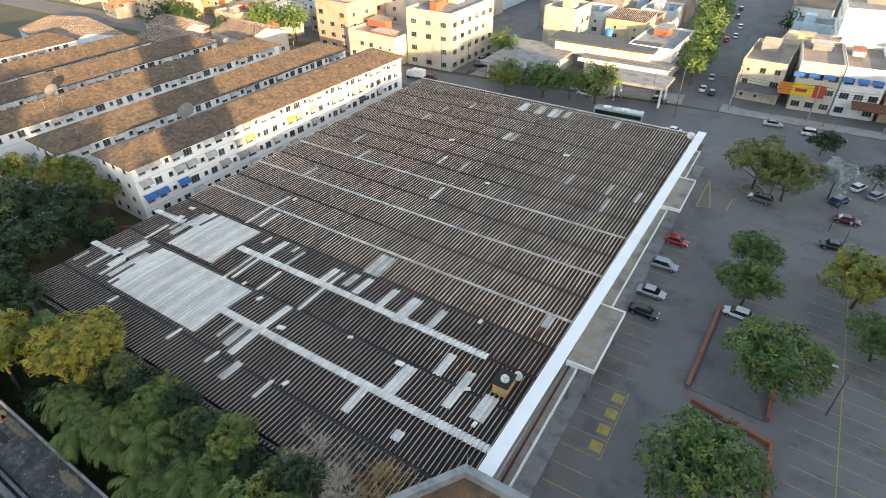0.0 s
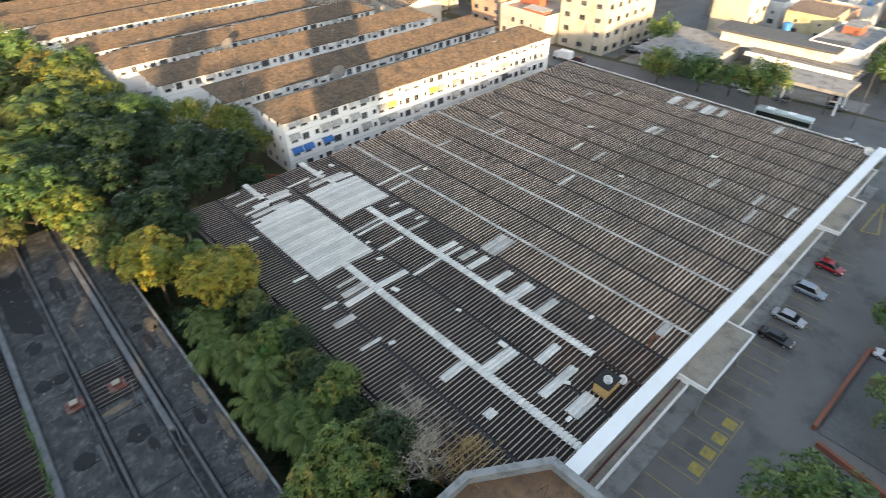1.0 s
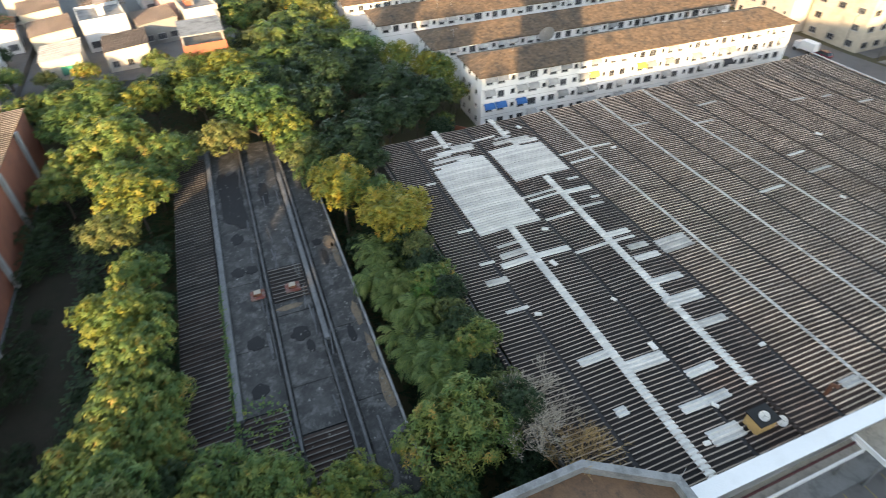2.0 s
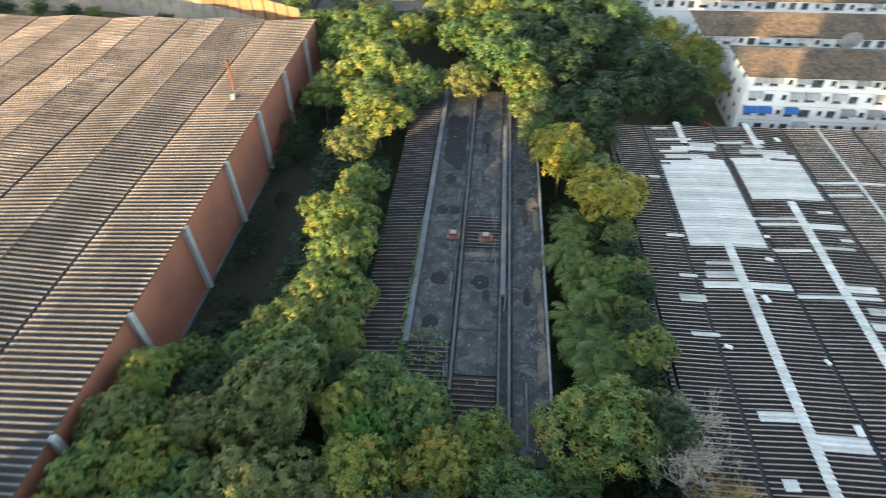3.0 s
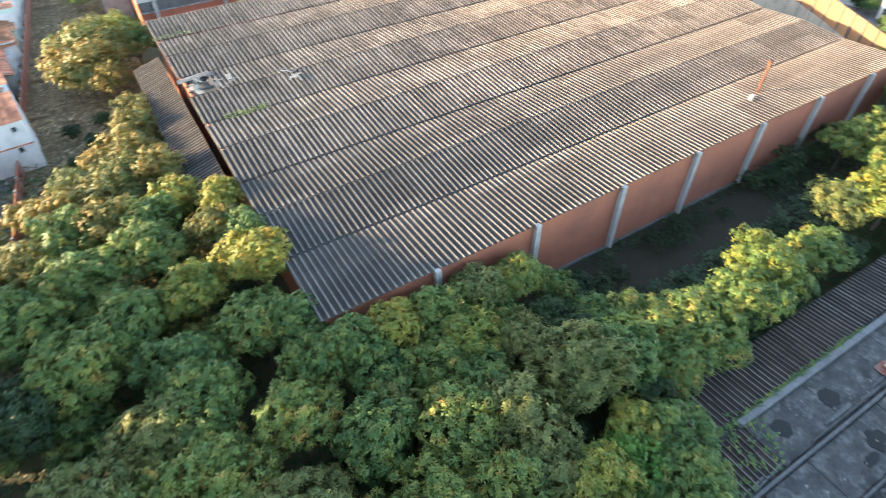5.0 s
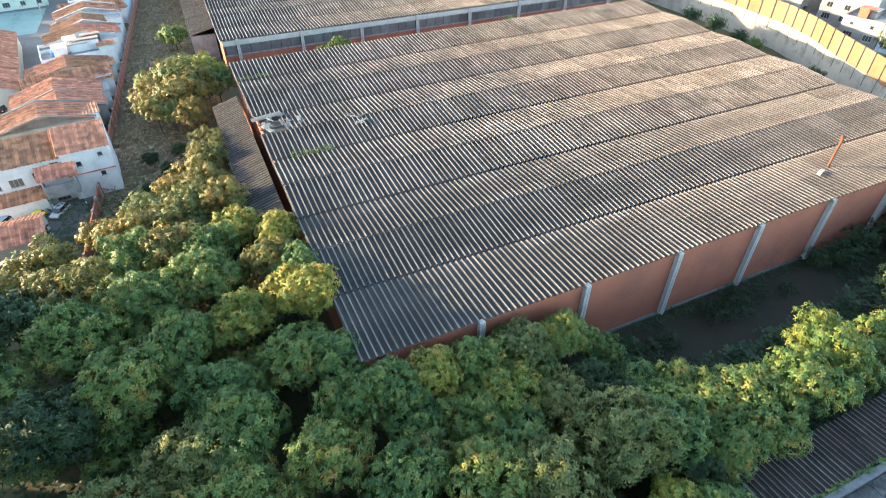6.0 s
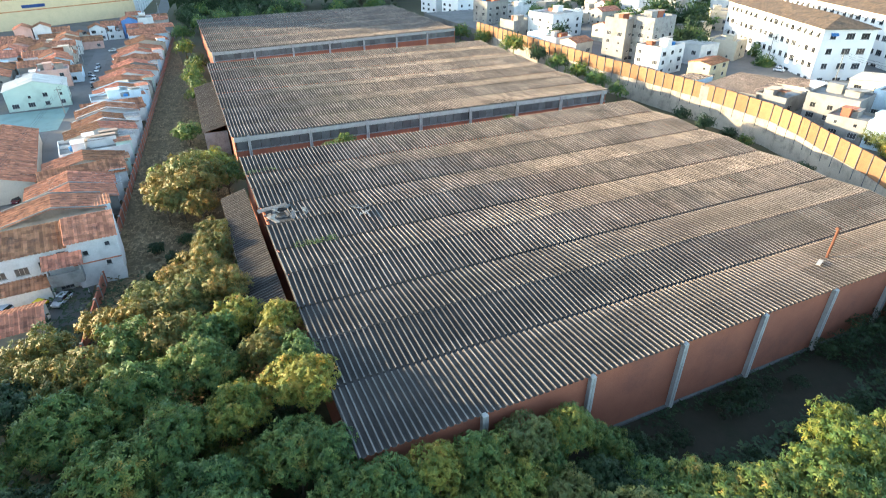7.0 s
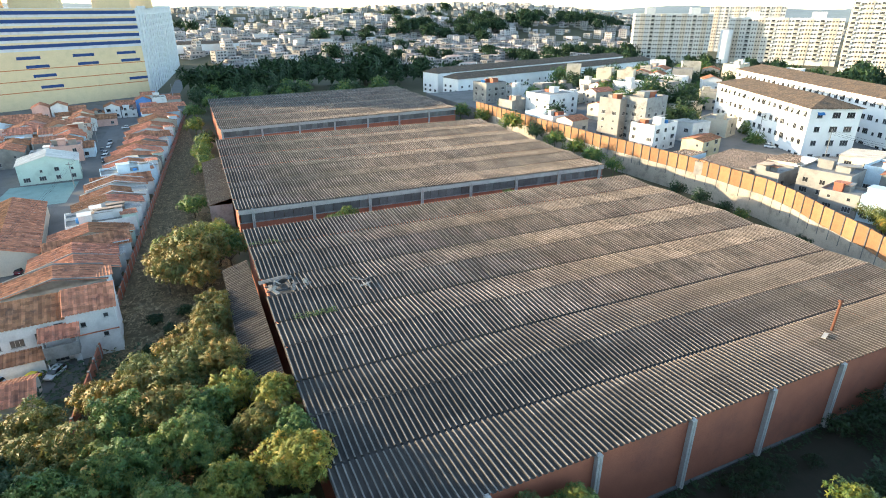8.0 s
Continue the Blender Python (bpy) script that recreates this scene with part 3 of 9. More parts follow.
def light_sheet(x, ya, yb, material, n=1, pitch=None):
    """Translucent or new sheets laid over the roof along its ribs."""
    p = (MX1 - MX0) / round((MX1 - MX0) / 0.56)
    i = round((x - MX0) / p)
    x0 = MX0 + i * p
    ya, yb = ya + (x - MX1) * 0.0122, yb + (x - MX1) * 0.0122
    cuts = sorted([ya, yb] + [c for r in RIDGES for c in (r, r + PERIOD / 2) if ya < c < yb])
    for a, b in zip(cuts, cuts[1:]):
        if b - a > 0.3:
            ribbed("roof_sheet", x0, x0 + n * p, a, market_z(a) + 0.07, b, market_z(b) + 0.07, material, hall, label="white replacement roof sheet" if n > 3 else "")


for i, (x, a, b, n) in enumerate(WHITE_SHEETS):
    light_sheet(x, a, b, M["white_sheet"] if i % 4 else M["old_sheet"], n)
for i, (x, a, b) in enumerate(FAR_SHEETS):
    light_sheet(x, a, b, M["old_sheet"] if i % 4 else M["white_sheet"], 2 if i < 8 else 1)
# the two large white fields, ragged at their far ends
light_sheet(-71.9, 27.6, 37.1, M["white_sheet"], 32)
light_sheet(-73.4, 38.4, 48.0, M["white_sheet"], 17)
for k, (x, a, b) in enumerate(((-76.8, 30.0, 36.6), (-75.0, 28.6, 35.0), (-73.8, 32.0, 37.0), (-72.6, 29.0, 37.0), (-76.3, 40.2, 47.0), (-75.1, 43.0, 48.0), (-74.2, 39.4, 44.0), (-78.2, 33.0, 37.0), (-79.5, 42.8, 44.6))):
    light_sheet(x, a, b, M["old_sheet"] if k % 3 == 1 else M["white_sheet"], 2)
light_sheet(-44.0, 48.3, 53.0, M["old_sheet"], 5)


# ---- the corner tower of the market ----
def build_tower():
    t = thing("corner_tower", "flat tower roof with grey parapet and rust-stained floor", "tower roof", kind="structure")
    out = [(-19.8, 10), (-19.8, 20.6), (-15.2, 27.6), (-6.0, 27.6), (-1.4, 20.6), (-1.4, 10)]
    cx, cy = -10.6, 17.0
    ins = [(cx + (x - cx) * 0.925, cy + (y - cy) * 0.925) for x, y in out]
    bm = bmesh.new()
    for a, b, c, d in zip(out, out[1:], ins, ins[1:]):
        lo = [bm.verts.new((p[0], p[1], 0)) for p in (a, b, d, c)]
        hi = [bm.verts.new((p[0], p[1], 10)) for p in (a, b, d, c)]
        bm.faces.new(hi)
        for i in range(4):
            j = (i + 1) % 4
            bm.faces.new((lo[i], lo[j], hi[j], hi[i]))
    part("parapet", bm, M["concrete"], t)
    bm = bmesh.new()
    poly(bm, [(x, y, 9.0) for x, y in ins[::-1]])
    part("floor", bm, M["rust_floor"], t, "rust-stained roof floor with puddles of dirt")
    for ax, ay in ((-14.4, 24.2), (-13.2, 23.2)):
        bm = bmesh.new()
        tube(bm, (-13.6, 24.6, 10.6), (ax, ay, 9.02), 0.04, 0.04, 5)
        part("strut", bm, M["rust"], t, "rusty metal strut")
    bm = bmesh.new()
    tube(bm, (-14.9, 27.3, 10), (-14.9, 27.3, 12.2), 0.03, 0.015, 5)
    part("antenna", bm, M["frame"], t)


build_tower()


# ---- front canopy and walkway of the market ----
def canopy(y0, y1, x1, z, label):
    c = thing("canopy", label, "canopy", group="canopies along the market front")
    bm = bmesh.new()
    box(bm, MX1 + 0.32, y0, z - 0.25, x1, y1, z)
    part("slab", bm, M["pale_concrete"], c)
    bm = bmesh.new()
    box(bm, x1, y0, z - 0.4, x1 + 0.18, y1, z + 0.2)
    part("fascia", bm, M["white_paint"], c)
    for y in (y0, y1):
        bm = bmesh.new()
        s = 1 if y == y1 else -1
        box(bm, MX1 + 0.35, min(y, y + 0.2 * s), z - 0.4, x1 + 0.18, max(y, y + 0.2 * s), z + 0.19)
        part("side_fascia", bm, M["white_paint"], c)
    for yy in (y0 + 0.6, y1 - 0.6):
        bm = bmesh.new()
        tube(bm, (x1 - 0.3, yy, 0), (x1 - 0.3, yy, z - 0.25), 0.14, 0.14, 8)
        part("column", bm, M["concrete"], c)


canopy(29, 48.6, -11.9, 5.0, "narrow grey canopy with white fascia over the walkway")
canopy(49.1, 61.2, -9.9, 5.4, "wide concrete entrance canopy with white fascia")
canopy(61.6, 91.5, -11.9, 5.0, "narrow grey canopy with white fascia over the walkway")
canopy(92.0, 104, -9.9, 5.4, "wide concrete entrance canopy with white fascia")
canopy(104.4, 118, -11.9, 5.0, "narrow grey canopy with white fascia over the walkway")
sheet("walkway", [(MX1 + 0.3, 27), (-10.6, 27), (-10.6, 122), (MX1 + 0.3, 122)], 0.16, M["concrete"], "raised dark concrete walkway along the market", "walkway", 0.16)
bm = bmesh.new()
tube(bm, (MX1 + 0.9, 29, 5.2), (MX1 + 0.9, 48.5, 5.2), 0.13, 0.13, 6)
tagged(part("pipe", bm, paint("dark_red_pipe", (0.09, 0.025, 0.025))), "dark red pipe lying on the canopy", "pipe")


# ---- the brick warehouses ----
CLERE = surf("dusty_glass", (0.13, 0.135, 0.135), (0.08, 0.083, 0.085), 0.6, 0.5, 0.0, 2, ob=0.35)


def warehouse(x, y, rz, length, pattern, first, bay, label, clerestory=False, skew=0.0, hole=None, near=False):
    """Brick hall, its near corner of the roof at (x, y); it runs along -x and back along -y of its own axes.
    pattern: (y, z) of the eave, valleys and ridges; hole: (slope, how far its sheets are gone)."""
    w = thing("warehouse", label, "warehouse", pose(x, y, 0, 0, 0, rz), group="brick warehouses in a row", kind="structure")
    x0, x1, yn, yf = -length + 0.5, -0.6, -0.3, pattern[-1][0] + 0.5
    ze = pattern[0][1]
    zt = min(z for _, z in pattern) - 0.15
    wall_top = 7.3 if clerestory else ze - 0.12

    def sk(px, py):
        return py + skew * px

    def slab(name, a, b, c, d, z0, z1, material):
        """A box between x a..b and y c..d, sheared with the hall."""
        bm = bmesh.new()
        prism(bm, [(a, sk(a, c)), (b, sk(b, c)), (b, sk(b, d)), (a, sk(a, d))], z0, z1)
        return part(name, bm, material, w)

    slab("brick_wall", x0, x1, yn - 0.3, yn, 0, wall_top, M["brick"])
    slab("rear_wall", x0, x1, yf, yf + 0.3, 0, zt, M["brick"])
    slab("side_wall", x1 - 0.3, x1, yf + 0.3, yn - 0.3, 0, zt, M["brick"])
    slab("side_wall", x0, x0 + 0.3, yf + 0.3, yn - 0.3, 0, zt, M["brick"])
    slab("plinth", x0, x1, yn, yn + 0.35, 0, 0.35, M["slab_beam"])
    me = one_box(-0.36, 0, 0, 0.36, 0.62, ze + 0.06, "pilaster", M["pilaster"])
    groove = one_box(-0.05, 0.6, 0.4, 0.05, 0.635, ze - 0.2, "groove", M["concrete"])
    px, posts = first, []
    while px > x0 + 0.4:
        posts.append(px)
        o = piece("pilaster", me, w, pose(px, sk(px, yn), 0))
        piece("groove", groove, o, Matrix())
        px -= bay
    if clerestory:
        slab("eave_beam", x0, x1, yn - 0.35, yn + 0.3, 9.75, ze - 0.1, M["pilaster"])
        slab("lintel", x0, x1, yn - 0.3, yn + 0.08, wall_top, wall_top + 0.25, M["concrete"])
        ends = [x1] + posts + [x0]
        for a, b in zip(ends, ends[1:]):
            n = max(1, round((a - b) / 2.6))
            for i in range(n):
                u, v = a - 0.4 - (a - b - 0.8) * i / n, a - 0.4 - (a - b - 0.8) * (i + 1) / n
                if u - v > 0.4:
                    slab("clerestory_window", v + 0.05, u - 0.05, yn - 0.22, yn - 0.12, wall_top + 0.25, 9.75, CLERE)
    gap_v, gap_r = 0.2, 0.1
    for k, ((a, za), (b, zb)) in enumerate(zip(pattern, pattern[1:])):
        ga = 0.0 if k == 0 else (gap_v if za < zb else gap_r)
        gb = 0.0 if k == len(pattern) - 2 else (gap_v if zb < za else gap_r)
        u, v = ga / (a - b), gb / (a - b)
        right = -hole[1] if hole and hole[0] == k else 0.0
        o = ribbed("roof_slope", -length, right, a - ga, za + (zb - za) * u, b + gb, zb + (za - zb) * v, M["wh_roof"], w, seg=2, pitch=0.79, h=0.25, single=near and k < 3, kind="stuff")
        if skew and o:
            for vert in o.data.vertices:
                vert.co.y = sk(vert.co.x, vert.co.y)
    for (a, za), (b, zb), (c, zc) in zip(pattern, pattern[1:], pattern[2:]):
        low = zb < za and zb < zc
        slab("valley_gutter" if low else "ridge_gap", x0, x1, b - 0.4, b + 0.4, zb - 0.3, zb + (0.0 if low else 0.05), M["valley"])
        if not low and not skew:
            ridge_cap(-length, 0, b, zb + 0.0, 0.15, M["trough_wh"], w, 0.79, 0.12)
    return w


def gables(first, half, n, last, zlo=10.45, zhi=11.0):
    """The eave, then valleys and ridges in turn, then the far eave."""
    out = [(0.0, zhi)] + [(-first - half * k, zlo if k % 2 == 0 else zhi) for k in range(n)]
    return out + [(out[-1][0] - last, zhi)]


warehouse(-8.9, -37.3, -1.4, 109.2, gables(11.05, 8.45, 9, 9.95), -14.0, 14.2, "brick warehouse with weathered ribbed fibre cement roof and a broken corner", hole=(6, 4.6), near=True)
warehouse(-11.4, -140.1, -2.5, 111.2, gables(11.0, 8.42, 9, 8.4), -4.0, 15.0, "brick warehouse with weathered ribbed fibre cement roof and clerestory", True)
warehouse(-18.6, -246.9, -2.1, 112.0, gables(11.0, 8.6, 9, 9.0), -1.0, 15.9, "far brick warehouse with weathered ribbed fibre cement roof and clerestory", True, 0.11)


# ---- the derelict flat-roofed building ----
def build_derelict():
    d = thing("derelict_building", "abandoned low building with sooty concrete roof slabs", "building", pose(-60, 0, 0, 0, 0, -1.6), kind="structure")
    rnd = random.Random(23)
    bm = bmesh.new()
    box(bm, -40, -12.4, 0, 34, 9.3, 4.1)
    part("wall", bm, M["concrete"], d)
    # slabs cast in lengths, with open joints between them
    for y0, y1, x1 in ((-6.7, -1.95, 20.2), (-1.25, 3.35, 24.3), (5.15, 9.1, 35.0)):
        xa = -40.0
        while xa < x1 - 1:
            xb = min(x1, xa + rnd.uniform(10.5, 13.5))
            bm = bmesh.new()
            box(bm, xa + 0.04, y0, 4.1, xb - 0.04, y1, 4.5 + rnd.uniform(-0.02, 0.03))
            part("roof_slab", bm, M["old_slab"], d)
            xa = xb
    bm = bmesh.new()
    box(bm, -40, -12.4, 4.1, 34.5, 9.3, 4.3)
    part("under_slab", bm, M["old_slab"], d)
    for y, w, h, xa, xb, mk in ((-7.1, 0.36, 0.5, -40, 20.5, "pale_beam"), (-1.6, 0.16, 0.42, -40, 26.5, "slab_beam"), (-2.2, 0.06, 0.3, -6, 16, "slab_beam"), (3.95, 0.32, 0.5, -27, 12.5, "pale_beam"), (3.6, 0.14, 0.35, 12.5, 31, "slab_beam"),
                               (4.75, 0.16, 0.45, -40, 31, "slab_beam"), (6.6, 0.12, 0.3, 25, 34, "slab_beam"), (9.2, 0.14, 0.32, -40, 34.5, "concrete")):
        bm = bmesh.new()
        box(bm, xa, y - w, 4.3, xb, y + w, 4.5 + h)
        bmesh.ops.bevel(bm, geom=bm.edges[:], offset=0.05, segments=1, affect="EDGES")
        part("roof_beam", bm, M[mk], d)
    ribbed("rib_roof", -37, 30, -13.0, 4.25, -7.75, 4.75, M["grimy_rib"], d, pitch=0.66, h=0.16, seg=2)
    ribbed("rib_roof", 20.4, 33.5, -6.8, 4.42, -2.1, 4.55, M["grimy_rib"], d, pitch=0.66, h=0.16, seg=2)
    ribbed("rib_roof", 24.5, 33.5, -1.3, 4.42, 3.3, 4.55, M["grimy_rib"], d, pitch=0.66, h=0.16, seg=2)
    return d


build_derelict()


# ---- apartment blocks ----
def win_meshes(w, h, cols=2):
    bm = bmesh.new()
    t = 0.06
    box(bm, 0, -w / 2, 0, 0.07, w / 2, t)
    box(bm, 0, -w / 2, h - t, 0.07, w / 2, h)
    for i in range(cols + 1):
        y = -w / 2 + (w - t) * i / cols
        poly(bm, [(0.065, y, t), (0.065, y + t, t), (0.065, y + t, h - t), (0.065, y, h - t)])
    box(bm, -0.01, -w / 2 - 0.08, -0.1, 0.14, w / 2 + 0.08, 0.0)
    fr = mesh_of(bm, "window", M["frame"])
    pn = one_box(0, -w / 2 + 0.02, 0.02, 0.03, w / 2 - 0.02, h - 0.02, "pane", M["glass"])
    return fr, pn


WIN = {"big": win_meshes(1.8, 1.35, 3), "mid": win_meshes(1.4, 1.3, 2), "small": win_meshes(0.8, 0.85, 1), "tall": win_meshes(0.9, 1.9, 2)}


def joined_window(w, h, cols):
    """Frame and pane in one mesh, for windows far off."""
    fr, pn = win_meshes(w, h, cols)
    bm = bmesh.new()
    bm.from_mesh(fr)
    n = len(bm.faces)
    bm.from_mesh(pn)
    bm.faces.ensure_lookup_table()
    for f in bm.faces[n:]:
        f.material_index = 1
    me = bpy.data.meshes.new("window")
    bm.to_mesh(me)
    bm.free()
    me.materials.append(M["frame"])
    me.materials.append(M["glass"])
    return me


FAR_WIN = {"big": joined_window(2.0, 1.45, 3), "mid": joined_window(1.4, 1.35, 2), "small": joined_window(0.8, 0.85, 1), "tall": joined_window(0.9, 1.9, 2)}


def window(kind, parent, m):
    fr, pn = WIN[kind]
    o = piece("window", fr, parent, m)
    piece("pane", pn, o, Matrix())
    return o


def awning_mesh(material):
    bm = bmesh.new()
    for y0, y1 in ((-0.9, 0.9),):
        prof = [(0.05, 0.45), (0.35, 0.36), (0.62, 0.12), (0.75, -0.2), (0.71, -0.2), (0.58, 0.09), (0.33, 0.31), (0.05, 0.39)]
        a, b = [bm.verts.new((x, y0, z)) for x, z in prof], [bm.verts.new((x, y1, z)) for x, z in prof]
        bm.faces.new(a)
        bm.faces.new(b[::-1])
        for i in range(len(prof)):
            j = (i + 1) % len(prof)
            bm.faces.new((a[j], a[i], b[i], b[j]))
    return mesh_of(bm, "awning", material)


AWN = {k: awning_mesh(M[k]) for k in ("awning_grey", "blue", "awning_yellow", "awning_black")}


def hip_roof(bm, x0, x1, y0, y1, z, rise, o=0.7, hip=5.0, t=0.18):
    """A hipped roof with eaves, ridge along y."""
    xm = (x0 + x1) / 2
    b = [(x0 - o, y0 - o, z), (x1 + o, y0 - o, z), (x1 + o, y1 + o, z), (x0 - o, y1 + o, z)]
    lo = [bm.verts.new((x, y, zz - t)) for x, y, zz in b]
    hi = [bm.verts.new(p) for p in b]
    r0, r1 = bm.verts.new((xm, y0 + hip - o, z + rise)), bm.verts.new((xm, y1 - hip + o, z + rise))
    bm.faces.new(lo[::-1])
    for i in range(4):
        j = (i + 1) % 4
        bm.faces.new((lo[i], lo[j], hi[j], hi[i]))
    bm.faces.new((hi[0], hi[1], r0))
    bm.faces.new((hi[1], hi[2], r1, r0))
    bm.faces.new((hi[2], hi[3], r1))
    bm.faces.new((hi[3], hi[0], r0, r1))


def apartment(x, y0, y1, rz, floors_shown, label, seed, depth=11.0, h=11.5, group="rows of apartment blocks", lit_row=False):
    rnd = random.Random(seed)
    b = thing("apartment_block", label, "apartment block", pose(x, y0, 0, 0, 0, rz), group)
    L = y1 - y0
    bm = bmesh.new()
    box(bm, -depth, 0, 0, 0, L, h)
    part("wall", bm, M["white_paint"], b)
    bm = bmesh.new()
    hip_roof(bm, -depth, 0, 0, L, h, 2.3)
    part("roof", bm, M["apt_tile"], b, "brown weathered tile roof with dark moss")
    bm = bmesh.new()
    for k in range(1, 4):
        box(bm, 0.0, 0, k * 2.85, 0.035, L, k * 2.85 + 0.1)
    part("floor_band", bm, M["dirty_white"], b)
    for f in range(4 - floors_shown, 4):
        z = f * 2.85 + 1.0
        y, k = 1.7, 0
        while y < L - 1.2:
            kind = ("mid", "mid", "small", "mid", "big", "small")[k % 6]
            zz = z + (0.35 if kind == "small" else 0)
            if lit_row:
                window(kind, b, pose(0.0, y, zz))
            else:
                piece("window", FAR_WIN[kind], b, pose(0.0, y, zz))
            if kind in ("mid", "big") and (rnd.random() < (0.6 if f > 1 else 0.35) or lit_row and f == 1 and y < L * 0.13):
                c = "awning_grey"
                if lit_row:
                    u = y / L
                    c = "blue" if f == 1 and u < 0.17 else "awning_yellow" if f == 2 and 0.28 < u < 0.5 and rnd.random() < 0.6 else "awning_black" if f == 1 and u > 0.6 and rnd.random() < 0.4 else c
                piece("awning", AWN[c], b, pose(0, y, z + 1.15) @ Matrix.Diagonal((1.35, 1.3, 1.45, 1)))
            y += 2.55 if kind != "small" else 1.9
            k += 1
    for yy in (2.5, 6.0, 9.0):
        if yy < depth - 1:
            for f in range(4 - floors_shown, 4):
                window("small", b, pose(-yy, 0, f * 2.85 + 1.3, 0, 0, -90))
    return b


ROWS = [(-93.9, 46.3, 123.2), (-111.0, 43.4, 120.8), (-130.2, 37.0, 114.6), (-148.2, 33.7, 107.4), (-165.0, 30.5, 98.5), (-186.0, 25.0, 88.5), (-204.0, 20.0, 80), (-222.0, 14.0, 70)]
for i, (x, a, bb) in enumerate(ROWS):
    apartment(x, a, bb, -2.6, 4 if i == 0 else 1 if i < 6 else 0, "long white apartment block with hipped brown tile roof and window awnings", 10 + i, lit_row=(i == 0))


# ---- trees and bushes ----
def crown_arrays(seed, R, flat, tufts, size, leaves=5, core=60, clumps=34, lump=0.25):
    """Rosettes of leaves on the outside of many rounded clumps that fill an uneven dome; each rosette is an island.
    Gives corners, faces and the soft normals of the clumps. Centred at the origin."""
    r = np.random.RandomState(seed)
    boughs = []
    tries = 0
    while len(boughs) < 13 and tries < 600:
        tries += 1
        d = r.normal(size=3)
        d /= np.linalg.norm(d)
        d[2] = abs(d[2]) - 0.12
        bulge = 0.9 + 0.25 * noise.noise(Vector(d) * 1.6 + Vector((seed * 3.7, seed * 1.3, 0)))
        c = d * R * bulge * (0.25 + 0.45 * r.rand() ** 0.5)
        rad = R * r.uniform(0.27, 0.42)
        if any(np.linalg.norm(c - h) < 0.55 * (rad + k) for h, k in boughs):
            continue
        boughs.append((c, rad))
    hubs = []
    tries = 0
    while len(hubs) < clumps and tries < 6000:
        tries += 1
        bc, bk = boughs[r.randint(len(boughs))]
        d = r.normal(size=3)
        d /= np.linalg.norm(d)
        c = bc + d * bk * r.uniform(0.82, 1.08)
        if d[2] < -0.35 or any(np.linalg.norm(c - h) < 0.7 * k for h, k in boughs):
            continue
        c = c * (1, 1, flat)
        rad = R * lump * r.uniform(0.6, 1.4)
        if any(np.linalg.norm(c - h) < 0.6 * (rad + k) for h, k in hubs):
            continue
        hubs.append((c, rad))
    C, K = np.array([h for h, _ in hubs]), np.array([k for _, k in hubs])
    weight = K ** 2 / (K ** 2).sum()
    co, fs, nr = [], [], []
    n = tries = 0
    while n < tufts + core and tries < 12 * tufts:
        tries += 1
        inner = n >= tufts
        h = r.choice(len(C), p=weight)
        e = r.normal(size=3)
        e /= np.linalg.norm(e)
        if e[2] < -0.5:
            continue
        if inner:
            p = C[h] * r.uniform(0.3, 0.75)
        else:
            p = C[h] + e * (1, 1, 1.15) * K[h] * (1.0 - 0.22 * r.rand() ** 2)
            gap = np.linalg.norm(C - p, axis=1) / K
            gap[h] = 9
            if gap.min() < 0.7:
                continue
        out = C[h] / (np.linalg.norm(C[h]) + 1e-6)
        ax = e + out * 0.35 + np.array((0, 0, 0.35)) + r.normal(scale=0.25, size=3)
        ax /= np.linalg.norm(ax)
        u = np.cross(ax, (0.31, 0.87, 0.4))
        u /= np.linalg.norm(u)
        g = np.cross(ax, u)
        soft = e * 0.75 + out * 0.2 + np.array((0, 0, 0.15)) + r.normal(scale=0.22, size=3)
        q0 = size * r.uniform(0.7, 1.3) * (2.4 if inner else 1.0)
        k = 3 if inner else leaves
        b = len(co)
        co.append(p)
        nr.append(soft)
        a0 = r.uniform(0, 6.28)
        for i in range(k):
            t = a0 + 6.2832 * i / k + r.uniform(-0.25, 0.25)
            rad = u * math.cos(t) + g * math.sin(t)
            side = np.cross(ax, rad)
            q = q0 * r.uniform(0.75, 1.25)
            up = r.uniform(-0.15, 0.5)
            m = len(co)
            co += [p + (rad + ax * up * 0.8) * q * 0.62 - side * q * 0.30, p + (rad + ax * (up - 0.12)) * q + side * q * 0.10]
            nr += [soft + rad * 0.7 + side * r.uniform(-0.5, 0.5), soft + rad * 0.9 + side * r.uniform(-0.5, 0.5)]
            fs.append((b, m, m + 1))
        n += 1
    nr = np.array(nr)
    return np.array(co), np.array(fs), nr / np.linalg.norm(nr, axis=1)[:, None]


def leafy(name, shape, material):
    """A mesh of leaves with the soft normals of its clumps."""
    me = arrays(name, shape[0], shape[1], material)
    me.polygons.foreach_set("use_smooth", np.ones(len(shape[1]), bool))
    me.normals_split_custom_set_from_vertices(shape[2].tolist())
    return me


def trunk_mesh(seed, h, R, r0):
    rnd = random.Random(seed)
    bm = bmesh.new()
    top = Vector((rnd.uniform(-0.4, 0.4), rnd.uniform(-0.4, 0.4), h * 0.55))
    tube(bm, (0, 0, -0.2), top, r0, r0 * 0.7, 7)
    for i in range(5):
        a = i * 1.257 + rnd.uniform(-0.4, 0.4)
        mid = top + Vector((math.cos(a) * R * 0.35, math.sin(a) * R * 0.35, h * 0.22))
        tube(bm, top, mid, r0 * 0.5, r0 * 0.3, 5)
        tube(bm, mid, mid + Vector((math.cos(a + 0.4) * R * 0.3, math.sin(a + 0.4) * R * 0.3, h * 0.2)), r0 * 0.3, r0 * 0.1, 4)
    return mesh_of(bm, "trunk", M["bark"])


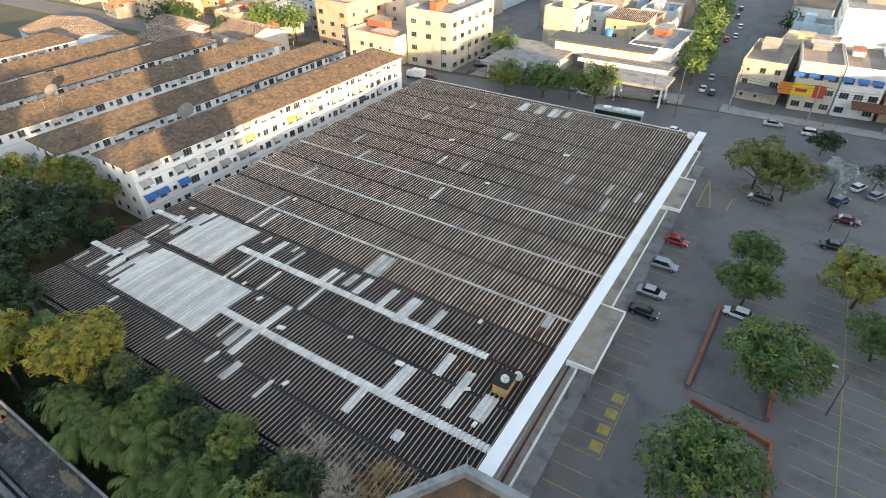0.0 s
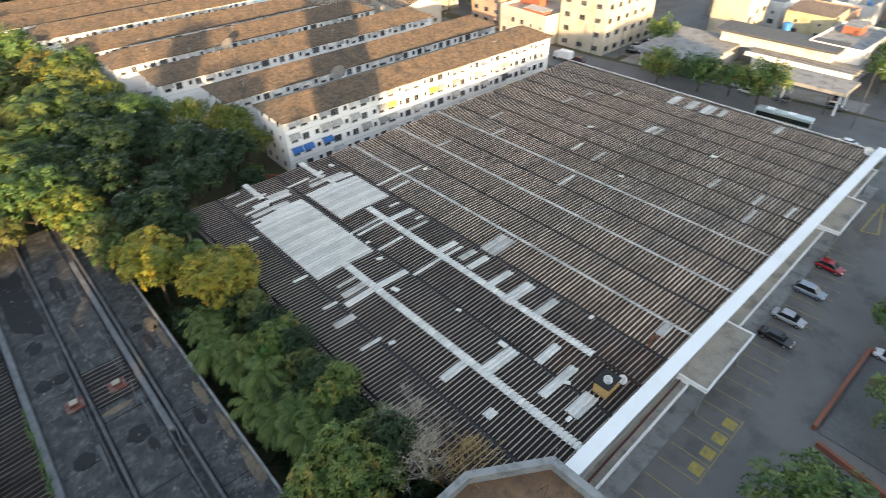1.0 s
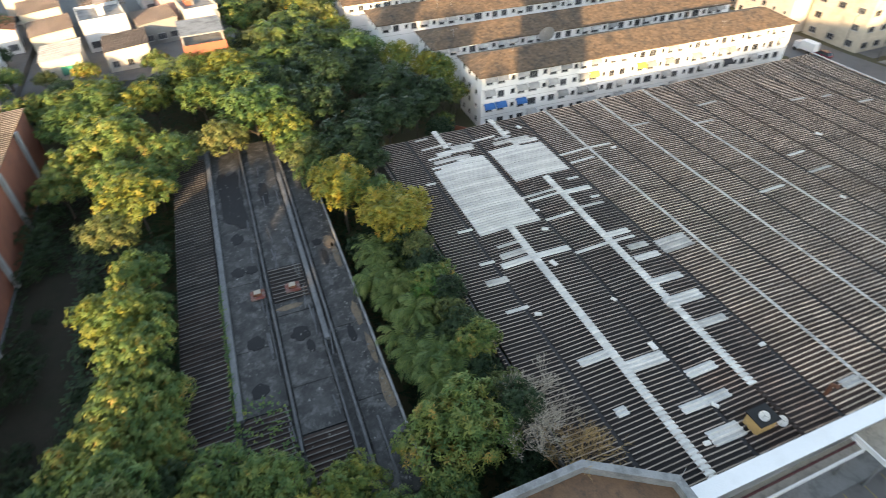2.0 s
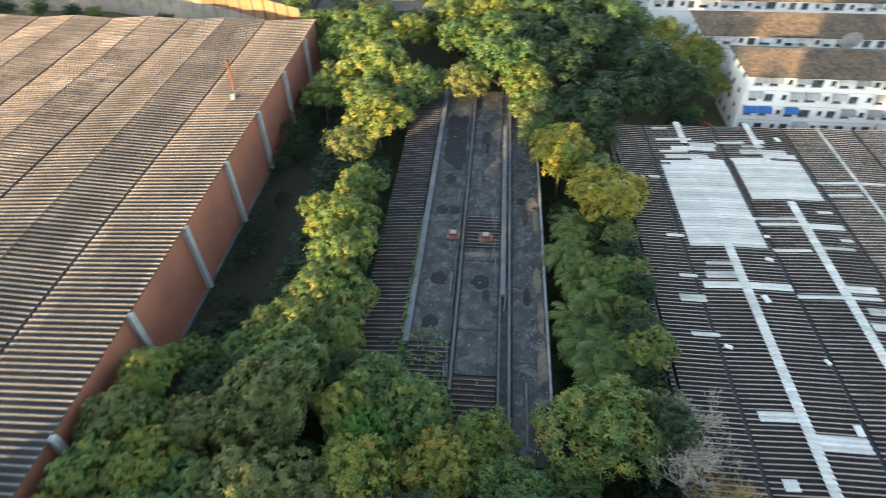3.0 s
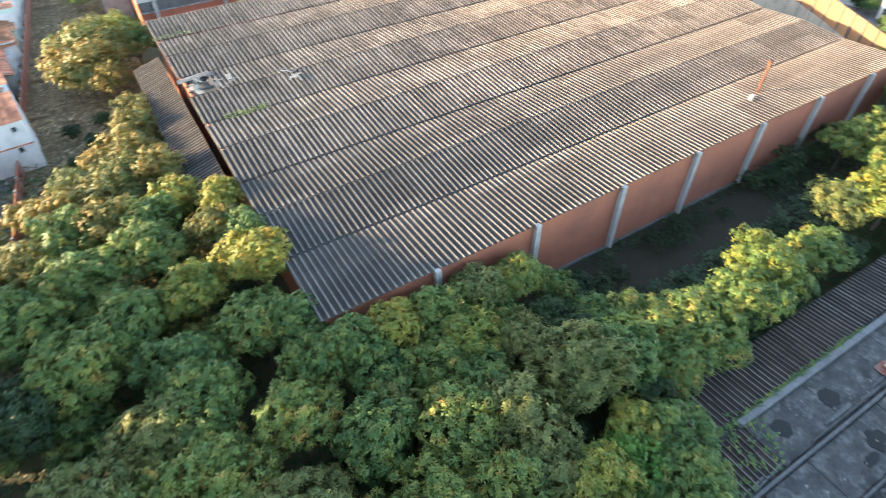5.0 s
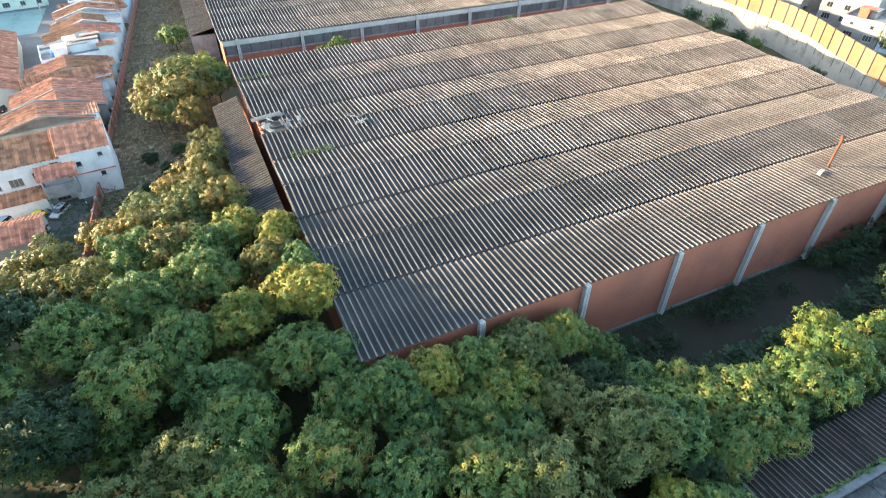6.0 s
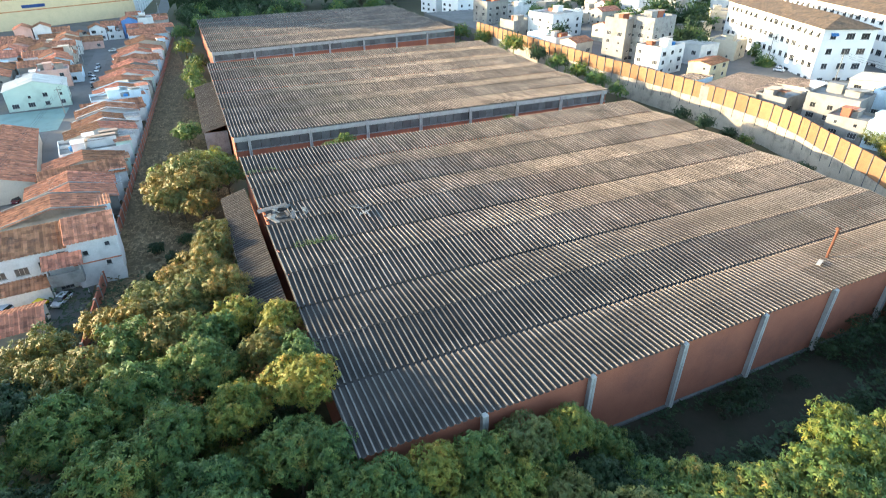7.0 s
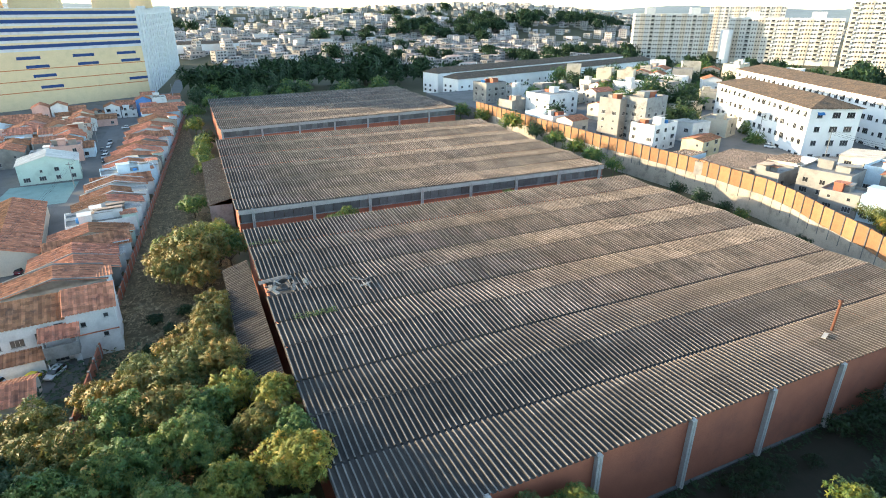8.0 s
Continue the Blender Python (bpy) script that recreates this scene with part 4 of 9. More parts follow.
TRUNKS = [trunk_mesh(50 + i, 6.0, 5.0, 0.26) for i in range(3)]
SHAPES = {}
for v in range(4):
    SHAPES[v] = crown_arrays(100 + v, 5.0, 0.8, 700, 0.53, 5, 70, 80, 0.15)
    SHAPES["near%d" % v] = crown_arrays(120 + v, 5.0, 0.8, 1650, 0.38, 5, 110, 150, 0.115)
SHAPES["far"] = crown_arrays(140, 5.0, 0.8, 420, 0.70, 4, 60, 40, 0.22)
SHAPES["thin"] = crown_arrays(160, 5.0, 0.8, 620, 0.44, 4, 20, 50, 0.17)
CROWNS = {(kind, v): leafy("crown", SHAPES[v], M["leaf_" + kind]) for kind in ("green", "dark", "yellow", "olive", "lime", "autumn", "gold") for v in SHAPES}
TREE_LABEL = {"gold": "broad tree with a crown of golden yellow leaves", "green": "leafy green broadleaf tree with dense rounded crown", "dark": "dark green broadleaf tree with dense crown", "yellow": "broadleaf tree with yellowing green and orange leaves",
              "olive": "broadleaf tree with pale olive leaf rosettes", "lime": "bright green broadleaf tree with fresh leaves", "autumn": "broadleaf tree with olive brown and orange leaves"}
tree_rnd = random.Random(4)
DISTANT = []


def tree(x, y, R, z, kind="green", v=None, squash=1.0, name="tree", group="trees of the wooded lot", label=""):
    """A tree whose crown of radius R is centred z over the ground; distant ones are gathered for one joined wood."""
    v = tree_rnd.randrange(4) if v is None else v
    far = math.hypot(x, y)
    if far > 178 and name == "tree":
        DISTANT.append((x, y, R, z, kind, tree_rnd.uniform(0, 6.28)))
        return None
    if v != "thin":
        v = "near%d" % tree_rnd.randrange(4) if far < 66 and z > 5.2 else "far" if far > 150 else v
    t = thing(name, label or TREE_LABEL[kind], name, pose(x, y, 0, 0, 0, tree_rnd.uniform(0, 360)), group)
    s = R / 5.0
    k = max(0.3, (z - 0.4 * R) / 4.2)
    piece("trunk", TRUNKS[tree_rnd.randrange(3)], t, Matrix.Diagonal((s * 0.9, s * 0.9, k, 1)))
    piece("crown", CROWNS[kind, v], t, Matrix.Translation((0, 0, z)) @ Matrix.Diagonal((s, s * tree_rnd.uniform(0.9, 1.1), s * squash, 1)))
    return t


def fill(poly_pts, step, seed, kinds, rmin, rmax, zmin, zmax, v=None, avoid=(), **kw):
    """Trees on a jittered grid inside a plan outline."""
    rnd = random.Random(seed)
    xs, ys = [p[0] for p in poly_pts], [p[1] for p in poly_pts]
    y = min(ys)
    while y <= max(ys):
        x = min(xs)
        while x <= max(xs):
            px, py = x + rnd.uniform(-0.38, 0.38) * step, y + rnd.uniform(-0.38, 0.38) * step
            inside = False
            for (ax, ay), (bx, by) in zip(poly_pts, poly_pts[1:] + poly_pts[:1]):
                if (ay > py) != (by > py) and px < (bx - ax) * (py - ay) / (by - ay) + ax:
                    inside = not inside
            R, z, k = rnd.uniform(rmin, rmax), rnd.uniform(zmin, zmax), rnd.choice(kinds)
            if inside and not any(math.hypot(px - a, py - b) < c for a, b, c in avoid):
                tree(px, py, R, z, k, v, **kw)
            x += step
        y += step


# the wood round the derelict building: the row between it and the clearing, its far end, and the side of the market
for x, y, R, z, k in ((-103, -20, 7.2, 8.0, "green"), (-104, 4, 7.4, 8.2, "green"), (-83, -16.8, 5.8, 7.8, "yellow"), (-78, -21, 4.4, 6.4, "olive"), (-92, -20, 5.2, 6.8, "green"), (-113, -28, 5.6, 7.6, "green"), (-95, -29, 4.4, 5.6, "green"),
                      (-68, -17.2, 4.4, 5.6, "green"), (-72, -16, 3.2, 4.6, "dark"), (-57, -18.8, 5.0, 7.8, "yellow"), (-60.5, -17.0, 3.6, 5.0, "green"), (-51.5, -16.8, 5.2, 7.2, "green"), (-45, -17.6, 5.4, 6.4, "green"), (-39.5, -20.5, 4.8, 6.4, "green"), (-46, -14.8, 3.2, 5.4, "green"), (-38, -15.2, 3.6, 6.0, "green"),
                      (-75.5, 12.8, 5.6, 7.6, "gold"), (-64, 18.0, 5.6, 7.8, "gold"), (-85, 18.0, 6.0, 8.8, "dark"), (-90, 26, 5.6, 8.6, "dark"), (-69, 17.2, 4.2, 7.6, "green"), (-78.5, 17.6, 4.6, 8.4, "dark"), (-83, 10.5, 3.8, 5.8, "green"), (-92, 10, 4.6, 6.0, "green"), (-48, 17.6, 3.2, 7.0, "lime"),
                      (-57, 15.5, 3.0, 4.8, "dark"), (-43, 14.0, 3.0, 4.8, "dark"), (-41, 17.6, 3.2, 5.6, "dark"), (-36.5, 15.5, 3.8, 5.8, "green"), (-34.0, 18.0, 3.0, 5.4, "dark"), (-28.2, 12.6, 6.2, 6.8, "green"), (-30.5, 18.2, 2.8, 4.8, "dark"), (-23.0, 17.8, 3.0, 4.4, "dark"), (-52, 12.6, 2.4, 4.0, "dark"), (-63, 12.6, 2.6, 4.2, "dark"),
                      (-104, 31, 6.6, 8.0, "dark"), (-97, 37, 5.0, 7.6, "dark"), (-112, 22, 6.5, 8.5, "dark"), (-104, 16, 6.5, 7.5, "dark"), (-122, 30, 6.5, 9.0, "green"), (-107, 43, 3.8, 8.6, "yellow"), (-116, 37, 4.6, 9.0, "yellow"), (-100, 43.5, 2.8, 6.5, "green"), (-114, 44, 3.4, 8.0, "dark"), (-97, 24, 5.0, 6.8, "dark")):
    tree(x, y, R, z, k)
fill([(-131, -36), (-110, -34), (-110, 6), (-131, 6)], 7.4, 21, ["green", "yellow", "green", "dark"], 4.8, 6.8, 6.5, 9.0)
# mostly dark kinds: their leaf colour stands in for shade on these trees
fill([(-154, 8), (-110, 6), (-110, 12), (-118, 40), (-128, 28), (-154, 26)], 7.6, 27, ["dark", "dark", "green", "olive"], 4.8, 6.4, 6.4, 8.6)
fill([(-154, 8), (-154, 32), (-200, 24), (-214, 16), (-214, 8)], 7.4, 29, ["dark", "dark", "green", "olive"], 5.2, 6.8, 7.0, 9.4)
for x, y, R, z, k in ((-98, -3, 5.0, 7.2, "olive"), (-96.5, -11.5, 5.2, 7.4, "green"), (-97, 8.5, 5.2, 7.4, "yellow"), (-99, -27, 4.6, 6.6, "green"), (-90, -14.5, 4.2, 6.6, "green"), (-87, 10.0, 4.2, 6.6, "olive")):
    tree(x, y, R, z, k)
# the edge of the wood along the ends of the white blocks
for x, y, R, z, k in ((-192, 22, 6.0, 9.4, "green"), (-179, 21, 6.2, 9.6, "green"), (-168, 23, 5.4, 9.0, "autumn"), (-161, 26, 5.4, 8.6, "yellow"), (-153, 27.5, 5.0, 8.6, "olive"), (-144, 29.5, 4.8, 8.0, "yellow"), (-133, 30, 5.2, 7.6, "dark"), (-141, 23, 5.4, 7.6, "green"), (-110, 41.5, 4.2, 8.2, "gold"), (-102, 41.5, 3.6, 8.0, "yellow"), (-98, 41.5, 2.6, 6.6, "olive"), (-95, 33, 4.6, 7.4, "dark"), (-89, 35.5, 3.4, 5.0, "dark"), (-94, 38.5, 2.6, 3.6, "green")):
    tree(x, y, R, z, k)
# the grove round the corner of the near warehouse
for x, y, R, z, k in ((-29.5, -19.5, 6.0, 8.2, "olive"), (-31.5, -33.0, 3.4, 8.0, "yellow"), (-36.0, -31.5, 3.0, 5.6, "green"), (-39.0, -31.0, 2.6, 3.6, "dark"), (-27.2, -31.2, 3.4, 6.8, "green"), (-21.8, -29.6, 4.4, 7.8, "yellow"), (-16.8, -28.2, 4.6, 7.2, "green"), (-23.8, -33.6, 2.8, 7.2, "green"), (-17.5, -33.4, 2.6, 7.6, "olive"), (-12.4, -31.4, 4.2, 7.6, "green"),
                      (-7.0, -34.6, 4.2, 8.6, "green"), (-6.2, -52, 4.4, 9.6, "yellow"), (-3.6, -43, 4.4, 8.8, "green"), (0.4, -51, 4.4, 9.0, "yellow"), (-4.4, -60.5, 4.0, 9.0, "autumn"), (-2.2, -70, 4.2, 8.2, "yellow"), (3.5, -61, 4.8, 8.8, "green"), (6.6, -69, 5.2, 8.4, "autumn"), (-1.6, -78.5, 4.2, 8.4, "autumn"), (0.6, -86.5, 4.2, 7.0, "autumn"), (-1.4, -95, 4.2, 7.0, "autumn"), (-2.0, -102.5, 3.8, 6.0, "autumn"),
                      (12, -76, 4.6, 7.6, "autumn"), (22.5, -74, 5.0, 7.0, "autumn"), (17.5, -66, 5.2, 8.0, "autumn"), (8.0, -79, 4.0, 6.4, "autumn"), (16.5, -82, 3.4, 4.8, "autumn"), (10, -60, 5.4, 8.2, "green"), (18, -57, 5.8, 8.2, "green"), (25.5, -64, 5.2, 7.6, "dark"), (26.5, -53, 5.6, 7.8, "green"), (7.5, -50.5, 5.2, 8.2, "green"), (13.5, -47.5, 5.6, 8.2, "green"), (20.5, -45.5, 5.6, 8.0, "dark"), (5.0, -42, 5.0, 8.0, "green"),
                      (-21.8, -9.2, 4.8, 7.8, "yellow"), (-26.8, -10.0, 3.8, 6.8, "lime"), (-24.0, -2.6, 4.2, 6.8, "yellow"), (-21.5, 3.6, 4.4, 6.4, "green"), (-23.0, 9.5, 3.4, 5.6, "green"), (-21.5, -18.5, 5.4, 7.6, "olive"), (-15.5, -21.5, 5.0, 7.6, "green"), (-33.5, -14.6, 3.6, 5.8, "dark"), (-34.4, -24.5, 4.0, 6.0, "dark"), (-16.0, -13.5, 5.0, 7.2, "green"), (-8.5, -25, 5.0, 7.6, "green"), (-9.5, -17, 5.0, 7.2, "green")):
    tree(x, y, R, z, k)
fill([(-4, -38), (28, -38), (28, -6), (-4, -6)], 6.8, 22, ["green", "dark", "green", "olive"], 4.6, 5.6, 6.6, 8.2)
fill([(-34, -33), (-4, -33), (-4, -8), (-22, -8), (-34, -12)], 8.4, 28, ["dark", "green"], 3.6, 4.6, 3.6, 4.6)
fill([(-4, -80), (26, -70), (26, -38), (-5, -38)], 9.0, 30, ["dark", "green"], 3.8, 4.8, 4.0, 5.0)
fill([(-20, -8), (-4, -8), (-4, 6), (-20, 6)], 7.0, 23, ["green", "dark"], 4.4, 5.4, 6.2, 7.6)
for x, y, R, z, k in ((-7.4, -50.5, 4.4, 10.2, "yellow"), (-72, 12.4, 5.2, 8.4, "gold"), (-61, 17.2, 4.8, 8.8, "gold"), (-7.3, -56.5, 3.6, 10.0, "green"), (-7.0, -65, 3.6, 9.6, "yellow"), (-7.2, -40, 3.6, 9.8, "green"), (-11.0, -34.4, 3.6, 9.6, "green"), (-15.6, -33.8, 3.5, 9.4, "yellow"), (-20.6, -33.8, 3.6, 9.2, "green"), (-26.2, -33.6, 3.4, 8.8, "olive"), (-32.0, -33.2, 3.4, 8.0, "green"), (-34.0, -19.0, 5.2, 7.6, "green"), (-36.5, -24.5, 4.2, 6.0, "green"), (-39.5, -15.5, 4.2, 6.4, "green"),
                      (-32.5, -9.8, 4.2, 6.6, "green"), (-29.4, -5.6, 4.4, 6.8, "green"), (-29.5, -12.5, 4.0, 6.8, "yellow"), (-27.0, 0.8, 4.0, 6.4, "yellow"), (-26.5, -26.5, 4.0, 7.0, "olive"), (-31.5, -27.0, 3.8, 6.2, "dark"), (-20.0, -24.6, 4.0, 7.2, "green"), (-12.0, -26.6, 4.0, 7.0, "olive"), (-19.5, -13.5, 4.4, 7.0, "olive")):
    tree(x, y, R, z, k)
for i in range(13):
    tree(-64 + i * 3.0, 18.3 + 0.5 * math.sin(i * 2.3), 2.9 + 0.5 * math.sin(i * 1.7), 7.7 + 0.6 * math.cos(i * 2.1), ("dark", "green", "dark", "olive")[i % 4])
for x, y, R, z, k in ((4.6, -77.5, 4.4, 7.6, "autumn"), (11.5, -69.5, 4.8, 8.2, "green"), (2.0, -67, 4.2, 8.6, "green"), (13.8, -60.5, 4.8, 8.4, "green"), (22.0, -67.5, 4.4, 7.4, "autumn"), (27.5, -71, 4.4, 6.6, "autumn"), (10.8, -81.5, 3.2, 5.4, "autumn"), (5.2, -85.0, 3.0, 5.4, "olive"), (30.5, -62, 4.6, 7.0, "dark")):
    tree(x, y, R, z, k)
# beside and behind the warehouses
for x, y, R, z, k in ((0.2, -92.5, 4.8, 5.8, "autumn"), (4.8, -88.0, 4.6, 5.6, "autumn"), (-2.0, -99.5, 4.2, 5.8, "autumn"), (9.5, -83.5, 4.6, 5.8, "olive"), (2.5, -80.5, 4.8, 7.2, "autumn"), (0.5, -124.5, 5.6, 6.6, "autumn"), (5.4, -122, 4.6, 5.4, "autumn"), (-3.5, -126.5, 5.4, 7.4, "autumn"), (2.2, -137, 4.2, 5.0, "autumn"), (-2.4, -145, 2.8, 2.8, "olive"),
                      (-9.2, -214, 3.4, 3.8, "yellow"), (-10.6, -243, 4.2, 4.8, "autumn"), (-12.6, -255, 3.8, 4.4, "yellow"), (5.5, -104, 2.0, 1.4, "dark"), (8.6, -110, 1.8, 1.3, "dark"), (6.4, -97.5, 2.2, 1.6, "green"), (3.0, -111, 1.9, 1.4, "dark"), (9.4, -99, 1.6, 1.2, "dark"), (-34.5, -131.6, 3.0, 7.4, "green"), (-31.5, -131.4, 2.2, 6.4, "green"),(-1.5, -131, 7.6, 6.6, "autumn"), (-8.0, -128.5, 4.4, 6.0, "green"), (3.6, -135, 5.0, 5.4, "yellow"), (-6.5, -139, 4.4, 5.8, "yellow"), (2.4, -121, 4.4, 4.8, "olive"), (4.8, -129.5, 5.4, 5.6, "autumn"), (-6.0, -134, 5.4, 7.0, "yellow"), (-1.0, -117.5, 4.2, 5.4, "autumn"), (-2.6, -149, 3.4, 3.6, "yellow"), (-2.8, -172, 4.0, 3.6, "green"), (-37.5, -132.6, 2.8, 8.6, "green"), (-33.0, -132.4, 2.2, 7.6, "olive"), (-84, -130.6, 2.0, 8.0, "green"),
                      (-10, -236, 4.2, 4.6, "yellow"), (-12.5, -248, 4.0, 4.6, "olive"), (-11, -226, 3.4, 3.8, "green"), (-14, -262, 4.2, 4.6, "dark"), (-12, -300, 4.5, 4.0, "yellow"), (-14, -335, 5, 5.0, "green"), (-8, -196, 2.6, 2.6, "olive")):
    tree(x, y, R, z, k)


def shrub(x, y, R, z, kind="dark", label="dark green shrub growing beside the wall"):
    return tree(x, y, R, z, kind, "thin", 0.8, "shrub", "shrubs round the warehouses", label)


for x, y, R, z in ((-56.5, -32.0, 2.2, 1.6), (-59.5, -31.2, 2.6, 1.8), (-62.5, -32.4, 2.2, 1.5), (-66.0, -32.6, 1.6, 1.2), (-70.0, -31.0, 1.5, 1.0), (-79.5, -33.0, 2.4, 2.0), (-83.5, -32.0, 3.0, 2.6), (-88.0, -33.0, 3.2, 3.0), (-93.0, -32.4, 3.0, 2.8), (-48.0, -31.6, 1.8, 1.0), (-43.5, -31.0, 2.4, 1.6), (-40.0, -28.0, 2.8, 2.2), (-46.0, -26.0, 2.4, 1.6), (-53.0, -24.6, 2.0, 1.4), (-62.0, -24.2, 1.8, 1.2), (-99, -33, 3.2, 3.0), (-73, -24.5, 2.2, 1.8)):
    shrub(x, y, R, z)
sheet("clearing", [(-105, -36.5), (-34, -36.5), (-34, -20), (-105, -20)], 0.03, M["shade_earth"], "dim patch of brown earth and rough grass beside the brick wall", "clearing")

# parking lot and street trees
LOT = "trees of the parking lot"
for x, y, R, z, k, v in ((8.4, 62.8, 6.4, 4.8, "green", 1), (3.2, 86.5, 4.6, 4.4, "green", 0), (3.4, 78.0, 4.6, 4.4, "green", 2), (3.9, 43.2, 6.4, 4.8, "green", 2), (17.5, 86, 6.0, 4.8, "yellow", 3), (20, 75, 4.4, 4.2, "green", 0),
                         (-0.5, 117.5, 6.4, 5.6, "olive", 1), (5.0, 115.0, 6.0, 5.2, "olive", 2), (26, 79, 5, 5, "yellow", 2), (10.5, 33.5, 4.5, 4.0, "dark", 1), (20, 128, 3.5, 3.5, "dark", "thin"), (30, 127, 3.0, 3.0, "dark", "thin")):
    tree(x, y, R, z, k, v, group=LOT)
for x, y, R, z, k in ((-68.0, 141.5, 5.6, 4.6, "green"), (-57.4, 143.0, 6.0, 4.8, "green"), (-43.4, 145.5, 6.6, 5.4, "green"), (-50.5, 145.5, 4.8, 4.4, "green"), (-81.5, 167, 5.0, 4.5, "green"),
                      (-25, 173, 4.6, 5.5, "green"), (-25.5, 183, 5.0, 6.5, "green"), (-27, 194, 5.0, 7, "green"), (-28.5, 206, 5.2, 7.5, "green"), (-29.5, 219, 5.4, 8.0, "green"), (-31, 234, 6, 8.5, "green"), (-33, 252, 6.2, 9, "green"), (-5, 245, 5, 4, "dark")):
    tree(x, y, R, z, k, group="street trees")


# undergrowth of the wood
def undergrowth(x0, x1, y0, y1, n, seed, skip=(), zmax=2.6, size=1.0):
    r = np.random.RandomState(seed)
    co, fs = [], []
    for _ in range(n):
        x, y = r.uniform(x0, x1), r.uniform(y0, y1)
        if any(a < x < b and c < y < d for a, b, c, d in skip):
            continue
        z, s = 0.05 + zmax * r.rand() ** 1.3, size * r.uniform(0.4, 0.9)
        b = len(co)
        co.append((x, y, z))
        for i in range(3):
            t = r.uniform(0, 6.28)
            d, e = Vector((math.cos(t), math.sin(t), r.uniform(-0.2, 0.5))), Vector((-math.sin(t), math.cos(t), 0))
            p = Vector((x, y, z))
            c = len(co)
            co += [tuple(p + d * s * 0.5 + e * s * 0.25), tuple(p + d * s), tuple(p + d * s * 0.5 - e * s * 0.25)]
            fs.append((b, c, c + 1, c + 2))
    return co, fs


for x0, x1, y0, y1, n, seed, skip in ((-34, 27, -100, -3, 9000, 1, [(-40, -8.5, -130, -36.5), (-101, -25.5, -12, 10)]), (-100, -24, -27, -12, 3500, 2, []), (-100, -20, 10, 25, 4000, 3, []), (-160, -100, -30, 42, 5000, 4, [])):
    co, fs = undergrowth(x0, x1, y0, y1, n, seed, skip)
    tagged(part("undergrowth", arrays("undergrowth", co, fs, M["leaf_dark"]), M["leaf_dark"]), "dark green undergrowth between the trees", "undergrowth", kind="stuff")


co, fs = undergrowth(-9, 20, -390, -60, 24000, 7, [(-160, -8.2, -130, -20), (-9, -3, -123, -70)], 1.1, 0.9)
keep = [i for i, f in enumerate(fs) if co[f[0]][0] < 18.0 + (co[f[0]][1] + 92.6) * 0.1087]
tagged(part("dry_grass", arrays("dry_grass", co, [fs[i] for i in keep], M["drystem"]), M["drystem"]), "dry brown grass and weeds along the boundary wall", "grass", kind="stuff")
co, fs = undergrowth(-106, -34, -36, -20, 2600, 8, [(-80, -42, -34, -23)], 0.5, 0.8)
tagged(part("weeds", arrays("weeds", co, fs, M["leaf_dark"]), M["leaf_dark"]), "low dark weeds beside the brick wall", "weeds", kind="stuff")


# palms
def palm_mesh(seed, fronds, length, leaf_key, wide=0.1):
    """A crown of arching fronds, each a drooping midrib with two combs of narrow leaflets."""
    r = random.Random(seed)
    co, fs = [], []
    for i in range(fronds):
        a, up = 2.4 * i + r.uniform(-0.3, 0.3), 1.35 - 1.25 * i / fronds + r.uniform(-0.12, 0.12)
        L = length * r.uniform(0.85, 1.15)
        d = Vector((math.cos(a), math.sin(a), 0))
        side = Vector((-d.y, d.x, 0))
        p, ang = Vector((0, 0, 0)), up
        for s in range(15):
            u = s / 14
            step = (d * math.cos(ang) + Vector((0, 0, math.sin(ang)))) * (L / 14)
            if s > 1:
                ll = L * 0.27 * math.sin(math.pi * min(1.0, 0.12 + 0.86 * u)) ** 0.6
                for sg in (-1, 1):
                    b = len(co)
                    fall = r.uniform(0.35, 0.9)
                    tip = p + side * sg * ll * 0.75 + step.normalized() * ll * 0.7 - Vector((0, 0, ll * fall))
                    mid = (p + tip) / 2 + Vector((0, 0, ll * 0.14))
                    w = step.normalized() * wide
                    co += [tuple(p - w * 0.4), tuple(mid - w * 0.5), tuple(tip - w * 0.12), tuple(tip + w * 0.12), tuple(mid + w * 0.5), tuple(p + w * 0.4)]
                    fs += [(b, b + 1, b + 4, b + 5), (b + 1, b + 2, b + 3, b + 4)]
            q = p + step
            b = len(co)
            co += [tuple(p - side * 0.03), tuple(p + side * 0.03), tuple(q + side * 0.02), tuple(q - side * 0.02)]
            fs.append((b, b + 1, b + 2, b + 3))
            p, ang = q, ang - (0.1 + 0.13 * u)
    return arrays("fronds", co, fs, M[leaf_key])


PALMS = [palm_mesh(i, 17, 4.0, "leaf_palm", 0.17) for i in range(3)]
SILVER = leafy("fronds", crown_arrays(77, 3.4, 0.85, 520, 0.6, 6, 60, 26, 0.3), M["leaf_silver"])


def palm(x, y, z, s=1.0, me=None, label="feathery green palm with arching fronds", group="palms in the wood"):
    p = thing("palm", label, "palm", pose(x, y, 0, 0, 0, tree_rnd.uniform(0, 360)), group)
    bm = bmesh.new()
    tube(bm, (0, 0, -0.1), (0.1, 0, z), 0.16, 0.11, 7)
    part("trunk", bm, M["bark"], p)
    piece("fronds", me or PALMS[tree_rnd.randrange(3)], p, Matrix.Translation((0.1, 0, z)) @ Matrix.Diagonal((s, s, s, 1)))


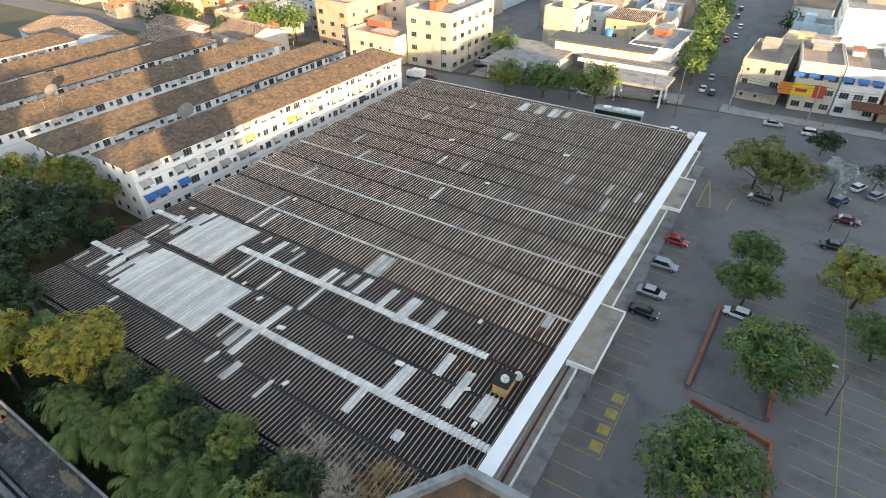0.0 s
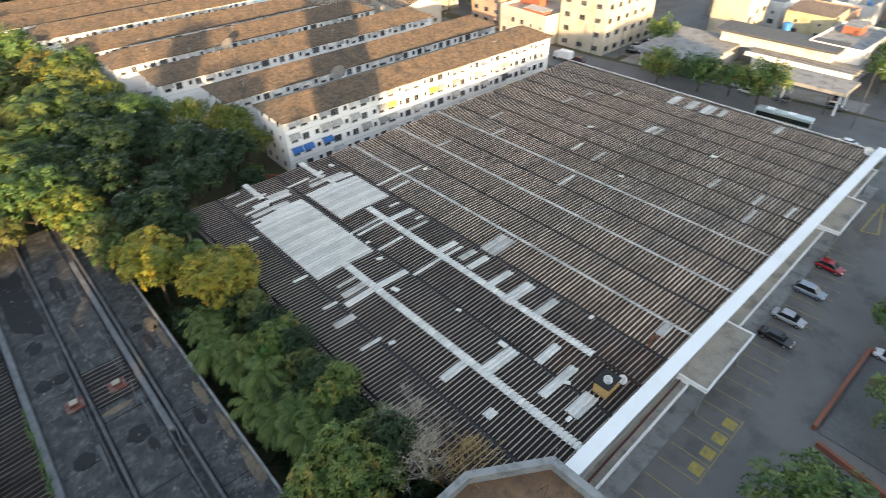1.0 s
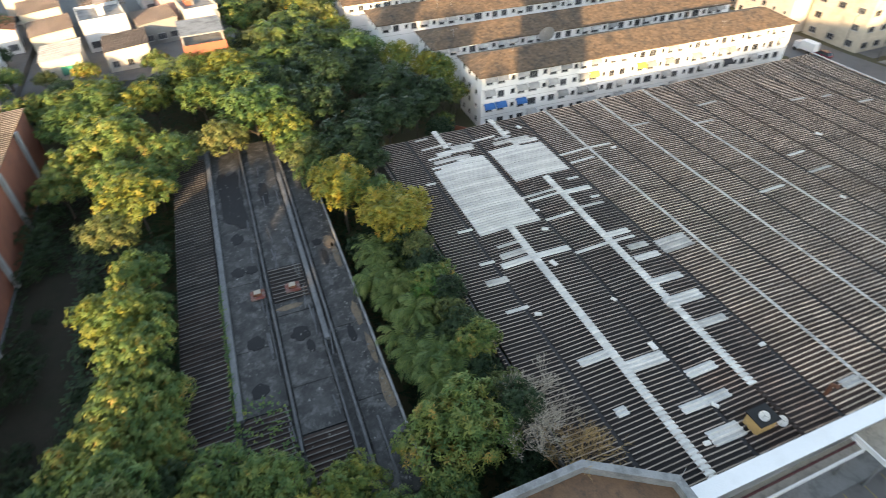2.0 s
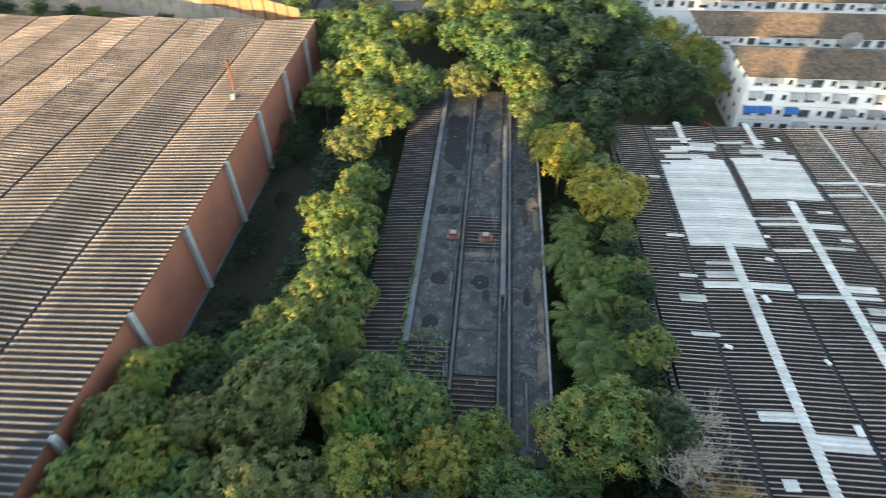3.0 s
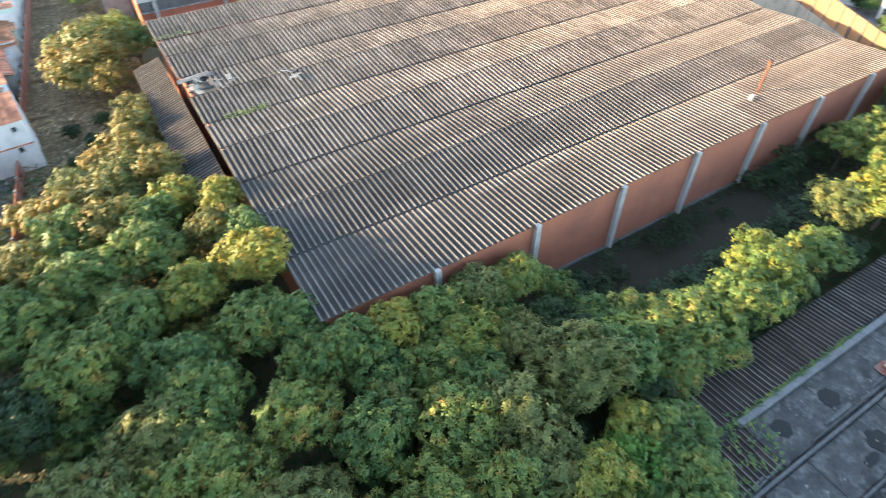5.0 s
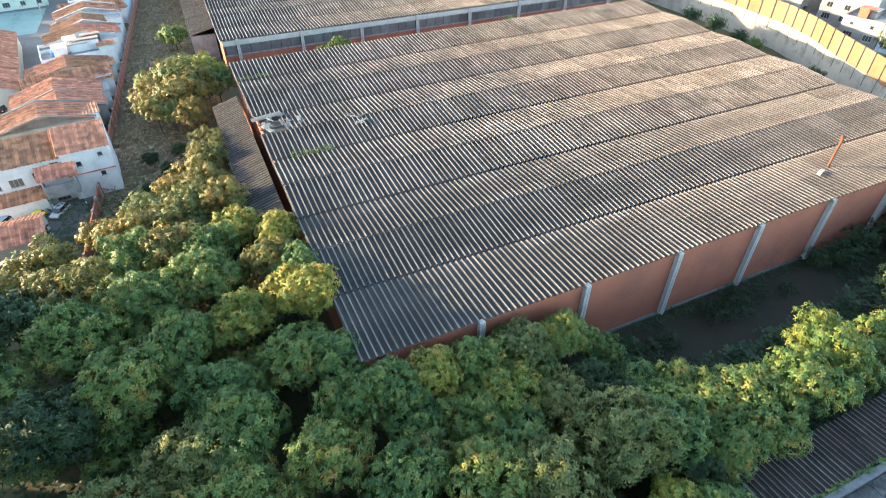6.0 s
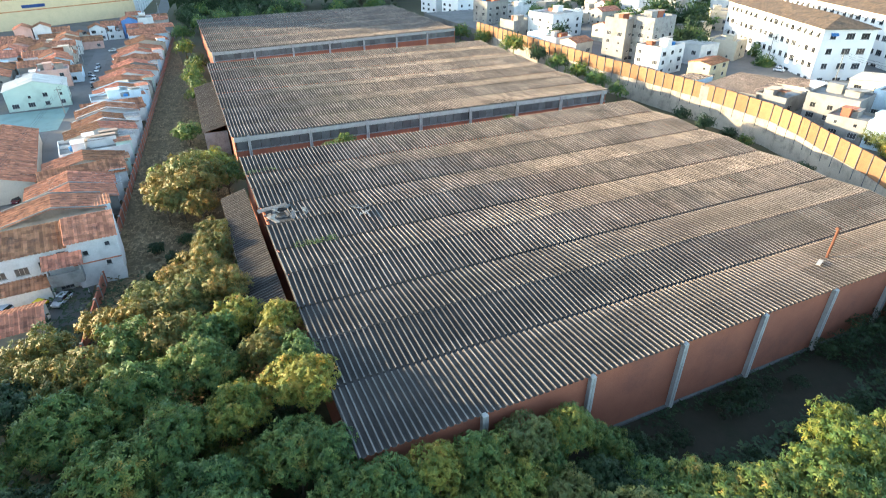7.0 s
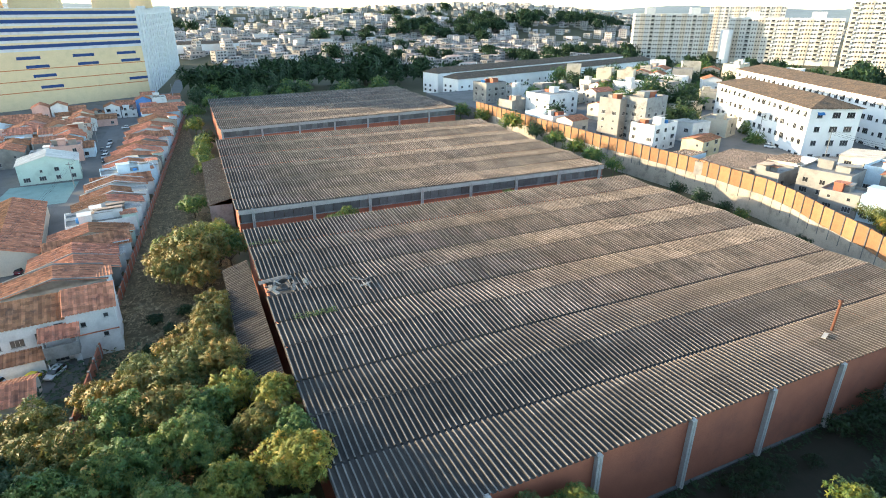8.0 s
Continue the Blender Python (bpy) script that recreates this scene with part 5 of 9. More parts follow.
palm_rnd = random.Random(12)
for i in range(40):
    palm(-60 + i * 0.66 + palm_rnd.uniform(-1, 1), 11.2 + palm_rnd.uniform(0, 4.6), palm_rnd.uniform(4.6, 7.2), palm_rnd.uniform(0.62, 0.9))
for x, y, z in ((-138.5, 13.5, 10.0), (-126, 7.5, 8.5), (-128, -8, 9), (-134, -2, 8), (-150, 20, 9), (-128, 4, 8.5), (-145, 2, 8)):
    palm(x, y, z, 1.6)
palm(12.6, 120.5, 5.2, 1.0, SILVER, "silver-blue fan palm in the parking lot", "silver palm")


# the leafless tree by the market
def bare_tree(x, y, h, spread, seed, label, lean=0.0, mat_key="twig"):
    r = random.Random(seed)
    t = thing("bare_tree", label, "tree", pose(x, y, 0))
    bm = bmesh.new()
    tw = bmesh.new()

    def grow(p, d, length, rad, level):
        q = p + d * length
        tube(bm if level < 2 else tw, p, q, rad, rad * 0.6, 5 if level < 2 else 3)
        if level == 7:
            return
        for _ in range(4 if level < 2 else 3 if level < 5 else 2):
            e = (d + Vector((r.uniform(-1, 1), r.uniform(-1, 1), r.uniform(-0.25, 0.75))) * spread).normalized()
            grow(q, e, length * r.uniform(0.6, 0.85), max(0.017, rad * 0.58), level + 1)

    grow(Vector((0, 0, -0.1)), Vector((0.05, lean, 1)).normalized(), h * 0.42, 0.2, 0)
    part("trunk", bm, M["twig"], t)
    part("twig_mass", tw, M[mat_key], t)
    return t


bare_tree(-28.0, 18.4, 7.2, 0.85, 3, "leafless tree with a cloud of pale twigs", 0.25)
bare_tree(-24.6, 18.8, 7.4, 0.85, 6, "leafless tree with a cloud of pale twigs", 0.45)
bare_tree(-21.4, 19.2, 7.0, 0.8, 7, "half-bare tree with golden brown twigs", 0.5, "gold_twig")


bm = bmesh.new()
box(bm, -1.6, -0.12, 0, 9.0, 0.12, 2.6)
bmesh.ops.bevel(bm, geom=bm.edges[:], offset=0.03, segments=1, affect="EDGES")
o = part("garden_wall", bm, M["brick"])
o.matrix_world = pose(-92.5, 41.5, 0, 0, 0, 38)
tagged(o, "low red-brown wall between the market and the flats", "wall")


# ---- buildings ----
SIDES = {"front": (0, -1, -90), "back": (0, 1, 90), "right": (1, 0, 0), "left": (-1, 0, 180)}


def place_windows(b, w, d, spec, rnd, z0=0.0, storey=2.9, floors=1, drop=0.1):
    """Rows of windows on the sides given: side -> columns or (columns, kind)."""
    for side, cols in spec.items():
        cols, kind = cols if isinstance(cols, tuple) else (cols, None)
        sx, sy, rz = SIDES[side]
        span = w if sx == 0 else d
        at, facing = b.matrix_basis.translation, b.matrix_basis.to_3x3() @ Vector((sx, sy, 0))
        blind = math.hypot(at.x, at.y) > 190 and at.dot(facing) > 0
        for f in range(floors):
            for c in range(cols):
                if rnd.random() < drop:
                    continue
                u = -span / 2 + span * (c + 0.5) / cols
                x, y = (u, sy * d / 2) if sx == 0 else (sx * w / 2, u)
                shape = FAR_WIN[kind or rnd.choice(("mid", "mid", "big", "small"))]
                if not blind:
                    piece("window", shape, b, pose(x, y, z0 + f * storey + 1.0, 0, 0, rz))


def tile_roof(b, w, d, z, rise, along="x", o=0.4, material=None, pitch=0.6):
    """Two tiled slopes; along: the ridge's direction."""
    material = material or M["clay"]
    holder = thing_part(b, "roof") if along == "y" else None
    for s in (-1, 1):
        if along == "x":
            ribbed("roof_slope", -w / 2 - o, w / 2 + o, s * (d / 2 + o), z - 0.12, 0, z + rise, material, b, pitch=pitch, h=0.1, seg=2, kind="stuff")
        else:
            q = ribbed("roof_slope", -d / 2 - o, d / 2 + o, s * (w / 2 + o), z - 0.12, 0, z + rise, material, b, pitch=pitch, h=0.1, seg=2, kind="stuff")
            q.matrix_basis = pose(0, 0, 0, 0, 0, 90)


def thing_part(b, name):
    return None


def gable_walls(bm, w, d, z, rise, along):
    if along == "x":
        for s in (-1, 1):
            a = [bm.verts.new((s * (w / 2 - t), y, zz)) for t in (0, 0.2) for y, zz in ((-d / 2, z), (d / 2, z), (0, z + rise - 0.05))]
            bm.faces.new(a[:3]), bm.faces.new(a[3:])
    else:
        for s in (-1, 1):
            a = [bm.verts.new((x, s * (d / 2 - t), zz)) for t in (0, 0.2) for x, zz in ((-w / 2, z), (w / 2, z), (0, z + rise - 0.05))]
            bm.faces.new(a[:3]), bm.faces.new(a[3:])


TANK = None


def water_tank(b, x, y, z, r=0.7):
    global TANK
    if TANK is None:
        bm = bmesh.new()
        tube(bm, (0, 0, 0), (0, 0, 1.0), 0.6, 0.72, 12)
        tube(bm, (0, 0, 1.0), (0, 0, 1.2), 0.76, 0.5, 12)
        TANK = mesh_of(bm, "water_tank", paint("tank_blue", (0.04, 0.22, 0.5)))
    return piece("water_tank", TANK, b, pose(x, y, z) @ Matrix.Scale(r / 0.7, 4), "round blue plastic water tank")


def building(name, x, y, w, d, h, rz, wall, roof, label, category, spec=None, floors=2, storey=2.9, group="", rise=1.8, along="x", z=0.0, seed=0, tank=0, roof_mat=None, bands=True, party=False, clutter=True):
    """A house or block with its walls, roof, windows and rooftop things; the origin is the middle of its footprint."""
    rnd = random.Random(seed * 7 + int(abs(x) * 3 + abs(y)))
    b = thing(name, label, category, pose(x, y, z, 0, 0, rz), group)
    bm = bmesh.new()
    box(bm, -w / 2, -d / 2, -0.5, w / 2, d / 2, h)
    if roof == "gable":
        gable_walls(bm, w, d, h, rise, along)
    part("wall", bm, wall, b)
    if roof == "gable":
        tile_roof(b, w, d, h, rise, along, material=roof_mat)
    elif roof == "hip":
        bm = bmesh.new()
        if w > d:
            hip_roof(bm, -d / 2, d / 2, -w / 2, w / 2, h, rise, 0.6, min(5, d / 2))
            o = part("roof", bm, roof_mat or M["apt_tile"], b)
            o.matrix_basis = pose(0, 0, 0, 0, 0, 90)
        else:
            hip_roof(bm, -w / 2, w / 2, -d / 2, d / 2, h, rise, 0.6, min(5, w / 2))
            part("roof", bm, roof_mat or M["apt_tile"], b)
    elif roof == "shed":
        ribbed("roof_sheet", -w / 2 - 0.3, w / 2 + 0.3, -d / 2 - 0.3, h + 0.1, d / 2 + 0.3, h + rise * 0.5, roof_mat or M["old_sheet"], b, pitch=0.6, h=0.06, seg=2, kind="stuff")
        bm = bmesh.new()
        for s in (-1, 1):
            bm.faces.new([bm.verts.new(p) for p in ((s * w / 2 * 0.99, -d / 2, h), (s * w / 2 * 0.99, d / 2, h), (s * w / 2 * 0.99, d / 2, h + rise * 0.48))])
        bm.faces.new([bm.verts.new(p) for p in ((-w / 2, d / 2, h), (w / 2, d / 2, h), (w / 2, d / 2, h + rise * 0.48), (-w / 2, d / 2, h + rise * 0.48))])
        part("gable_wall", bm, wall, b)
    else:
        bm = bmesh.new()
        t, p = 0.18, 0.8
        for q in ((-w / 2, -d / 2, w / 2, -d / 2 + t), (-w / 2, d / 2 - t, w / 2, d / 2), (-w / 2, -d / 2 + t, -w / 2 + t, d / 2 - t), (w / 2 - t, -d / 2 + t, w / 2, d / 2 - t)):
            box(bm, q[0], q[1], h, q[2], q[3], h + p)
        part("parapet", bm, wall, b)
        bm = bmesh.new()
        box(bm, -w / 2 + t, -d / 2 + t, h, w / 2 - t, d / 2 - t, h + 0.06)
        part("roof_slab", bm, roof_mat or M["concrete"], b)
        if w > 6 and d > 6 and roof == "flat":
            bw, bd = rnd.uniform(2.5, 4), rnd.uniform(2.5, 4)
            bx, by = rnd.uniform(-w / 4, w / 4), rnd.uniform(-d / 4, d / 4)
            bm = bmesh.new()
            box(bm, bx - bw / 2, by - bd / 2, h, bx + bw / 2, by + bd / 2, h + 2.5)
            box(bm, bx - bw / 2 - 0.2, by - bd / 2 - 0.2, h + 2.5, bx + bw / 2 + 0.2, by + bd / 2 + 0.2, h + 2.65)
            part("stair_house", bm, wall, b)
    if party:
        for e in (-1, 1):
            bm = bmesh.new()
            y0, y1 = sorted((e * d / 2, e * (d / 2 - 0.22)))
            lo = [(-w / 2, h - 0.1), (w / 2, h - 0.1), (w / 2, h + 0.22), (0, h + rise + 0.32), (-w / 2, h + 0.22)]
            f0, f1 = [bm.verts.new((p, y0, q)) for p, q in lo], [bm.verts.new((p, y1, q)) for p, q in lo]
            bm.faces.new(f0), bm.faces.new(f1[::-1])
            for i in range(5):
                bm.faces.new((f0[i], f0[(i + 1) % 5], f1[(i + 1) % 5], f1[i]))
            part("party_wall", bm, wall, b)
    if roof in ("flat", "slab") and min(w, d) > 7 and clutter:
        for i in range(rnd.choice((1, 2, 2))):
            cw, cd, ch = rnd.uniform(2.5, w * 0.5), rnd.uniform(2.5, d * 0.45), rnd.uniform(1.2, 2.6)
            cx, cy = rnd.uniform(-1, 1) * (w - cw - 0.6) / 2, rnd.uniform(-1, 1) * (d - cd - 0.6) / 2
            bm = bmesh.new()
            t = rnd.uniform(0.1, 0.5)
            vs = [(-1, -1, ch), (1, -1, ch), (1, 1, ch + t), (-1, 1, ch + t)]
            a = [bm.verts.new((cx + p * cw / 2, cy + q * cd / 2, h + r)) for p, q, r in vs] + [bm.verts.new((cx + p * cw / 2, cy + q * cd / 2, h + r + 0.1)) for p, q, r in vs]
            bm.faces.new(a[:4][::-1]), bm.faces.new(a[4:])
            for k in range(4):
                bm.faces.new((a[k], a[(k + 1) % 4], a[4 + (k + 1) % 4], a[4 + k]))
            part("roof_shelter", bm, rnd.choice((M["clay"], M["market_dark"], M["old_sheet"], M["concrete"], M["market_roof"])), b, "sheet-covered shelter on the flat roof")
            bm = bmesh.new()
            box(bm, cx - cw / 2 + 0.15, cy - cd / 2 + 0.15, h + 0.05, cx + cw / 2 - 0.15, cy + cd * rnd.uniform(-0.1, 0.45), h + ch - 0.02)
            part("roof_room", bm, rnd.choice((wall, P["grey"], M["brick"])), b)
    if spec:
        place_windows(b, w, d, spec, rnd, 0, storey, floors)
    for i in range(tank):
        water_tank(b, rnd.uniform(-w / 3, w / 3), rnd.uniform(-d / 3, d / 3), h + 0.06 if roof in ("flat", "slab") else h + rise)
    if bands and roof in ("flat", "slab") and floors > 2:
        bm = bmesh.new()
        for k in range(1, floors):
            box(bm, -w / 2 - 0.06, -d / 2 - 0.06, k * storey - 0.12, w / 2 + 0.06, d / 2 + 0.06, k * storey + 0.06)
        part("floor_band", bm, wall, b)
    return b


# the row of small houses along the brick boundary wall
def wall_x(y):
    return 18.5 + (y + 92.6) * 0.1087


def boundary_wall():
    b = thing("boundary_wall", "weathered red brick boundary wall", "wall", kind="structure")
    bm = bmesh.new()
    a, c = Vector((wall_x(-78), -78, 0)), Vector((wall_x(-372), -372, 0))
    q = pose(a.x, a.y, 0, 0, 0, math.degrees(math.atan2(c.y - a.y, c.x - a.x)))
    L = (c - a).length
    box(bm, 0, -0.12, 0, L, 0.12, 2.5, q)
    part("brick_wall", bm, M["brick"], b)
    me = one_box(-0.2, -0.2, 0, 0.2, 0.2, 2.7, "pier", M["concrete"])
    for i in range(int(L / 4)):
        piece("pier", me, b, q @ pose(i * 4, 0, 0))


boundary_wall()
row_rnd = random.Random(5)
ROW = "row houses along the boundary wall"
y = -123.0
HOUSE_LABELS = {"white": "white rendered house", "bluewhite": "pale blue rendered house", "cream": "cream rendered house", "green": "pale green rendered house", "grey": "grey rendered house", "sand": "sand-coloured house", "pink": "pink rendered house", "peach": "peach painted house", "yellow": "yellow painted house"}
while y > -345:
    d = row_rnd.uniform(7.0, 9.5)
    w = row_rnd.uniform(15.5, 18.5)
    c = row_rnd.choice(("white", "white", "white", "bluewhite", "cream", "grey"))
    h = row_rnd.choice((4.0, 4.4, 4.8, 5.2, 5.8))
    kind = row_rnd.choice(("y", "y", "y", "y", "y", "x", "flat"))
    dx = row_rnd.uniform(-0.2, 1.6)
    building("house", wall_x(y) + 0.6 + dx + w / 2, y - d / 2, w, d, h, 6.2 + row_rnd.uniform(-1.5, 1.5), P[c], "flat" if kind == "flat" else "gable", HOUSE_LABELS[c] + (" with flat roof terrace" if kind == "flat" else " with clay tile gable roof"), "house", {"back": 2, "left": 2, "right": 1}, 2 if h > 5 else 1, group=ROW,
             rise=row_rnd.uniform(1.7, 2.5), along="x" if kind == "x" else "y", seed=int(-y), party=kind == "y" and row_rnd.random() < 0.35, tank=1 if kind == "flat" else 0)
    if row_rnd.random() < 0.7:
        building("annex", wall_x(y) + 2.6, y - d * 0.5, 3.6, d * 0.7, h + row_rnd.uniform(-0.8, 1.5), 6.2, P[row_rnd.choice(("white", "bluewhite", "white", "green"))], "shed", "small rendered rear annex with lean-to roof", "annex", {"left": 1}, 1, group="rear annexes of the row houses", rise=1.0, roof_mat=M["clay"] if row_rnd.random() < 0.7 else M["concrete"])
    y -= d + 0.15
# the near two-storey white house with its wing, balcony and porch roofs
near = building("house", 17.8, -108.7, 7.4, 11, 9.0, 3, P["white"], "gable", "white two-storey house with clay tile roof and small windows", "house", {}, 2, 3.2, rise=2.3, along="x", seed=3)
for wx, wz, kind in ((-2.2, 7.2, "small"), (1.4, 6.2, "small"), (-1.6, 3.6, "small")):
    piece("window", FAR_WIN[kind], near, pose(wx, 5.5, wz, 0, 0, 90))
part("string_course", one_box(-3.75, 5.5, 4.6, 3.75, 5.62, 4.8, "string_course", M["clay"]), None, near)
wing = building("house", 27.2, -109.2, 11.2, 11.4, 8.2, 3, P["white"], "gable", "white house wing with clay tile roof and barred windows", "house", {}, 1, 3.2, rise=2.4, along="x", seed=4)
for wx, wz, kind in ((-4.4, 6.2, "mid"), (-1.8, 5.0, "big"), (1.8, 4.6, "big"), (4.8, 4.6, "mid")):
    piece("window", FAR_WIN[kind], wing, pose(wx, 5.7, wz, 0, 0, 90))
balcony = thing("balcony", "grey concrete balcony under a small clay tile roof", "balcony", pose(22.6, -103.2, 0, 0, 0, 3), "")
part("floor", one_box(-2.5, 0.1, 2.4, 2.5, 2.2, 2.6, "floor", M["concrete"]), None, balcony)
part("front_wall", one_box(-2.5, 2.2, 2.4, 2.5, 2.35, 4.8, "front_wall", M["concrete"]), None, balcony)
for e in (-1, 1):
    part("side_wall", one_box(e * 2.5 - 0.07, 0.1, 2.6, e * 2.5 + 0.07, 2.2, 4.8, "side_wall", M["concrete"]), None, balcony)
    part("post", one_box(e * 2.4 - 0.08, 2.1, 0.0, e * 2.4 + 0.08, 2.28, 6.2, "post", P["white"]), None, balcony)
ribbed("porch_roof", -3.2, 2.9, 2.9, 6.0, 0.05, 7.5, M["clay"], balcony, pitch=0.5, h=0.09, seg=2)
porch = building("porch", 30.0, -101.9, 9.4, 2.6, 2.7, 183, P["white"], "shed", "low white porch with a sloping clay tile roof", "porch", {}, 1, rise=2.6, roof_mat=M["clay"])
piece("window", FAR_WIN["big"], balcony, pose(0.6, 0.06, 0.6, 0, 0, 90))
building("hut", 29.5, -92.2, 8.5, 7.5, 2.9, 4, P["cream"], "gable", "low garden building with clay tile roof", "hut", {"left": 1}, 1, rise=1.5, along="x", seed=9)

# across the small street
building("hall", 41.5, -171, 15, 44, 4.2, 5, P["sand"], "gable", "long open hall with worn brown clay tile roof", "hall", {}, 1, rise=2.6, along="y", seed=2)
building("house", 40.5, -240, 18.5, 13, 6.8, 5, P["green"], "gable", "pale green two-storey house with white gable trim", "house", {"back": 4, "left": 3}, 2, rise=2.6, along="y", seed=2, roof_mat=M["white_sheet"])
sheet("court", [(54, -205), (33, -205), (31.5, -231), (52, -231)], 0.05, paint("green_court", (0.22, 0.33, 0.30)), "pale green paved yard", "yard")
hood_rnd = random.Random(31)
for gx in range(5):
    for gy in range(18):
        x, yy = 45 + gx * 12.5 + hood_rnd.uniform(-1, 1), -126 - gy * 12.8 + hood_rnd.uniform(-1, 1)
        if (33 < x < 62 and -262 < yy < -198) or (x < 53 and -205 < yy < -140) or (x < 60 and yy > -140):
            continue
        c = hood_rnd.choice(("white", "white", "bluewhite", "cream", "sand", "pink", "grey"))
        h = hood_rnd.choice((3.2, 3.6, 5.8, 6.2))
        building("house", x, yy, hood_rnd.uniform(10, 12.5), hood_rnd.uniform(10, 13), h, 5 + hood_rnd.choice((0, 90)), P[c], "gable" if hood_rnd.random() < 0.75 else "flat", HOUSE_LABELS[c] + " among close-set tile roofs", "house",
                 {"back": 2}, 2 if h > 5 else 1, group="small houses of the neighbourhood", rise=hood_rnd.uniform(1.4, 2.3), along=hood_rnd.choice("xy"), seed=gx * 20 + gy)
for i in range(9):
    x = 66 - i * 8.0
    c = ("sand", "pink", "white", "sand", "cream", "white", "white", "blue", "white")[i]
    building("house", x, -362 - i * 1.2, 7.6, 9, hood_rnd.choice((3.4, 6.2, 6.2, 8.8)), 4, P[c], "gable" if i not in (6, 8) else "flat", "narrow rendered house in front of the shopping mall", "house", {"back": 2}, 2, group="houses in front of the mall", rise=1.8, along="y" if i % 3 else "x", seed=60 + i)
for i in range(30):
    x, yy = hood_rnd.uniform(34, 100), -268 - i * 3.4
    building("house", x, yy, hood_rnd.uniform(9, 12), hood_rnd.uniform(9, 12), hood_rnd.choice((3.4, 4.0, 6)), hood_rnd.uniform(0, 10), P[hood_rnd.choice(("white", "white", "sand", "bluewhite", "pink"))], "gable", "small rendered house among close-set tile roofs", "house", {"back": 2}, 1, group="small houses of the neighbourhood", rise=1.8, along=hood_rnd.choice("xy"), seed=130 + i)
for i in range(9):
    building("house", 38.2 + hood_rnd.uniform(-0.6, 0.6), -268 - i * 9.4, hood_rnd.uniform(9, 11), 8.8, hood_rnd.choice((3.6, 5.8, 6.2)), 4, P[hood_rnd.choice(("white", "white", "sand", "bluewhite", "pink"))], "gable" if i % 4 else "flat", "rendered house fronting the narrow street", "house", {"left": 2, "back": 2}, 2, group="small houses of the neighbourhood", rise=1.8, along="y" if i % 3 else "x", seed=170 + i)
for i in range(8):
    building("house", 28 + i * 10.2, -346 - (i % 2) * 3, 9.4, 9.6, hood_rnd.choice((3.6, 6.0, 6.4)), 4, P[hood_rnd.choice(("white", "cream", "sand", "bluewhite", "pink"))], "gable", "small rendered house among close-set tile roofs", "house", {"back": 2}, 1, group="small houses of the neighbourhood", rise=1.9, along="y" if i % 2 else "x", seed=190 + i)
for i in range(16):
    x, yy = 24 - hood_rnd.uniform(0, 30), -345 - hood_rnd.uniform(0, 60)
    building("house", x - 2, yy - 12, 8, 8, hood_rnd.choice((3.4, 6)), hood_rnd.uniform(0, 12), P[hood_rnd.choice(("white", "sand", "grey", "pink"))], "gable", "small rendered house with clay tile roof", "house", {"back": 2}, 1, group="small houses of the neighbourhood", rise=1.6, seed=90 + i)


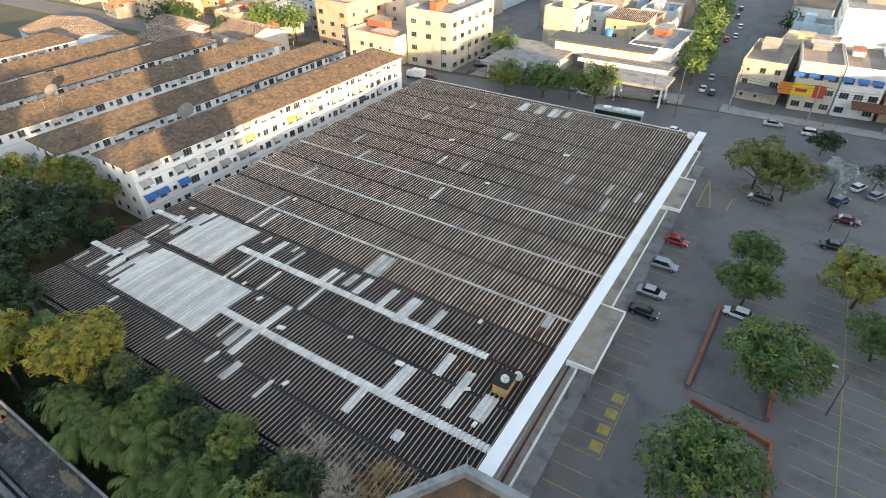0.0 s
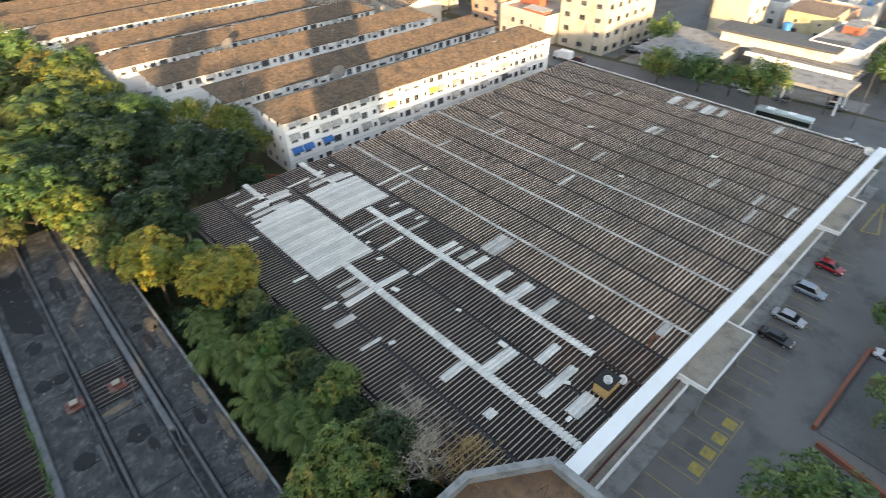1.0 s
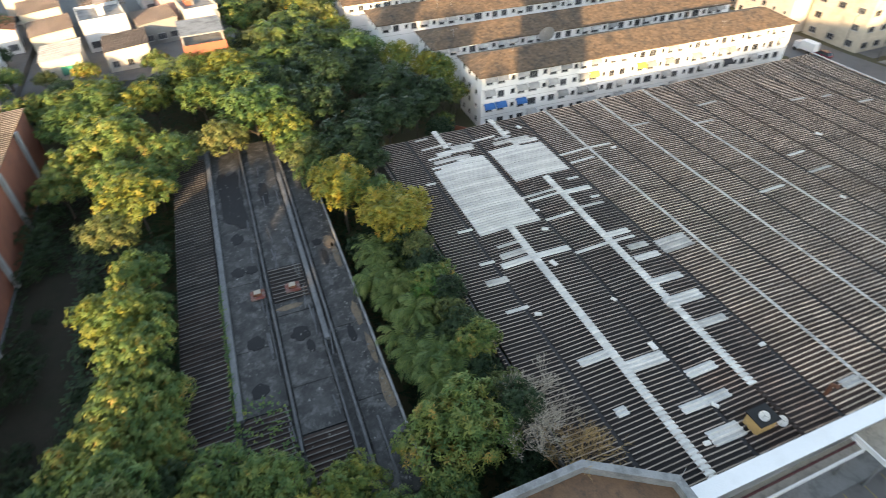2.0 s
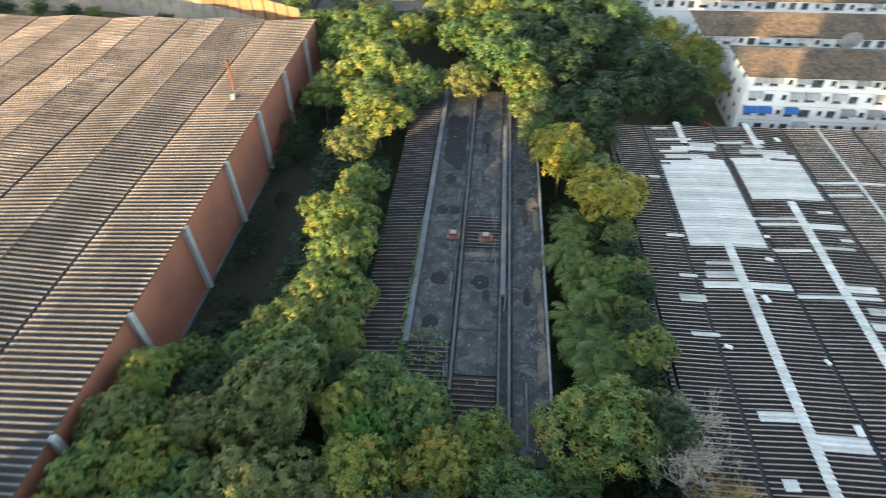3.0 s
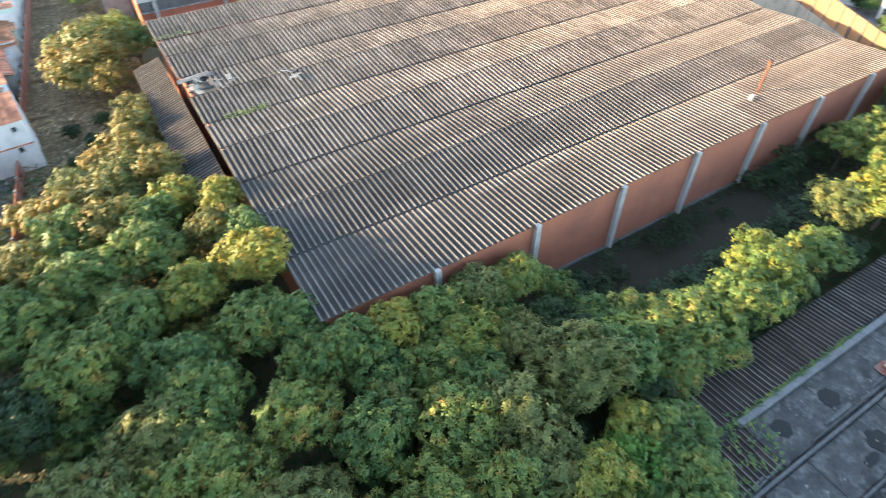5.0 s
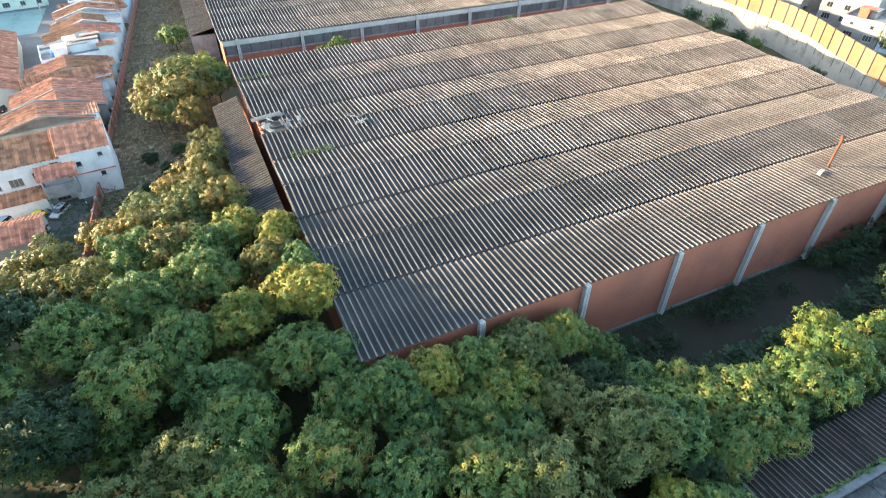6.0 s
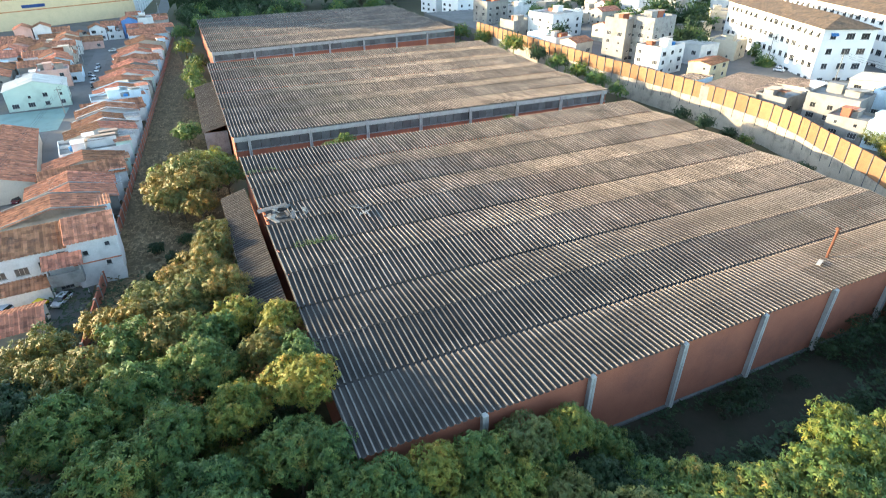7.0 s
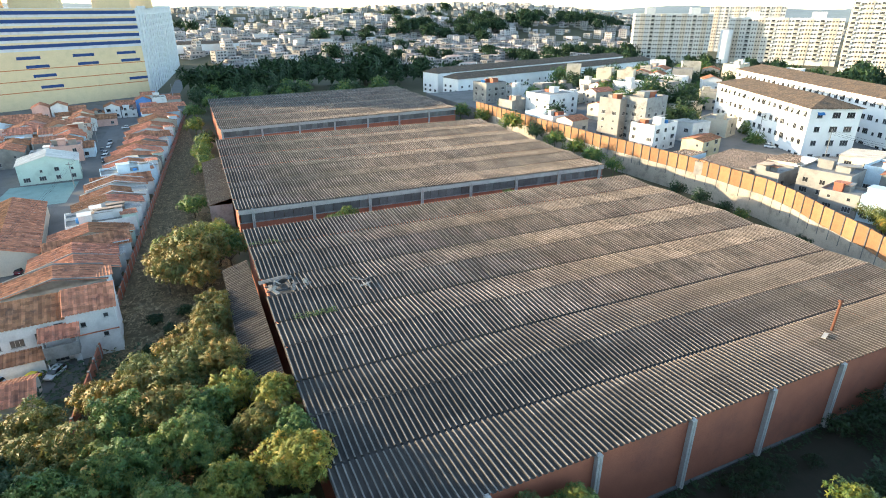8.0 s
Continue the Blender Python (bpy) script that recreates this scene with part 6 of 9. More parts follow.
# ---- the shopping mall ----
def build_mall():
    m = thing("shopping_mall", "huge cream and white mall with blue stripes and blank walls", "shopping mall")
    A, B, C, D = Vector((118, -398, 0)), Vector((5, -456, 0)), Vector((-22, -655, 0)), Vector((120, -620, 0))
    H = 56
    def wall(name, p, q, z0, z1, off, mat_key, u0=0.0, u1=1.0, label=""):
        d = (q - p)
        n = Vector((d.y, -d.x, 0)).normalized()
        if n.dot((p + q) / 2 - (A + C) / 2) < 0:
            n = -n
        a, b2 = p + d * u0, p + d * u1
        bm2 = bmesh.new()
        vs = [a - n * 0.5, b2 - n * 0.5, b2 + n * off, a + n * off]
        lo, hi = [bm2.verts.new((v.x, v.y, z0)) for v in vs], [bm2.verts.new((v.x, v.y, z1)) for v in vs]
        bm2.faces.new(lo[::-1]), bm2.faces.new(hi)
        for i in range(4):
            j = (i + 1) % 4
            bm2.faces.new((lo[i], lo[j], hi[j], hi[i]))
        return part(name, bm2, P[mat_key], m, label)
    bm = bmesh.new()
    prism(bm, [(p.x, p.y) for p in (A, D, C, B)], 0, H)
    part("wall", bm, P["mallwhite"], m)
    wall("facade", A, B, 0, 32.5, 0.3, "mall", 0, 0.985, "cream painted facade")
    for i in range(5):
        wall("stripe", A, B, 34.2 + i * 4.6, 36.2 + i * 4.6, 0.35, "mallblue", 0, 0.985, "blue stripe")
        wall("cream_band", A, B, 36.2 + i * 4.6, 37.4 + i * 4.6, 0.25, "mall", 0, 0.985)
    for z in (9.5, 15.8, 22.2):
        wall("line", A, B, z, z + 0.5, 0.4, "orange", 0, 0.985)
    for u, z in ((0.40, 28), (0.64, 28), (0.85, 28), (0.43, 23), (0.655, 23), (0.865, 23.2), (0.45, 17.6), (0.47, 11), (0.888, 11.5), (0.13, 26), (0.18, 14)):
        wall("opening", A, B, z, z + 1.7, 0.38, "mallblue", u, u + 0.098, "blue louvred opening")
    d = C - B
    for i in range(16):
        wall("rib", B, C, 0, H - 4, 0.5, "mallwhite", 0.02 + i * 0.06, 0.028 + i * 0.06)
    for i in range(6):
        wall("ledge", B, C, 33 + i * 4.6, 34.4 + i * 4.6, 0.3, "mallwhite", 0, 1)
    for i, (x, y, w, dd, h) in enumerate(((60, -450, 26, 16, 8), (20, -470, 22, 14, 7), (95, -440, 36, 20, 9), (3, -500, 16, 14, 10))):
        bm = bmesh.new()
        box(bm, x - w / 2, y - dd / 2, H, x + w / 2, y + dd / 2, H + h)
        for k in range(4):
            box(bm, x - w / 2 - 0.4, y - dd / 2 - 0.4, H + h * (k + 0.4) / 4.5, x + w / 2 + 0.4, y + dd / 2 + 0.4, H + h * (k + 0.6) / 4.5)
        part("plant_room", bm, P["mall"], m)


build_mall()


# ---- the high boundary wall with orange panels and the terrace behind ----
WALL_LINE = [(-121.5, -39), (-129, -52), (-136, -64), (-142, -78), (-147.5, -89), (-151, -100), (-152, -125), (-151, -141), (-150, -156), (-148.5, -168), (-148, -190), (-147, -209), (-146, -262)]


def build_high_wall():
    b = thing("high_wall", "tall stained concrete wall topped with orange panels", "wall", kind="structure")
    total = 0
    for (x0, y0), (x1, y1) in zip(WALL_LINE, WALL_LINE[1:]):
        L, a = math.hypot(x1 - x0, y1 - y0), math.degrees(math.atan2(y1 - y0, x1 - x0))
        q = pose(x0, y0, 0, 0, 0, a)
        bm = bmesh.new()
        box(bm, 0, -0.35, 0, L, 0.35, 7.2, q)
        part("concrete_wall", bm, M["pale_concrete"], b)
        n = max(1, round(L / 4.2))
        pan, post = one_box(0.12, -0.14, 7.2, L / n - 0.12, 0.14, 11.9, "panel", M["orange_wall"]), one_box(-0.13, -0.38, 4.5, 0.13, 0.38, 12.0, "post", M["slab_beam"])
        for i in range(n):
            piece("panel", pan, b, q @ pose(i * L / n, 0, 0))
            piece("post", post, b, q @ pose(i * L / n, 0, 0))
    return b


build_high_wall()
sheet("terrace", [(-124, -40), (-131, -52), (-138, -64), (-144, -78), (-149.5, -89), (-153, -100), (-154, -125), (-153, -141), (-152, -156), (-150.5, -168), (-150, -190), (-149, -209), (-148, -330), (-420, -330), (-420, -40)], 7.5, M["town"], "raised paved terrace behind the high wall", "ground", 7.4)
sheet("terrace", [(-136, -39.6), (-134, 6), (-420, 6), (-420, -39.6)], 6.5, M["town"], "raised earth terrace behind the wooded lot", "ground", 6.4)
TER = "houses behind the high wall"
building("house", -165.8, -179.9, 11, 10, 15.3, 12, P["grey"], "slab", "unfinished grey rendered four-storey house", "house", {"right": 2, "back": 2}, 4, group=TER, z=7.5, tank=1)
building("house", -173.3, -172.4, 14, 10, 16.3, 12, M["concrete"], "flat", "grey concrete house with roof terrace", "house", {"right": 3, "back": 3}, 5, group=TER, z=7.5, tank=2)
building("house", -164.8, -158.3, 15, 10, 9.1, 12, P["white"], "flat", "stained white house with round windows and roof terrace", "house", {"right": 3, "back": 3}, 3, group=TER, z=7.5, tank=1)
building("house", -173.3, -143.2, 13, 8, 5.8, 14, P["yellow"], "gable", "yellow house with tile roof above the wall", "house", {"right": 2, "back": 2}, 2, group=TER, z=7.5, rise=0.8)
building("hall", -165.8, -120.6, 26, 17, 3.7, 14, P["grey"], "shed", "low hall with dark sheet roof", "hall", {"right": 2}, 1, group=TER, z=7.5, rise=1.2, roof_mat=M["market_roof"])
building("house", -166.7, -92.3, 12, 13, 6.9, 14, P["grey"], "flat", "grey concrete block house with sheet roof", "house", {"right": 3, "back": 2}, 2, group=TER, z=7.5)
building("house", -156.4, -82.0, 9, 9, 5.1, 14, P["grey"], "slab", "grey rendered lower house", "house", {"right": 2, "back": 2}, 2, group=TER, z=7.5)
building("house", -175.2, -237.4, 20, 16, 9.8, 10, P["white"], "flat", "white two-storey house with yellow awnings", "house", {"right": 3, "back": 3}, 3, group=TER, z=7.5, tank=1)
building("house", -162.0, -224.2, 14, 12, 3.9, 10, P["bluewhite"], "shed", "low house with pale blue sheet roof", "house", {"right": 2}, 1, group=TER, z=7.5, rise=1.0, roof_mat=P["bluewhite"])
building("house", -166.7, -284.5, 14, 12, 10.2, 8, P["grey"], "flat", "weathered grey three-storey house", "house", {"right": 2, "back": 3}, 3, group=TER, z=7.5, tank=2)
building("house", -184.6, -197.8, 12, 10, 6.5, 8, P["pink"], "flat", "brick coloured house with open upper floor", "house", {"right": 2, "back": 3}, 2, group=TER, z=7.5)
ter_rnd = random.Random(77)


def in_blocks(x, y):
    """Inside the strip that the white apartment blocks stand on."""
    u = (x + 202.5) * -0.439 + (y + 124.5) * -0.898
    v = (x + 202.5) * -0.898 - (y + 124.5) * -0.439
    return -12 < u < 100 and -10 < v < 64


for x, y, w, d, h, rz, c, rf, mk, lb in ((-147, -60, 9, 8, 6.4, 8, "white", "gable", "clay", "white rendered house above the orange wall"), (-146.5, -47, 11, 8, 4.2, 6, "white", "shed", "market_dark", "low white house with dark sheet roof"), (-146, -31, 10, 8, 4.6, 4, "cream", "shed", "old_sheet", "cream house with a green shuttered opening"), (-147, -18, 11, 9, 4.4, 4, "sand", "shed", "market_dark", "house under a dark ribbed sheet roof"),
                                         (-137.5, -1.5, 11, 9, 5.6, 2, "grey", "slab", "concrete", "unfinished brick house with open upper floor"), (-157, -72, 9, 9, 6.0, 10, "bluewhite", "flat", "concrete", "pale blue house with roof terrace")):
    hb = building("house", x, y, w, d, h, rz, M["brick"] if "brick" in lb else P[c], rf, lb, "house", {"right": (3, "mid"), "back": 1}, 1, group=TER, z=7.5 if y < -41 else 6.5, rise=1.4, roof_mat=M[mk], clutter=False)
    if "shutter" in lb:
        part("shutter", one_box(w / 2, -0.6, 1.2, w / 2 + 0.06, 2.9, 3.0, "shutter", paint("green_shutter", (0.02, 0.26, 0.17))), None, hb, "green roller shutter")
    if "unfinished" in lb:
        for k in range(4):
            part("column", one_box(-w / 2 + 0.2 + k * 3.4, -d / 2 + 0.2, h, -w / 2 + 0.5 + k * 3.4, -d / 2 + 0.5, h + 2.6, "column", M["concrete"]), None, hb)
            part("column", one_box(-w / 2 + 0.2 + k * 3.4, d / 2 - 0.5, h, -w / 2 + 0.5 + k * 3.4, d / 2 - 0.2, h + 2.6, "column", M["concrete"]), None, hb)
        part("upper_slab", one_box(-w / 2, -d / 2, h + 2.6, w / 2, d / 2, h + 2.85, "upper_slab", M["concrete"]), None, hb)
for x, y, R, z, k in ((-150, -69, 3.4, 10.2, "olive"), (-146, -66, 2.8, 9.6, "yellow"), (-153.5, -74, 3.2, 10.2, "olive"), (-127, -41.5, 3.6, 10.0, "green"), (-132, -43.5, 3.2, 10.4, "yellow"), (-137, -40.5, 3.4, 9.8, "green"), (-136, -26, 3.2, 9.2, "yellow"), (-135, -12, 3.4, 9.4, "green"), (-141, -52.5, 2.2, 9.2, "green"), (-120.5, -37.0, 4.2, 8.4, "green"), (-137, -34, 2.6, 8.6, "olive")):
    tree(x, y, R, z, k, group="trees beyond the high wall")
for i in range(46):
    hx, hy = -168 - ter_rnd.uniform(0, 75), -300 + i * 5.2 + ter_rnd.uniform(-4, 4)
    if in_blocks(hx, hy) or any(math.hypot(hx - a, hy - b) < r for a, b, r in ((-166, -180, 13), (-173, -172, 14), (-165, -158, 14), (-173, -143, 13), (-166, -121, 20), (-167, -92, 15), (-156, -82, 12), (-175, -237, 18), (-162, -224, 14), (-167, -284, 15), (-185, -198, 13))):
        continue
    building("house", hx, hy, ter_rnd.uniform(9, 14), ter_rnd.uniform(8, 12), ter_rnd.choice((4, 6.5, 7)), ter_rnd.uniform(0, 20), P[ter_rnd.choice(("white", "grey", "cream", "sand"))], ter_rnd.choice(("flat", "gable", "shed")),
             "rendered house in the close-built quarter", "house", {"right": 2, "back": 1}, 2, group=TER, z=7.5, seed=i, clutter=i % 3 == 0)
for x, y, w, d, h, c, rf in ((-165, -47, 11, 10, 5.5, "white", "gable"), (-163, -34.5, 12, 9, 5.2, "cream", "shed"), (-163, -23, 12, 10, 6.6, "white", "slab"), (-161, -11.5, 11, 9, 5.0, "grey", "shed"), (-162, -1, 10, 8, 6.0, "sand", "slab"), (-163, -107, 12, 9, 4.2, "grey", "slab"), (-178, -112, 12, 9, 4.6, "sand", "shed"), (-158, -135, 9, 8, 3.6, "bluewhite", "shed"), (-158, -198, 10, 9, 5.2, "sand", "gable"), (-157, -210, 10, 8, 4.6, "white", "slab"), (-160, -248, 12, 10, 6.2, "grey", "flat"), (-178, -70, 12, 10, 5, "grey", "shed"), (-177, -53, 12, 9, 4.5, "white", "shed"), (-177, -38, 12, 9, 6.5, "cream", "shed"), (-178, -24, 14, 10, 5.2, "grey", "shed"), (-176, -6, 13, 9, 7.5, "pink", "flat"), (-186, -86, 12, 12, 7, "bluewhite", "flat"), (-192, -60, 12, 11, 6, "white", "gable"), (-190, -42, 12, 11, 7, "sand", "flat"), (-188, -10, 12, 11, 6, "white", "gable"), (-172, 12, 10, 9, 5, "grey", "flat")):
    building("house", x, y, w, d, h, 10, P[c], rf, HOUSE_LABELS[c] + " behind the wooded lot", "house", {"right": (3, "big"), "back": 2}, 1, group=TER, z=7.3 if y < -41 else 6.5 if y < 8 else 0.5, rise=1.4, roof_mat=M["market_roof"] if rf == "shed" and c != "white" else None)
for i in range(60):
    x, y = -158 - ter_rnd.uniform(0, 130), -62 - ter_rnd.uniform(0, 260)
    if any(abs(x - a) < 15 and abs(y - b) < 12 for a, b in ((-176, -191), (-184, -183), (-175, -168), (-184, -152), (-176, -128), (-177, -98), (-166, -87), (-186, -252), (-172, -238), (-177, -302), (-196, -210))) or in_blocks(x, y) or (-320 < x < -240 and -250 < y < -130):
        continue
    tree(x, y, ter_rnd.uniform(3.5, 6.5), ter_rnd.uniform(11, 13.5), ter_rnd.choice(("dark", "green", "dark")), "far", group="trees beyond the high wall")
for x, y, R in ((-142, -55, 3.0), (-147, -60, 3.6), (-152, -66, 3.2), (-150, -52, 3.4), (-156, -74, 3.0), (-146, -47, 3.4), (-154, -58, 2.8), (-160, -62, 3.4), (-139, -46, 2.6), (-152, -44, 3.0)):
    tree(x, y, R, 9.6, "dark" if R < 3.3 else "green", group="trees beyond the high wall")
for i in range(26):
    x, y = -200 - ter_rnd.uniform(0, 190), -300 - ter_rnd.uniform(0, 40)
    tree(x, y, ter_rnd.uniform(4, 6.5), ter_rnd.uniform(6.5, 9.5), "dark", "far", group="trees beyond the high wall")
for i in range(34):
    tree(-15 - ter_rnd.uniform(0, 130), -352 - ter_rnd.uniform(0, 50), ter_rnd.uniform(4, 7), ter_rnd.uniform(5, 8), ter_rnd.choice(("dark", "dark", "green")), "far", group="trees beyond the warehouses")
# white apartment blocks farther off
FAR = "white apartment blocks beyond the high wall"
def long_block(x0, y0, x1, y1, d, h, label, cols, floors, z=0.0, sides=("back",)):
    L, a = math.hypot(x1 - x0, y1 - y0), math.degrees(math.atan2(y1 - y0, x1 - x0))
    spec = {"back": (cols, "mid"), "front": (cols, "mid"), "right": (3, "big"), "left": (3, "big")}
    return building("apartment_block", (x0 + x1) / 2, (y0 + y1) / 2, L, d, h, a, M["white_paint"], "hip", label, "apartment block", {k: spec[k] for k in sides}, floors, 3.0, FAR, rise=3.0, z=z)


def white_block(x0, y0, x1, y1, d, z, h, label):
    """Four storeys of white flats under a brown hipped roof, seen on its long side and end."""
    L, a = math.hypot(x1 - x0, y1 - y0), math.degrees(math.atan2(y1 - y0, x1 - x0))
    b = thing("apartment_block", label, "apartment block", pose(x0, y0, z, 0, 0, a), FAR)
    bm = bmesh.new()
    box(bm, 0, -d, -3, L, 0, h)
    part("wall", bm, M["white_paint"], b)
    bm = bmesh.new()
    hip_roof(bm, 0, d, 0, L, h, 3.2, 0.7, 8.0)
    o = part("roof", bm, M["apt_tile"], b, "brown weathered tile roof")
    o.matrix_basis = pose(0, 0, 0, 0, 0, -90)
    st = h / 4.0
    rnd = random.Random(int(L * 10))
    s_ = Matrix.Scale(1.35, 4)
    for f in range(4):
        x, k = 2.6, 0
        while x < L - 2:
            piece("window", FAR_WIN[("mid", "mid", "small", "big")[k % 4]], b, pose(x, 0, f * st + 1.5, 0, 0, 90) @ s_)
            if f == 3 and rnd.random() < 0.7 or rnd.random() < 0.15:
                piece("awning", AWN["awning_grey"], b, pose(x, 0, f * st + 2.9, 0, 0, 90) @ s_)
            x += rnd.uniform(3.6, 4.6)
            k += 1
        for y in (d * 0.2, d * 0.52, d * 0.8):
            piece("window", FAR_WIN["big" if y > d / 2 else "mid"], b, pose(0, -y, f * st + 1.5, 0, 0, 180) @ s_)
    piece("awning", AWN["blue"], b, pose(0, -d * 0.2, 3 * st + 2.9, 0, 0, 180) @ s_)
    return b


white_block(-202.5, -124.5, -234.5, -190, 18, 5.0, 19.5, "white apartment block with brown hipped tile roof and window rows")
white_block(-238, -114, -287, -222, 18, 5.0, 20.5, "white apartment block with long brown hipped tile roof")
long_block(-400, -406, -176, -352, 16, 13, "long white apartment block with dark hipped roof", 36, 3, 0, ("back", "right"))
long_block(-392, -436, -172, -376, 16, 13.5, "long white apartment block with dark hipped roof", 30, 2, 1, ("right",))
long_block(-130, -755, 60, -715, 18, 16, "far white apartment block with dark roof", 26, 2, 2, ("back",))
for i in range(70):
    x, y = -225 - ter_rnd.uniform(0, 190), -205 - ter_rnd.uniform(0, 150)
    if not in_blocks(x, y):
        tree(x, y, ter_rnd.uniform(5, 8.5), ter_rnd.uniform(6.5, 12), ter_rnd.choice(("dark", "dark", "green")), group="trees beyond the high wall")
for i in range(34):
    x, y = -235 - ter_rnd.uniform(0, 150), -200 - ter_rnd.uniform(0, 140)
    if not in_blocks(x, y):
        building("house", x, y, ter_rnd.uniform(9, 15), ter_rnd.uniform(9, 13), ter_rnd.choice((6, 9, 9.5, 12)), ter_rnd.uniform(10, 50), P[ter_rnd.choice(("white", "grey", "cream", "white"))], ter_rnd.choice(("flat", "gable", "slab")), "rendered house in the close-built quarter", "house", {"back": 2, "right": 2}, 2, 3.0, TER, z=7.0, seed=500 + i, clutter=False)
for x, yy, R, z, k in ((-212, -208, 9, 17, "dark"), (-219, -216, 8, 16, "dark"), (-206, -203, 7, 14, "dark"), (-212, -208, 7, 15, "dark"), (-224, -200, 8, 16, "dark"), (-216, -190, 6, 13, "dark"), (-221, -158, 5, 9, "green"), (-208, -147, 4, 8, "green"), (-198, -255, 6, 10, "dark"), (-164, -262, 5, 7, "dark"), (-150, -196, 3.5, 5, "green"), (-152, -215, 4, 5, "green"), (-150, -180, 3.5, 4, "yellow"),
                       (-148, -230, 5, 7, "yellow"), (-143, -250, 5, 6, "yellow"), (-140, -268, 5, 6, "green"), (-156, -66, 4, 11, "green"), (-160, -58, 4.5, 11, "dark"), (-166, -46, 5, 11, "dark"), (-140, -112, 3, 4.5, "dark"), (-139, -103, 2.6, 4, "dark"), (-137, -96, 2.4, 4.5, "green"), (-141, -122, 3, 4, "dark"), (-131, -75, 2.5, 5, "dark"), (-128, -66, 2.5, 4, "green"), (-136, -146, 3, 6.5, "green"), (-137, -158, 4, 7, "green"), (-138, -170, 4, 7.5, "yellow"), (-139, -184, 4, 8, "green"), (-141, -200, 4.5, 8, "dark"), (-139, -216, 5, 9, "yellow")):
    tree(x, yy, R, z, k, group="trees beyond the high wall")


# ---- towers ----
def tower(x, y, w, d, h, rz, label, cols, side_cols):
    """A slab of flats: window columns, balcony columns and a cream stripe; the front looks along +y."""
    b = thing("tower_block", label, "tower block", pose(x, y, 0, 0, 0, rz), "residential towers")
    bm = bmesh.new()
    box(bm, -w / 2, -d / 2, 0, w / 2, d / 2, h)
    part("wall", bm, P["tower"], b)
    for s in (-0.28, 0.3):
        bm = bmesh.new()
        box(bm, w * s - w * 0.06, -d / 4, h, w * s + w * 0.06, d / 4, h + 6)
        part("lift_house", bm, P["tower"], b)
    floors = int(h / 4.1)
    step = w / cols
    for c in range(cols):
        u = -w / 2 + step * (c + 0.5)
        if c % 4 == 1:
            bm = bmesh.new()
            box(bm, u - step * 0.5, d / 2, 0, u + step * 0.5, d / 2 + 0.5, h)
            part("cream_stripe", bm, P["towercream"], b)
        if c % 4 == 3:
            bm, sl = bmesh.new(), bmesh.new()
            for f in range(1, floors):
                box(bm, u - 1.7, d / 2 - 0.1, f * 4.1 + 0.7, u + 1.7, d / 2 + 0.12, f * 4.1 + 3.3)
                box(sl, u - 2.0, d / 2, f * 4.1 + 0.2, u + 2.0, d / 2 + 1.6, f * 4.1 + 1.5)
            part("balcony_door_column", bm, M["glass"], b)["kind"] = "stuff"
            part("balcony_column", sl, M["pilaster"], b)["kind"] = "stuff"
        else:
            bm = bmesh.new()
            for f in range(1, floors):
                for e in (-0.22, 0.24):
                    box(bm, u + step * e - 0.62, d / 2 - 0.1, f * 4.1 + 1.3, u + step * e + 0.62, d / 2 + 0.62, f * 4.1 + 2.8)
            part("window_column", bm, M["glass"], b)["kind"] = "stuff"
    for c in range(side_cols):
        v = -d / 2 + d * (c + 0.5) / side_cols
        for s in (-1, 1):
            bm = bmesh.new()
            for f in range(1, floors):
                box(bm, min(s * (w / 2 - 0.1), s * (w / 2 + 0.1)), v - 0.8, f * 4.1 + 1.2, max(s * (w / 2 - 0.1), s * (w / 2 + 0.1)), v + 0.8, f * 4.1 + 3.0)
            part("window_column", bm, M["glass"], b)["kind"] = "stuff"
    return b


tower(-516, -492, 80, 18, 50, -36, "beige and white residential tower block", 15, 3)
tower(-608, -424, 105, 20, 46, -55, "beige and white residential tower block", 19, 3)
tower(-600, -330, 40, 26, 64, -60, "tall beige residential tower block", 8, 4)
tower(-720, -560, 90, 22, 58, -50, "beige and white residential tower block", 15, 3)
tower(-655, -280, 46, 24, 54, -60, "beige residential tower block", 9, 4)
tower(-790, -420, 80, 24, 66, -60, "tall beige residential tower block", 14, 4)
b = thing("water_tower", "white cylindrical water tower", "water tower", pose(-560, -455, 0))
bm = bmesh.new()
tube(bm, (0, 0, 0), (0, 0, 34), 6, 6, 20)
part("shaft", bm, M["white_paint"], b)


# ---- buildings across the main street ----
CITY = "shops and flats across the main street"
building("apartment_building", -98.2, 162, 16.2, 26, 16.2, -1, P["cream"], "flat", "cream four-storey corner building with shops below", "apartment building", {"front": (3, "big"), "right": (6, "big")}, 4, 3.9, CITY)
building("shop_building", -117, 153, 20, 16, 8.2, -6, P["sand"], "slab", "low cream building with shops and dark roof", "shop", {"front": 5}, 2, 3.6, CITY, tank=2, roof_mat=M["market_dark"])
building("apartment_building", -136, 158, 15, 18, 15, -6, P["peach"], "flat", "peach and white five-storey building", "apartment building", {"front": (3, "big"), "right": (3, "mid")}, 4, 3.4, CITY)
building("apartment_building", -128, 176, 18, 18, 21, -3, P["sand"], "flat", "tall weathered beige building with blank wall", "apartment building", {"front": 2}, 6, 3.2, CITY)
